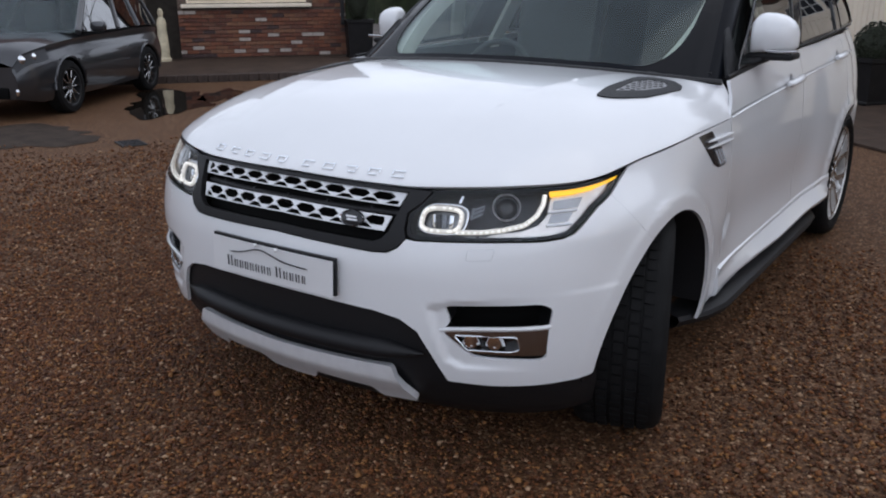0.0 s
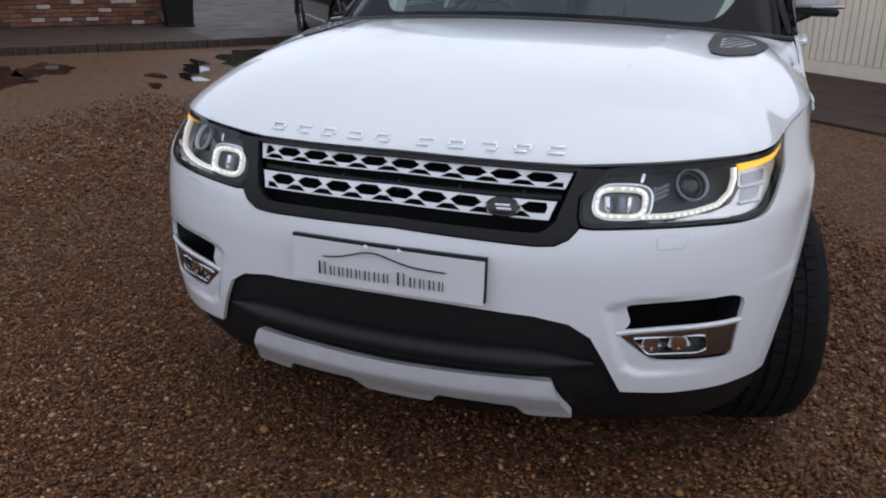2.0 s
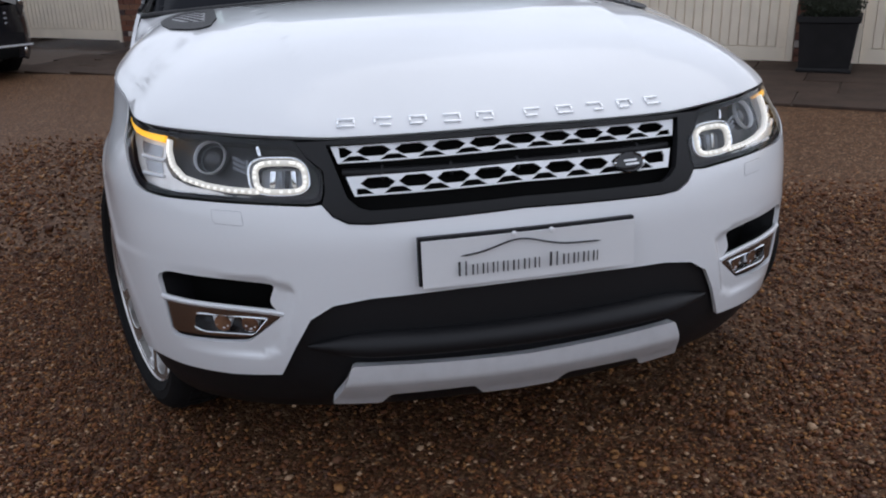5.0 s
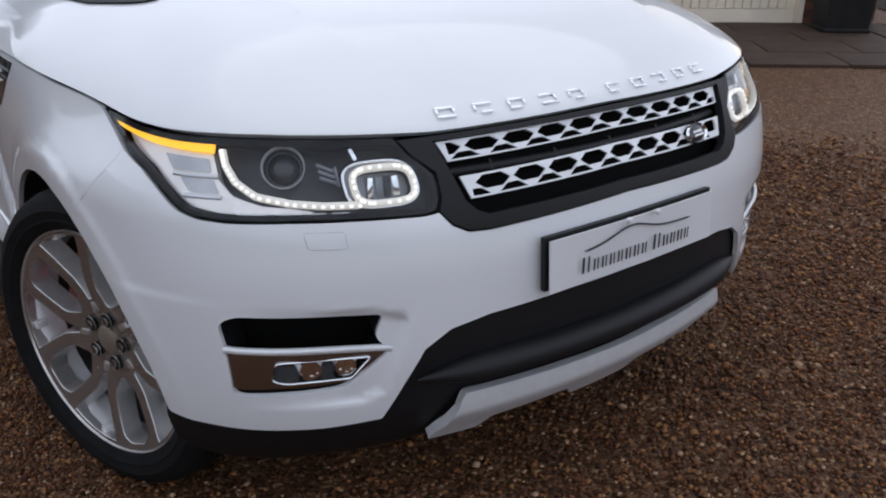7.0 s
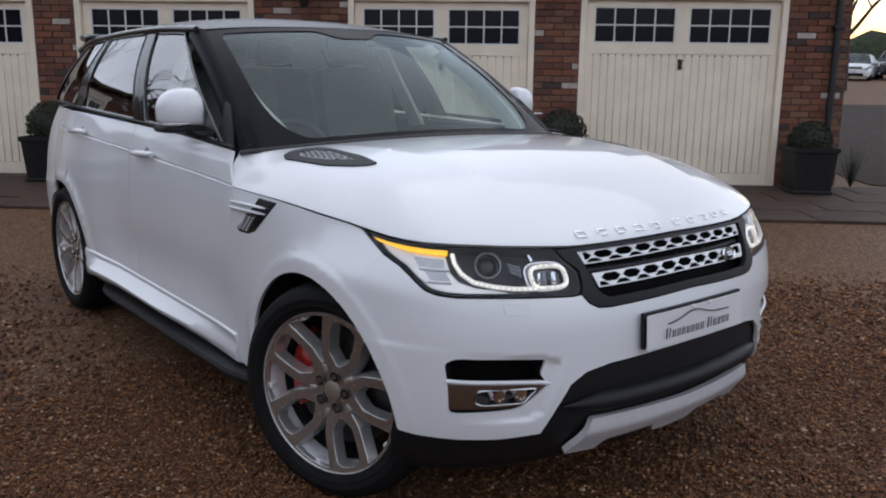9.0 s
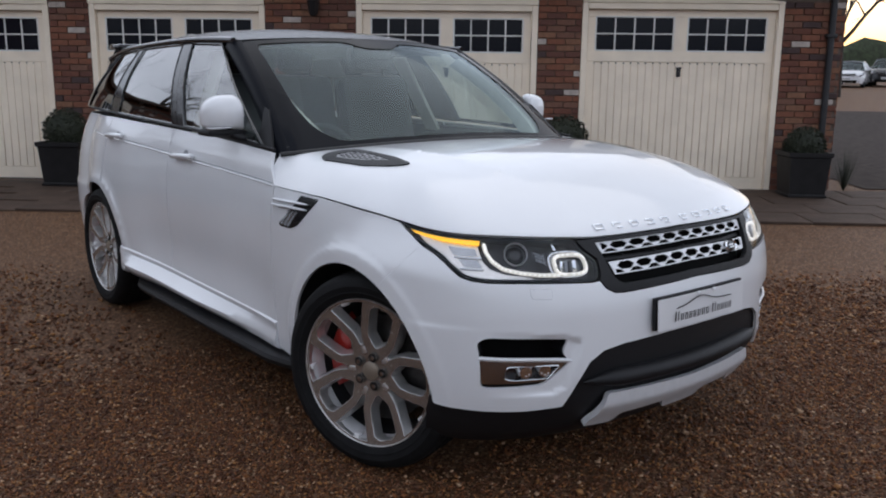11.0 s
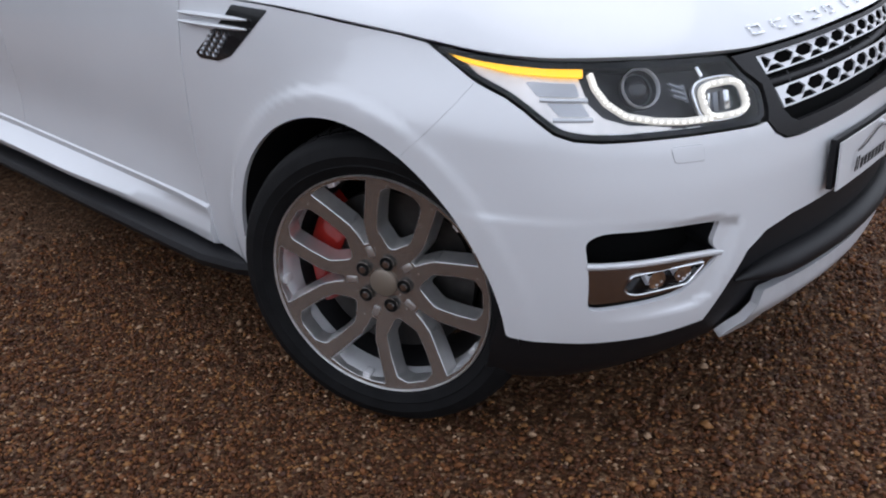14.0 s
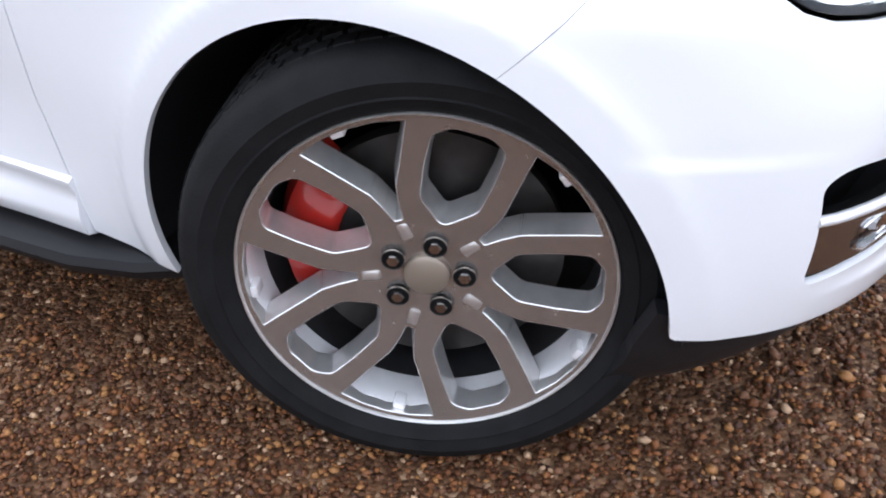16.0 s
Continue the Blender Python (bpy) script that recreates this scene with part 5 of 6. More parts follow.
def courses(u0, u1, z0, z1):
    """Brick places of a stretch of wall: middle, height and length of each."""
    out, z, k = [], z0, 0
    while z + 0.065 <= z1 + 0.01:
        u = u0 - (0.1125 if k % 2 else 0)
        while u < u1 - 0.03:
            a, b = max(u0, u), min(u1, u + 0.215)
            if b - a > 0.04:
                out.append(((a + b) / 2, z + 0.0325, b - a))
            u += 0.225
        z += 0.075
        k += 1
    return out


BRICK_MESH = {}


def brick_mesh(length, proud):
    key = (round(length, 2), proud)
    if key not in BRICK_MESH:
        bm = box(0, 0, 0, length, 0.03, 0.065, 0.004, seg=1)
        me = bpy.data.meshes.new("brick")
        bm.to_mesh(me)
        bm.free()
        me.materials.append(BRICK)
        BRICK_MESH[key] = me
    return BRICK_MESH[key]


def lay(parent, m, places):
    """Single bricks in the wall plane m (x along, -y out, z up)."""
    for u, z, length in places:
        ob = new("brick", brick_mesh(length, 0))
        ob.parent = parent
        ob.matrix_local = m @ Matrix.Translation((u, -0.002 - 0.004 * random.random(), z))


def lay_joined(name, parent, m, places):
    verts, faces = [], []
    for u, z, length in places:
        k = len(verts)
        d = 0.003 * random.random()
        for x in (-length / 2, length / 2):
            for y in (-0.012 - d, 0.015):
                for h in (-0.0325, 0.0325):
                    verts.append(m @ Vector((u + x, y, z + h)))
        faces += [(k, k + 1, k + 3, k + 2), (k + 4, k + 6, k + 7, k + 5), (k, k + 4, k + 5, k + 1), (k + 2, k + 3, k + 7, k + 6), (k + 1, k + 5, k + 7, k + 3), (k, k + 2, k + 6, k + 4)]
    me = bpy.data.meshes.new(name)
    me.from_pydata(verts, [], faces)
    ob = part(name, me, BRICKI, parent)
    ob["kind"] = "stuff"
    return ob


wall = tagged(empty("wall_garage"), "reclaimed red brick garage front", "wall", kind="structure")
FRONT = YARD @ Matrix.Translation((0, WALL_N, 0))
edges = [-16.0] + [v for d in DOORS for v in d] + [4.02]
PIERS = []
for a, b in zip(edges[::2], edges[1::2]):
    pier = part("pier", wallbox(a, b, 0.08, TOP), MORTAR, wall)
    PIERS.append((pier, a, b))
part("wall_top", wallbox(-16.0, 4.02, TOP, EAVES), MORTAR, wall)
end_wall = tagged(empty("wall_end"), "brick end wall of the garages", "wall", kind="structure")
part("core", wallbox(3.72, 4.02, 0.05, EAVES, WALL_N + 0.3, WALL_N + 6), MORTAR, end_wall)
END = YARD @ Matrix.Translation((4.02, 0, 0)) @ pose(0, 0, 0, 0, 0, 90)
lay_joined("brickwork", end_wall, END, courses(WALL_N + 0.0, WALL_N + 5.9, 0.2, EAVES - 0.05))
roof_rows = [[YARD @ Vector((u, WALL_N - 0.35 + 3.3 * f, EAVES + 0.85 * f)) for u in (-16.2, 4.2)] for f in (0, 1)] + [[YARD @ Vector((u, WALL_N + 6.3, EAVES)) for u in (-16.2, 4.2)]]
tagged(part("garage_roof", loft(roof_rows, 0.12), material("brown roof tile", (0.10, 0.06, 0.045), 0.9, vary=0.3, bump=0.4)), "brown tiled garage roof", "roof", kind="structure")


def garage_door(a, b):
    door = tagged(empty("garage_door"), "cream up-and-over garage door with two small-paned windows", "garage door", "garage doors")
    w = b - a
    n0, n1 = WALL_N + 0.045, WALL_N + 0.085
    dz = sag((a + b) / 2)
    top = TOP + dz
    zt, zb = top - 0.08, BASE + 0.012
    l, r = a + 0.075, b - 0.075
    part("frame", wallbox(a, a + 0.07, BASE - 0.01, top, WALL_N - 0.025, WALL_N + 0.1, 0.006), CREAM, door)
    part("frame", wallbox(b - 0.07, b, BASE - 0.01, top, WALL_N - 0.025, WALL_N + 0.1, 0.006), CREAM, door)
    part("head", wallbox(a + 0.0705, b - 0.0705, top - 0.075, top, WALL_N - 0.022, WALL_N + 0.1, 0.006), CREAM, door)
    arch = []
    for t in np.linspace(0, 1, 17):
        arch.append([YARD @ Vector((a + w * t, WALL_N - 0.02, top + 0.001)), YARD @ Vector((a + w * t, WALL_N - 0.02, max(TOP, top) + 0.012 + 0.09 * math.sin(math.pi * t)))])
    part("arch_board", loft(arch, 0.02), CREAM, door)
    zw0, zw1 = 1.845 + dz, 2.24 + dz
    mid = (l + r) / 2
    spans = ((l + 0.10, mid - 0.085), (mid + 0.085, r - 0.10))
    part("rail", wallbox(l, r, zw1, zt, n0, n1, 0.002), CREAM, door)
    part("rail", wallbox(l, r, 1.715 + dz, zw0, n0, n1, 0.002), CREAM, door)
    for c, e in ((l, spans[0][0]), (spans[0][1], spans[1][0]), (spans[1][1], r)):
        part("stile", wallbox(c + 0.0005, e - 0.0005, zw0 + 0.0005, zw1 - 0.0005, n0, n1), CREAM, door)
    part("bottom_rail", wallbox(l, r, zb, zb + 0.14, n0, n1, 0.002), CREAM, door)
    part("stile", wallbox(l, l + 0.09, zb + 0.1405, 1.7145 + dz, n0, n1), CREAM, door)
    part("stile", wallbox(r - 0.09, r, zb + 0.1405, 1.7145 + dz, n0, n1), CREAM, door)
    part("backing", wallbox(l + 0.0905, r - 0.0905, zb + 0.1405, 1.7145 + dz, n0 + 0.016, n1), CREAM, door)
    k, u = 0, l + 0.093
    count = int((r - l - 0.18) / 0.089)
    pitch = (r - l - 0.186) / count
    for k in range(count):
        board = part("board", wallbox(u + k * pitch + 0.004, u + (k + 1) * pitch - 0.004, zb + 0.145, 1.71 + dz, n0 + 0.002, n0 + 0.018, 0.004), CREAM, door)
        # Near-black block on the boards paints the shade of each notch.
        part("board_notch", wallbox(u + k * pitch - 0.006, u + k * pitch + 0.006, 1.69 + dz, 1.706 + dz, n0 + 0.001, n0 + 0.004), VOID, door)
    for c, e in spans:
        win = empty("window")
        win.parent = door
        for i in range(4):
            for j in range(2):
                p0, p1 = c + (e - c) * i / 4, c + (e - c) * (i + 1) / 4
                q0, q1 = zw0 + (zw1 - zw0) * j / 2, zw0 + (zw1 - zw0) * (j + 1) / 2
                part("pane", wallbox(p0, p1, q0, q1, n0 + 0.022, n0 + 0.028), PANE, win)
        for i in range(5):
            p = c + (e - c) * i / 4
            part("glazing_bar", wallbox(p - 0.009, p + 0.009, zw0, zw1, n0 - 0.003 if i in (0, 4) else n0 + 0.004, n0 + 0.02, 0.003), WHITEBAR, win)
        for j in range(3):
            p = zw0 + (zw1 - zw0) * j / 2
            part("glazing_bar", wallbox(c, e, p - 0.009, p + 0.009, n0 - 0.002 if j != 1 else n0 + 0.005, n0 + 0.02, 0.003), WHITEBAR, win)
    part("latch_plate", wallbox(mid - 0.035, mid + 0.035, 1.637 + dz, 1.656 + dz, n0 - 0.012, n0 + 0.002, 0.004), LEAD, door)
    part("latch_handle", wallbox(mid - 0.025, mid + 0.025, 1.54 + dz, 1.639 + dz, n0 - 0.016, n0 + 0.002, 0.006), LEAD, door)
    return door


WHITEBAR = material("white glazing bar paint", (0.70, 0.69, 0.66), 0.5, vary=0.05)
for a, b in DOORS:
    garage_door(a, b)

# drainpipe and wall lantern
pipe = tagged(empty("drainpipe"), "black cast iron drainpipe on the garage wall", "drainpipe")
part("pipe", tube([YARD @ Vector((3.86, WALL_N - 0.06, z)) for z in (0.2, 2.0, EAVES)], 0.038, 14), LEAD, pipe)
for z in (0.7, 2.0, 3.3):
    part("bracket", wallbox(3.80, 3.92, z, z + 0.05, WALL_N - 0.105, WALL_N - 0.004, 0.01), LEAD, pipe)
lan = tagged(empty("wall_lantern"), "small black wall lantern between garage doors", "wall light")
part("bracket", wallbox(-2.31, -2.27, 2.25, 2.30, WALL_N - 0.14, WALL_N - 0.006, 0.005), LEAD, lan)
part("cage", moved(lathe([(0.03, -0.14), (0.05, -0.12), (0.075, 0.02), (0.085, 0.03), (0.02, 0.09), (0.0, 0.10)], 6, "Z"), YARD @ Matrix.Translation((-2.29, WALL_N - 0.14, 2.33))), LEAD, lan)


# planters with clipped box
def leaves(count, place, size=0.022):
    verts, faces = [], []
    rng = np.random.RandomState(count)
    for k in range(count):
        p, n = place(rng)
        a = Vector(rng.normal(size=3)).normalized()
        s = size * (0.6 + 0.8 * rng.rand())
        t = a.cross(n)
        t = t.normalized() if t.length > 0.01 else Vector((1, 0, 0))
        b = (n * 0.6 + Vector(rng.normal(size=3)) * 0.5).normalized()
        i = len(verts)
        verts += [p, p + t * s * 0.5 + b * s * 0.5, p + b * s * 1.1, p - t * s * 0.5 + b * s * 0.5]
        faces.append((i, i + 1, i + 2, i + 3))
    me = bpy.data.meshes.new("leaves")
    me.from_pydata(verts, [], faces)
    return me


def planter(u, n, width, tiers, pot_h=0.5):
    z = ground_z(u, n) + 0.018
    base = tagged(empty("planter", YARD @ pose(u, n, z)), "black square planter with clipped box bush on the paving", "planter", "planters")
    rows = []
    for w, h in ((0.44, 0.0), (0.45, 0.03), (0.43, 0.04), (0.49, pot_h - 0.06), (0.53, pot_h - 0.05), (0.53, pot_h), (0.46, pot_h), (0.45, pot_h - 0.05)):
        w *= width / 0.5
        rows.append([Vector((w / 2 * x, w / 2 * y, h)) for x, y in ((-1, -1), (1, -1), (1, 1), (-1, 1), (-1, -1))])
    part("pot", loft(rows), POT, base)
    part("pot_base", box(0, 0, 0.015, 0.47 * width / 0.5, 0.47 * width / 0.5, 0.03, 0.006), POT, base)
    part("soil", box(0, 0, pot_h - 0.06, 0.42 * width / 0.5, 0.42 * width / 0.5, 0.02), TWIG, base)
    for rx, cz, rz in tiers:
        part("foliage_core", moved(lathe([(0.001, -rz * 0.9), (rx * 0.6, -rz * 0.7), (rx * 0.88, -rz * 0.2), (rx * 0.86, rz * 0.3), (rx * 0.55, rz * 0.72), (0.001, rz * 0.9)], 20, "Z"), Matrix.Translation((0, 0, cz))), LEAF, base)

        def spot(rng, rx=rx, cz=cz, rz=rz):
            d = Vector(rng.normal(size=3)).normalized()
            k = 0.88 + 0.14 * rng.rand()
            return Vector((d.x * rx * k, d.y * rx * k, cz + d.z * rz * k)), d

        part("foliage", leaves(2600, spot), LEAF, base)
    part("stem", tube([(0, 0, pot_h - 0.06), (0, 0, tiers[-1][1])], 0.02, 8), TWIG, base)
    return base


planter(3.53, 6.50, 0.47, [(0.225, 0.58, 0.22)], 0.52)
planter(-5.28, 6.55, 0.50, [(0.25, 0.64, 0.26)], 0.52)
planter(-2.29, 6.50, 0.56, [(0.30, 0.68, 0.22), (0.19, 1.05, 0.17)], 0.55)
planter(0.72, 6.50, 0.50, [(0.27, 0.64, 0.25)], 0.50)

# house across the yard
HU = -14.6
house = tagged(empty("wall_house"), "reclaimed red brick house wall with cream sill", "wall", kind="structure")
HFACE = YARD @ Matrix.Translation((HU, 0, 0)) @ pose(0, 0, 0, 0, 0, 90)
part("core", box(HU - 0.16, 0.125, 2.5, 0.3, 3.25, 5.2, 0, YARD), MORTAR, house)
part("core", box(HU - 0.16, -5.9, 2.5, 0.3, 7.6, 5.2, 0, YARD), MORTAR, house)
part("door_recess", box(HU - 0.45, -1.8, 1.2, 0.1, 0.62, 2.5, 0, YARD), TWIG, house)
part("lintel", box(HU - 0.16, -1.8, 3.6, 0.3, 0.62, 2.8, 0, YARD), MORTAR, house)
part("window_sill", box(HU + 0.04, -0.18, 1.10, 0.16, 2.5, 0.07, 0.01, YARD), CREAM, house)
part("window_frame", box(HU + 0.01, -0.18, 1.75, 0.06, 2.3, 1.2, 0.01, YARD), CREAM, house)
for k in range(4):
    part("window_pane", box(HU + 0.043, -1.04 + 0.575 * k, 1.75, 0.01, 0.5, 1.08, 0, YARD), PANE, house)
lay_joined("brickwork", house, HFACE, courses(-1.5, 1.75, 2.4, 5.0) + courses(-9.6, -2.15, 0.12, 5.0))
tagged(part("pavement", box(-12.95, -4.2, 0.03, 3.3, 12.2, 0.14, 0.01, YARD), PAVING), "damp paved path along the house", "pavement", kind="structure")
kerb = tagged(empty("kerb"), "dark brick kerb along the path", "kerb", kind="structure")
kb = None
for k in range(120):
    n = -10.0 + 0.16 * k
    if kb is None:
        kb = part("kerb_stone", box(0, 0, 0, 0.12, 0.152, 0.16, 0.008, seg=1), KERB, kerb)
        me = kb.data
        ob = kb
    else:
        ob = new("kerb_stone", me)
        ob.parent = kerb
    ob.matrix_local = YARD @ pose(-11.23 - (0.0 if n < 2 else 0.12 * (n - 2)), n, 0.035 + 0.006 * random.random(), 0, 0, 0 if n < 2 else 6.8)
tagged(part("driveway", loft([[YARD @ Vector((u, n, 0.09)) for u in (-40, -25, -18, -14.4, -11.32 - 0.12 * max(0, n - 2))] for n in (1.9, 3, 5, 7, 9.2)]), CONCRETE), "pale wet concrete drive", "road", kind="structure")
tagged(part("hedge_bank", loft([[YARD @ Vector((-30 + 0.6 * math.sin(3 * n), n, z)) for n in np.linspace(-8, 30, 40)] for z in (0, 0.8, 1.6, 2.6)] , 0.8), HEDGE), "dull green hedge behind the drive", "hedge", kind="structure")
far_wall = tagged(part("wall_far", box(-24, 10.5, 1.6, 0.3, 4.0, 3.4, 0, YARD), MORTAR), "far brick outbuilding wall", "wall", kind="structure")
lay_joined("brickwork", far_wall, YARD @ Matrix.Translation((-23.85, 0, 0)) @ pose(0, 0, 0, 0, 0, 90), courses(8.6, 12.4, 0.1, 3.2))

# statue, tall planter and pipe by the house
statue = lathe([(0.0, 0.0), (0.16, 0.0), (0.16, 0.05), (0.13, 0.07), (0.12, 0.12), (0.135, 0.2), (0.12, 0.45), (0.10, 0.58), (0.115, 0.68), (0.09, 0.77), (0.045, 0.82), (0.065, 0.89), (0.05, 0.95), (0.0, 0.98)], 20, "Z")
for v in statue.verts:
    v.co.x += 0.02 * math.sin(7 * v.co.z)
    v.co.y *= 0.8
bmesh.ops.translate(statue, verts=statue.verts, vec=(0, 0, 0))
ob = part("statue", statue, STONE)
ob.matrix_world = YARD @ pose(-14.2, -1.80, 0.10)
tagged(ob, "cream cast stone garden statue beside a doorway", "statue")
tall = planter(-14.15, 1.95, 0.52, [(0.20, 1.1, 0.45)], 0.72)
tall.matrix_world = YARD @ pose(-14.15, 1.95, 0.10)
tagged(tall, "tall black tapered planter on the house path", "planter")
hp = tagged(empty("downpipe"), "grey downpipe at the house corner", "drainpipe")
part("pipe", tube([YARD @ Vector((HU + 0.05, 1.69, z)) for z in (0.7, 3.0, 5.0)], 0.04, 10), LEAD, hp)


# puddles, worn cover and drain
def blot(cu, cn, ru, rn, seed, z=0.004):
    r = random.Random(seed)
    ph = [r.random() * 6.28 for _ in range(5)]
    pts = []
    for k in range(60):
        a = 2 * math.pi * k / 60
        f = 1 + 0.22 * math.sin(2 * a + ph[0]) + 0.14 * math.sin(3 * a + ph[1]) + 0.1 * math.sin(5 * a + ph[2]) + 0.07 * math.sin(9 * a + ph[3]) + 0.05 * math.sin(14 * a + ph[4])
        pts.append((cu + ru * f * math.cos(a), cn + rn * f * math.sin(a)))
    return pts


def puddle(cu, cn, ru, rn, seed):
    flat = lambda u, n: YARD @ Vector((u, n, 0.004))
    ob = part("puddle", patch("puddle", blot(cu, cn, ru, rn, seed), flat, (), 0.3, 0.0), WATER)
    tagged(ob, "shallow puddle lying on the gravel", "puddle", "puddles", "structure")


puddle(-8.9, -1.45, 1.15, 0.6, 3)
puddle(-9.4, -0.7, 0.7, 0.30, 5)
puddle(-8.95, 2.05, 1.35, 0.66, 8)
puddle(-8.75, 1.02, 0.42, 0.17, 12)
puddle(-9.35, 1.20, 0.30, 0.12, 13)
puddle(-7.95, 0.80, 0.34, 0.13, 14)
puddle(-8.30, 0.46, 0.26, 0.10, 15)
puddle(-7.50, 0.30, 0.20, 0.08, 16)
puddle(-7.55, 1.15, 0.22, 0.08, 17)
cover = tagged(part("worn_patch", patch("worn_patch", blot(-6.45, -2.75, 0.65, 0.8, 21), lambda u, n: YARD @ Vector((u, n, 0.003)), (), 0.3, 0.0), material("worn grey tarmac", (0.042, 0.030, 0.023), 0.85, vary=0.35, scale=5, bump=0.4, spec=0.2)), "worn tarmac patch in the gravel", "ground", kind="structure")
drain = tagged(empty("drain_cover", YARD @ pose(-5.75, -1.62, 0.004, 0, 0, 20)), "small iron drain cover in the gravel", "drain cover")
part("frame", box(0, 0, 0.004, 0.34, 0.24, 0.012, 0.003), LEAD, drain)
for k in range(6):
    part("bar", box(-0.125 + 0.05 * k, 0, 0.012, 0.02, 0.19, 0.008, 0.002), LEAD, drain)

# ---- other parked cars ----
RIMDARK = material("dark grey rim", (0.05, 0.05, 0.052), 0.4, 0.6)


def small_wheel(parent, m, r, spokes, width=0.2):
    w = empty("wheel")
    w.parent = parent
    part("tyre", lathe([(r * 0.68, width * 0.42), (r * 0.75, width * 0.5), (r * 0.93, width * 0.47), (r, width * 0.35), (r, -width * 0.35), (r * 0.93, -width * 0.5), (r * 0.68, -width * 0.45)], 40, close=True), RUBBER, w)
    part("rim", lathe([(r * 0.69, width * 0.40), (r * 0.70, width * 0.46), (r * 0.66, width * 0.44), (r * 0.62, -width * 0.3), (r * 0.66, -width * 0.35)], 40, close=True), RIMDARK, w)
    # Near-black disc paints the shade behind the spokes.
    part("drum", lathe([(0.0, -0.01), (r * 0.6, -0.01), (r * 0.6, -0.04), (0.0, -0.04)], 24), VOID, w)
    part("hub", lathe([(0.0, width * 0.38), (r * 0.14, width * 0.36), (r * 0.17, width * 0.1), (0.0, width * 0.1)], 16), RIMDARK, w)
    for k in range(spokes):
        part("spoke", moved(box(width * 0.34, r * 0.40, 0, 0.022, r * 0.56, r * 0.06, 0.006, seg=1), Matrix.Rotation(2 * math.pi * k / spokes, 4, "X")), DISC if spokes == 8 else BEZEL, w)
    w.matrix_local = m


def parked_car(name, label, m, paint, length, width, belt, roof, base, front, wheel_r, hood, glass_from, glass_to, spokes, bars, roof_black=False):
    """A parked car facing -y in its own frame, front axle at y = 0; front: overhang; base: wheelbase."""
    car2 = tagged(empty(name, m), label, "car", "parked cars")
    hw = width / 2
    y0, y1 = -front, length - front
    top = table((y0, hood - 0.22), (y0 + 0.12, hood - 0.07), (y0 + 0.5, hood), (glass_from, belt), (y1 - 0.35, belt + 0.03), (y1, belt - 0.06))
    wide = table((y0, hw * 0.74), (y0 + 0.18, hw * 0.90), (y0 + 0.6, hw * 0.985), (base * 0.5, hw), (y1 - 0.6, hw * 0.98), (y1 - 0.15, hw * 0.9), (y1, hw * 0.78))
    low = table((y0, 0.26), (y0 + 0.3, 0.20), (y1 - 0.4, 0.22), (y1, 0.32))

    def skin(y, f):
        """f: 0 at the sill, 1 at the middle of the top."""
        t, w, b = top(y), wide(y), low(y)
        if f < 0.62:
            g = f / 0.62
            z = b + (t - 0.06 - b) * g
            return Vector((w * (0.93 + 0.07 * math.sin(math.pi * min(1, g * 1.15)) ** 0.7 - 0.04 * max(0, g - 0.75)), y, z))
        g = (f - 0.62) / 0.38
        return Vector((w * 0.945 * (1 - g), y, t - 0.06 * (1 - math.sin(min(1, g * 2.2) * math.pi / 2)) + 0.025 * math.sin(g * math.pi / 2)))

    ys = np.linspace(y0 + 0.001, y1 - 0.001, 70)
    for s in (1, -1):
        bm = bmesh.new()
        fs = np.r_[np.linspace(0, 0.62, 15), np.linspace(0.66, 1, 9)]
        grid = [[bm.verts.new(Vector((s * skin(y, f).x, y, skin(y, f).z))) for f in fs] for y in ys]
        for i in range(len(ys) - 1):
            for j in range(len(fs) - 1):
                q = [grid[i][j], grid[i + 1][j], grid[i + 1][j + 1], grid[i][j + 1]]
                c = sum((v.co for v in q), Vector()) / 4
                if j < 14 and any((c.y - a) ** 2 + (c.z - wheel_r) ** 2 < (wheel_r * 1.16) ** 2 for a in (0, base)):
                    continue
                bm.faces.new(q)
        bmesh.ops.recalc_face_normals(bm, faces=bm.faces)
        part("body_side", smooth(bm, 50), paint, car2)
        if s > 0:
            # Near-black block, shade under the body put into its colour.
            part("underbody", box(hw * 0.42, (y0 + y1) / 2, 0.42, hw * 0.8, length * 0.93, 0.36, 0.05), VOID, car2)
        # front face
        rows = [[Vector((s * skin(y0 + 0.001, f).x * k, y0 - 0.03 * (1 - k * k), skin(y0 + 0.001, f).z)) for k in np.linspace(0, 1, 8)] for f in np.linspace(0, 0.62, 8)]
        part("nose", loft(rows), paint, car2)
        rows = [[Vector((s * skin(y1 - 0.001, f).x * k, y1, skin(y1 - 0.001, f).z)) for k in (0, 0.5, 1)] for f in np.linspace(0, 0.62, 6)]
        part("tail", loft(rows), paint, car2)
        for a in (0, base):
            small_wheel(car2, Matrix.Translation((s * (hw - 0.115), a, wheel_r)) @ pose(0, 0, 0, 0, 0, 0 if s > 0 else 180), wheel_r, spokes)
            part("arch_lip", tube([Vector((s * (wide(a) * 0.985), a - wheel_r * 1.15 * math.cos(t), wheel_r + wheel_r * 1.15 * math.sin(t))) for t in np.linspace(0.0, math.pi, 20)], 0.018, 6), paint, car2)
            # Liner coloured near-black for the shade inside the arch.
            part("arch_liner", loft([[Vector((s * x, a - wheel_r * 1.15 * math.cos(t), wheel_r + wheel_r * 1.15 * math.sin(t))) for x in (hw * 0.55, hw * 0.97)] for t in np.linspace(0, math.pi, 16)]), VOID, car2)
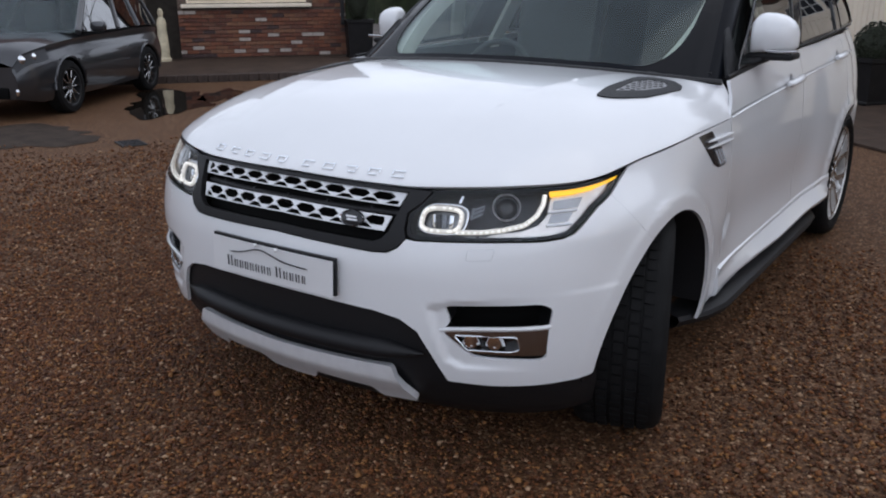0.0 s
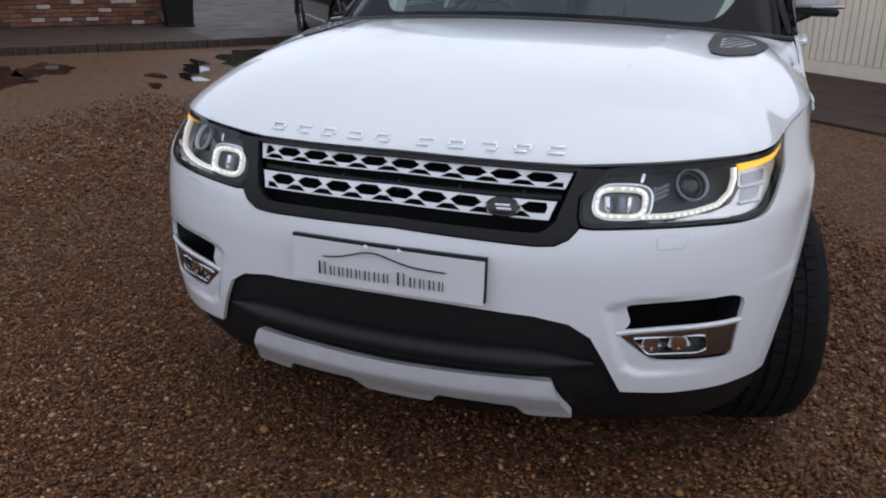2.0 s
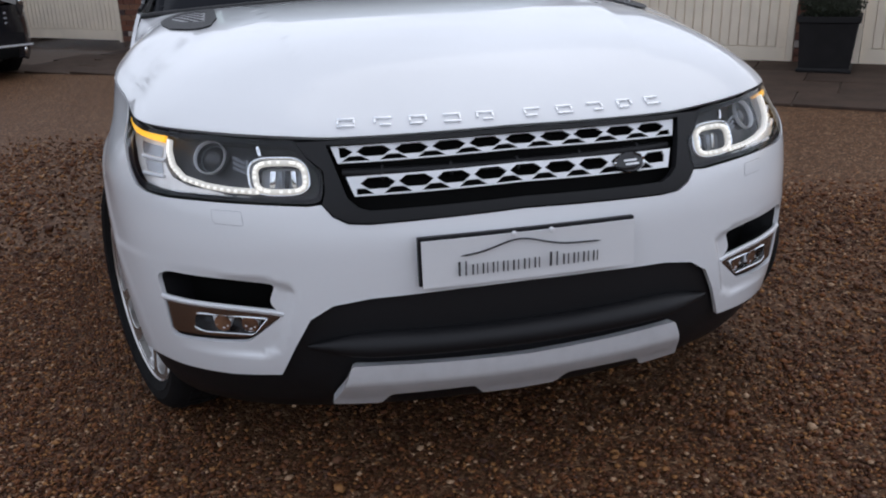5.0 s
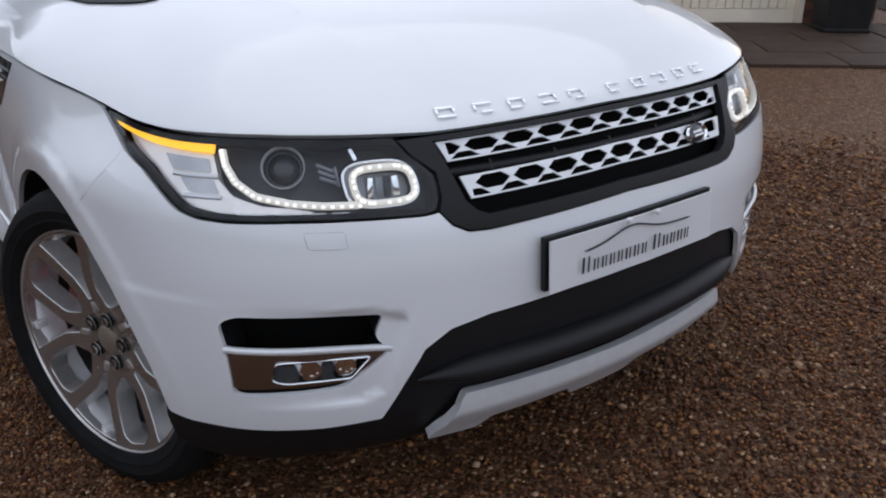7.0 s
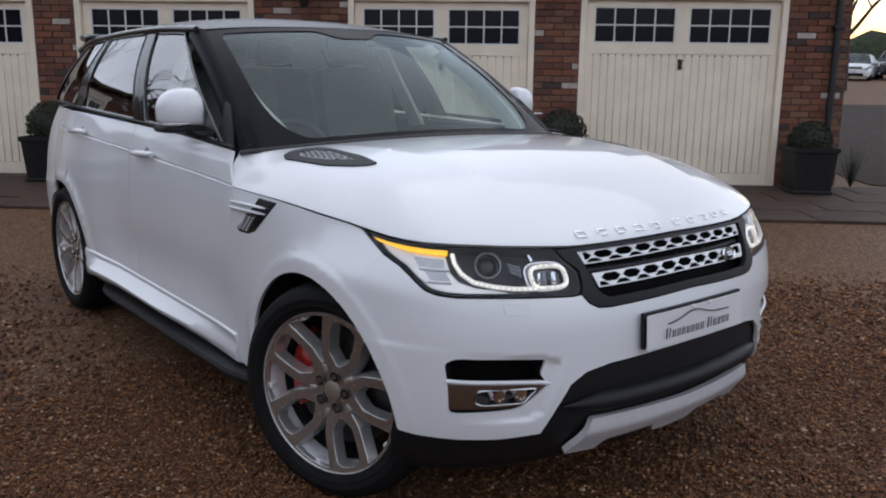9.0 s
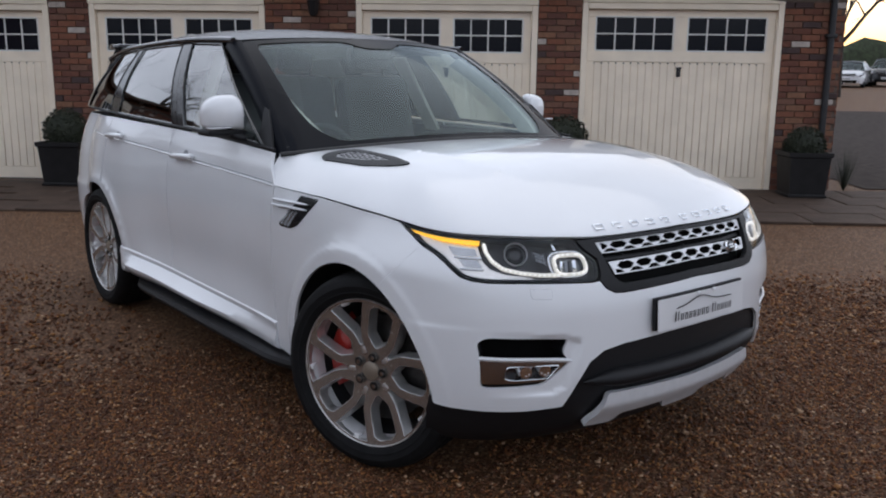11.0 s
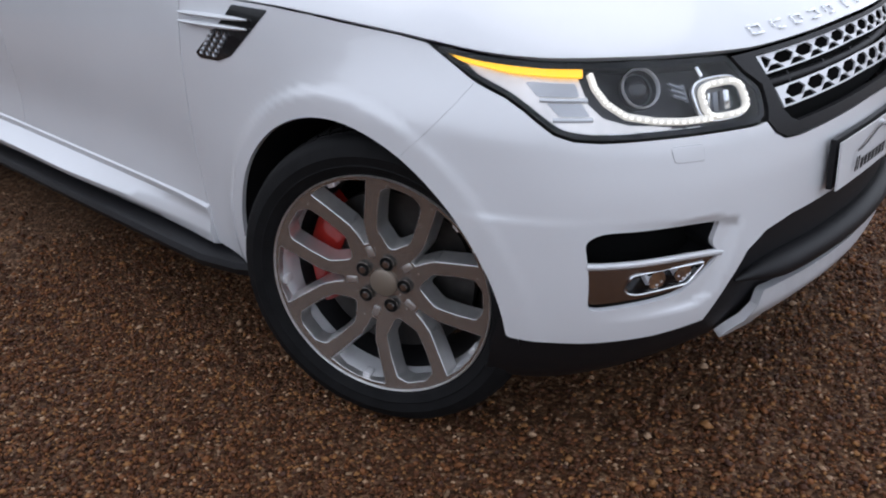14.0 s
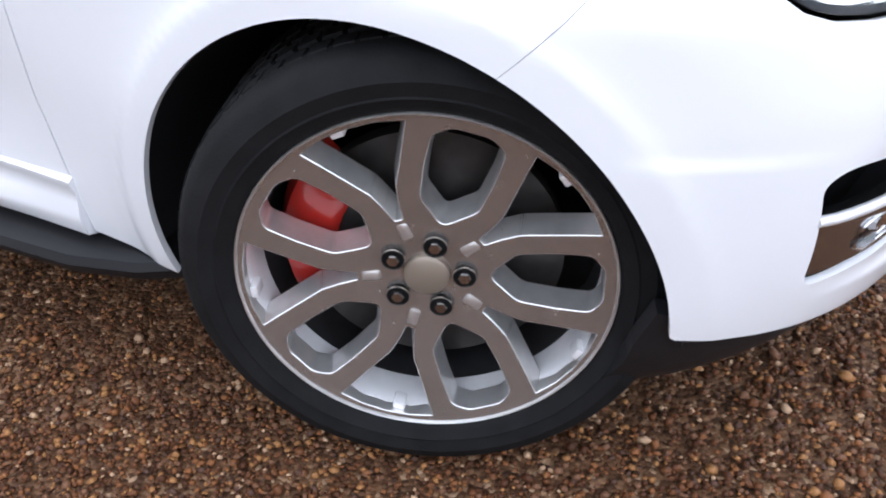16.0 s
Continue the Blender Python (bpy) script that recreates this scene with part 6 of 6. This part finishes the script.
        # lamp, fog lamp, mirror, side glass
        lamp = [[skin(y, f) for f in (0.46, 0.52, 0.58)] for y in np.linspace(y0 + 0.02, y0 + 0.42, 8)]
        lamp = [[Vector((s * (p.x + 0.012), p.y - 0.006, p.z + 0.012)) for p in row] for row in lamp]
        part("headlamp", loft(lamp, 0.02), BOWL, car2)
        for k in (0.12, 0.26):
            q = skin(y0 + k, 0.52)
            part("lamp_lens", moved(lathe([(0.0, 0.02), (0.03, 0.015), (0.05, 0.0), (0.0, 0.0)], 16, "Y"), Matrix.Translation((s * (q.x - 0.02), q.y - 0.045, q.z + 0.012)) @ pose(0, 0, 0, 0, 0, 180)), CHROME, car2)
        part("fog_lamp", moved(lathe([(0.0, 0.015), (0.035, 0.012), (0.05, 0.0), (0.0, 0.0)], 16, "Y"), Matrix.Translation((s * hw * 0.70, y0 + 0.015, 0.34)) @ pose(0, 0, 0, 0, 0, 180 - 20 * s)), CHROME, car2)
        mirror = box(0, 0, 0, 0.2, 0.12, 0.13, 0.045)
        part("mirror", moved(mirror, Matrix.Translation((s * (hw + 0.07), glass_from + 0.38, belt + 0.06))), paint, car2)
        gx = lambda y: wide(y) * 0.93
        r0, r1 = glass_from + 0.62, glass_to - 0.18
        side = [[Vector((s * (gx(y * (1 - f) + f * (r0 + (r1 - r0) * (y - glass_from) / (glass_to - glass_from))) * (1 - 0.24 * f)), y * (1 - f) + f * (r0 + (r1 - r0) * (y - glass_from) / (glass_to - glass_from)), belt + (roof - 0.07 - belt) * f)) for y in np.linspace(glass_from + 0.1, glass_to, 12)] for f in np.linspace(0, 1, 6)]
        part("side_glass", loft(side), PRIVACY, car2)
        for f in (0.0, 0.42, 0.72, 1.0):
            k = int(round(f * 11))
            part("pillar", tube([row[k] + Vector((s * 0.004, 0, 0)) for row in side], 0.03 if f else 0.045, 8), DARKPAINT if roof_black else paint, car2)
        part("roof_edge", tube([p for p in side[-1]], 0.035, 8), DARKPAINT if roof_black else paint, car2)
    rw = lambda y: wide(y) * 0.93 * 0.76
    part("roof", loft([[Vector((rw(y) * t, y, roof - 0.07 * abs(t) ** 2.5)) for t in np.linspace(-1, 1, 11)] for y in np.linspace(r0 - 0.02, r1 + 0.02, 10)], 0.02), DARKPAINT if roof_black else paint, car2)
    part("windscreen", loft([[Vector(((wide(glass_from) * 0.93 * (1 - f) + rw(r0) * f) * t, glass_from + 0.06 + (r0 - glass_from - 0.06) * f - 0.12 * (1 - t * t) * (1 - f), belt + (roof - 0.07 * abs(t) ** 2.5 - belt) * f)) for t in np.linspace(-1, 1, 13)] for f in np.linspace(0, 1, 8)]), GLASS, car2)
    part("rear_window", loft([[Vector(((wide(glass_to) * 0.9 * (1 - f) + rw(r1) * f) * t, glass_to + (r1 - glass_to) * f, belt + (roof - 0.07 * abs(t) ** 2.5 - belt) * f)) for t in np.linspace(-1, 1, 9)] for f in np.linspace(0, 1, 5)]), PRIVACY, car2)
    part("cabin", box(0, (glass_from + glass_to) / 2, belt - 0.02, hw * 1.6, glass_to - glass_from - 0.3, 0.05), INTERIOR, car2)
    part("cabin_seat", box(-hw * 0.4, glass_from + 1.3, belt + 0.1, hw * 0.5, 0.14, 0.5, 0.06), LEATHER, car2)
    part("cabin_seat", box(hw * 0.4, glass_from + 1.3, belt + 0.1, hw * 0.5, 0.14, 0.5, 0.06), LEATHER, car2)
    # Solid near-black blocks paint the shaded grille openings.
    part("lower_grille", box(0, y0 - 0.012, 0.33, width * 0.62, 0.06, 0.13, 0.02), VOID, car2)
    for k in range(bars):
        part("grille_bar", box(0, y0 - 0.022, hood - 0.24 + 0.06 * k, width * 0.50, 0.03, 0.018, 0.006), SILVER if bars > 1 else VOID, car2)
    part("grille_back", box(0, y0 - 0.012, hood - 0.215, width * 0.52, 0.03, 0.13, 0.01), VOID, car2)
    if bars > 2:
        for e in (1, -1):
            for k in range(3):
                part("bumper_trim", moved(box(0, 0, 0, 0.34, 0.012, 0.014, 0.004), pose(e * hw * 0.68, y0 + 0.045, 0.66 + 0.055 * k, 0, 0, 22 * e)), SILVER, car2)
            part("sill_trim", box(e * (hw * 0.985), base * 0.5, 0.46, 0.02, base * 0.55, 0.022, 0.006), SILVER, car2)
        part("lower_trim", box(0, y0 - 0.035, 0.40, width * 0.80, 0.02, 0.022, 0.006), SILVER, car2)
        part("grille_frame", box(0, y0 - 0.020, hood - 0.10, width * 0.54, 0.02, 0.022, 0.006), SILVER, car2)
    plate2 = part("plate", box(0, y0 - 0.045, 0.47, 0.52, 0.012, 0.11, 0.004), PLATEW, car2)
    for k in range(7):
        part("plate_mark", box(-0.19 + 0.06 * k + (0.02 if k > 3 else 0), y0 - 0.053, 0.47, 0.032, 0.003, 0.065), INK, car2)
    return car2


def facing_place(u, n, du, dn, z=0.0):
    """A frame at (u, n) in the yard whose -y looks along (du, dn)."""
    d = (YARD @ Vector((du, dn, 0))).normalized()
    q = YARD @ Vector((u, n, z))
    return Matrix.Translation(q) @ Matrix.Rotation(math.atan2(d.x, -d.y), 4, "Z")


# grey hatchback: near front wheel at (-8.29, -2.49), facing the yard
hatch_dir = Vector((0.943, -0.334))
left = Vector((0.334, 0.943))
c = Vector((-8.22, -2.56)) - left * 0.79
parked_car("hatchback", "dark grey metallic hatchback parked on the gravel", facing_place(c.x, c.y, *hatch_dir), GOLFPAINT, 3.8, 1.75, 0.94, 1.46, 2.24, 0.80, 0.318, 0.90, 0.28, 2.75, 10, 1)
# black off-roader
c = Vector((-8.98, 3.14)) + Vector((0.165, 0.986)) * 0.87
parked_car("off_roader", "black off-road car parked beside the drive", facing_place(c.x, c.y, 0.986, -0.165), DARKPAINT, 5.0, 2.0, 1.22, 1.84, 2.92, 0.9, 0.385, 1.13, 0.55, 3.75, 10, 3, True)
# far cars beyond the garages
parked_car("saloon", "white saloon parked across the far yard", facing_place(19.35, 42.3, -0.55, -1, 1.28), FARWHITE, 4.5, 1.82, 0.92, 1.42, 2.76, 0.75, 0.31, 0.88, 0.35, 3.1, 8, 2)
parked_car("estate", "dark estate car parked across the far yard", facing_place(22.3, 44.0, -0.55, -1, 1.34), DARKPAINT, 4.6, 1.85, 1.0, 1.6, 2.7, 0.8, 0.33, 0.98, 0.35, 3.4, 8, 2)
parked_car("van", "dark van parked behind the white saloon", facing_place(20.6, 48.0, -0.3, -1, 1.45), DARKPAINT, 4.8, 1.95, 1.15, 1.95, 2.9, 0.8, 0.34, 1.1, 0.3, 3.7, 8, 2)


# ---- bare trees and hedges ----
def bare_tree(name, label, m, height, seed):
    r = random.Random(seed)
    tree = tagged(empty(name, m), label, "tree", "bare trees")
    verts, faces = [], []

    def limb(p, d, length, rad, depth):
        n = 5 if depth < 3 else 3
        steps = 4 if depth < 3 else 2
        ring0 = None
        for k in range(steps + 1):
            rr = rad * (1 - 0.55 * k / steps)
            a = d.cross(Vector((0.3, 0.5, 0.8))).normalized()
            b = d.cross(a)
            ring = []
            for i in range(n):
                t = 2 * math.pi * i / n
                verts.append(p + a * rr * math.cos(t) + b * rr * math.sin(t))
                ring.append(len(verts) - 1)
            if ring0:
                for i in range(n):
                    faces.append((ring0[i], ring0[(i + 1) % n], ring[(i + 1) % n], ring[i]))
            ring0 = ring
            if k < steps:
                d = (d + Vector((r.gauss(0, 0.14), r.gauss(0, 0.14), r.gauss(0.03, 0.1)))).normalized()
                p = p + d * length / steps
                if depth < 6 and k >= 1:
                    for _ in range(2 if depth < 5 else 1):
                        e = (d + Vector((r.gauss(0, 0.65), r.gauss(0, 0.65), r.gauss(0.15, 0.4)))).normalized()
                        limb(p, e, length * r.uniform(0.5, 0.72), rr * 0.55, depth + 1 if depth else 2)

    limb(Vector((0, 0, 0)), Vector((0, 0, 1)), height * 0.5, height * 0.022, 0)
    cutoff = height * 0.2
    low = [f for f in faces if max(verts[i].z for i in f) < cutoff]
    high = [f for f in faces if max(verts[i].z for i in f) >= cutoff]
    for nm, fs in (("trunk", low), ("crown", high)):
        used = sorted({i for f in fs for i in f})
        ix = {v: k for k, v in enumerate(used)}
        me = bpy.data.meshes.new(nm)
        me.from_pydata([verts[i] for i in used], [], [tuple(ix[i] for i in f) for f in fs])
        part(nm, me, TWIG, tree)
    return tree


bare_tree("tree", "bare winter tree against the dusk sky", YARD @ pose(15.0, 33.0, 0.9), 9.0, 4)
bare_tree("tree", "bare winter tree standing beyond the forecourt", pose(-15, 6, 0), 10, 7)
bare_tree("tree", "bare winter tree standing beyond the forecourt", pose(-17, -2, 0), 9, 12)
bare_tree("tree", "bare winter tree standing beyond the forecourt", pose(-7.5, 23, 0.2), 10.5, 17)
bare_tree("tree", "bare winter tree standing beyond the forecourt", pose(-4.5, 25, 0.2), 9.5, 23)


def hedge(label, pts, h, d, seed):
    r = random.Random(seed)
    rows = []
    for k in range(len(pts) * 6 - 5):
        i, f = divmod(k, 6)
        p = Vector(pts[i]).lerp(Vector(pts[min(i + 1, len(pts) - 1)]), f / 6)
        hh = h * r.uniform(0.8, 1.15)
        rows.append([Vector((p.x - d * r.uniform(0.8, 1.1), p.y, p.z)), Vector((p.x - d, p.y, p.z + hh * 0.7)), Vector((p.x, p.y, p.z + hh)), Vector((p.x + d, p.y, p.z + hh * 0.7)), Vector((p.x + d, p.y, p.z))])
    return tagged(part("hedge", loft(rows), HEDGE), label, "hedge", kind="structure")


q = [YARD @ Vector((u, 62 + 0.2 * u, 1.4)) for u in (-20, 0, 15, 25, 35, 50, 80)]
hedge("dark distant hedge line", [tuple(v) for v in q], 3.4, 2.0, 2)
hedge("dark hedge beyond the forecourt", [(-22, -14, 0), (-21, -6, 0), (-21, 2, 0), (-22, 10, 0), (-22, 20, 0)], 2.2, 1.0, 5)
far_verge = loft([[YARD @ Vector((u, n, ground_z(u, n) + 0.01)) for u in (4.6, 9, 16, 26, 40)] for n in (7.2, 9.5, 12, 16, 20, 25)])
tagged(part("road", far_verge, material("dark damp tarmac", (0.045, 0.036, 0.032), 0.9, vary=0.3, bump=0.3, spec=0.1)), "dark damp tarmac lane beyond the garages", "road", kind="structure")
grass = []
for k in range(60):
    r = random.Random(k)
    a = r.random() * 6.28
    b = YARD @ Vector((4.25, 7.0, 0.17))
    grass.append((b, b + Vector((math.cos(a) * 0.25 * r.random(), math.sin(a) * 0.25 * r.random(), 0.35 + 0.25 * r.random()))))
tuft = tagged(empty("grass_tuft", None), "spiky grass tuft at the garage corner", "plant")
vs, fs = [], []
for a, b in grass:
    i = len(vs)
    vs += [a + Vector((0.01, 0, 0)), a - Vector((0.01, 0, 0)), b]
    fs.append((i, i + 1, i + 2))
me = bpy.data.meshes.new("foliage")
me.from_pydata(vs, [], fs)
part("foliage", me, LEAF, tuft)

# ---- brickwork nearest the camera, brick by brick ----
for pier, a, b in PIERS:
    if a > -6 and b < 4.1:
        lay(pier, FRONT, courses(a + 0.004, b - 0.004, 0.17, TOP + 0.05))
    else:
        lay_joined("brickwork", pier, FRONT, courses(a + 0.004, b - 0.004, 0.17, TOP + 0.05))
lay_joined("brickwork", wall, FRONT, [q for q in courses(-16.0, 4.02, 2.50, EAVES - 0.04) if not any(a < q[0] < b and q[1] < TOP + 0.10 * math.sin(math.pi * (q[0] - a) / (b - a)) + 0.04 for a, b in DOORS)])
lay(house, HFACE, courses(-1.5, 1.75, 0.12, 1.06))
lay_joined("brickwork", house, HFACE, courses(1.1, 1.75, 1.06, 2.4))

# ---- pebbles ----
ICO = np.array([(0, 0, 1.0), (0.9, 0, 0.25), (0.28, 0.85, 0.25), (-0.72, 0.53, 0.25), (-0.72, -0.53, 0.25), (0.28, -0.85, 0.25), (0, 0, -0.6)])
TRI = np.array([(0, 1, 2), (0, 2, 3), (0, 3, 4), (0, 4, 5), (0, 5, 1), (6, 2, 1), (6, 3, 2), (6, 4, 3), (6, 5, 4), (6, 1, 5)])


def pebbles(name, x0, x1, y0, y1, count, size, seed, sink=0.25):
    rng = np.random.RandomState(seed)
    x, y = rng.uniform(x0, x1, count), rng.uniform(y0, y1, count)
    edge = np.minimum(np.minimum(x - x0, x1 - x), np.minimum(y - y0, y1 - y))
    keep = (rng.rand(count) < (np.clip(edge / 1.2, 0, 1) if size > 0.01 else np.clip(0.1 + edge / 0.5, 0, 1)))
    x, y = x[keep], y[keep]
    count = len(x)
    s = size * rng.lognormal(0, 0.28, count)
    stretch = np.stack([rng.uniform(0.7, 1.35, count), rng.uniform(0.7, 1.2, count), rng.uniform(0.5, 0.9, count)], 1)
    a, t = rng.uniform(0, 2 * np.pi, count), rng.normal(0, 0.35, count)
    p = ICO[None] * stretch[:, None] * s[:, None, None] * rng.uniform(0.85, 1.15, (count, 7, 1))
    ct, st = np.cos(t)[:, None], np.sin(t)[:, None]
    py, pz = p[..., 1] * ct - p[..., 2] * st, p[..., 1] * st + p[..., 2] * ct
    ca, sa = np.cos(a)[:, None], np.sin(a)[:, None]
    px, py = p[..., 0] * ca - py * sa, p[..., 0] * sa + py * ca
    z = mound(x * UX.x + y * UX.y, x * NX.x + y * NX.y) + s * sink + np.abs(rng.normal(0, 0.25, count)) * s
    v = np.stack([px + x[:, None], py + y[:, None], pz + z[:, None]], -1).reshape(-1, 3)
    f = (TRI[None] + 7 * np.arange(count)[:, None, None]).reshape(-1, 3)
    me = bpy.data.meshes.new(name)
    me.vertices.add(len(v))
    me.vertices.foreach_set("co", v.ravel())
    me.loops.add(f.size)
    me.loops.foreach_set("vertex_index", f.ravel())
    me.polygons.add(len(f))
    me.polygons.foreach_set("loop_start", np.arange(0, f.size, 3))
    me.polygons.foreach_set("use_smooth", np.ones(len(f), bool))
    me.update()
    me.validate()
    return tagged(part(name, me, PEBBLE), "loose wet brown pebbles on the forecourt", "gravel", kind="stuff")


pebbles("gravel", -2.2, -0.7, -1.5, 1.8, 66000, 0.0054, 1)
pebbles("gravel", -3.8, -1.8, -2.4, 2.2, 38000, 0.0068, 2)
pebbles("gravel", -2.4, 2.2, -2.5, -0.1, 72000, 0.0066, 3)
pebbles("gravel", 0.8, 3.2, -0.8, 3.2, 30000, 0.0075, 4)
pebbles("gravel", -5.4, -0.8, 1.2, 4.8, 26000, 0.0105, 5)
pebbles("gravel", 1.4, 5.5, -2.2, 3.0, 20000, 0.0105, 6)
pebbles("gravel", -6.5, -2.5, -3.5, 2.0, 22000, 0.0105, 7)
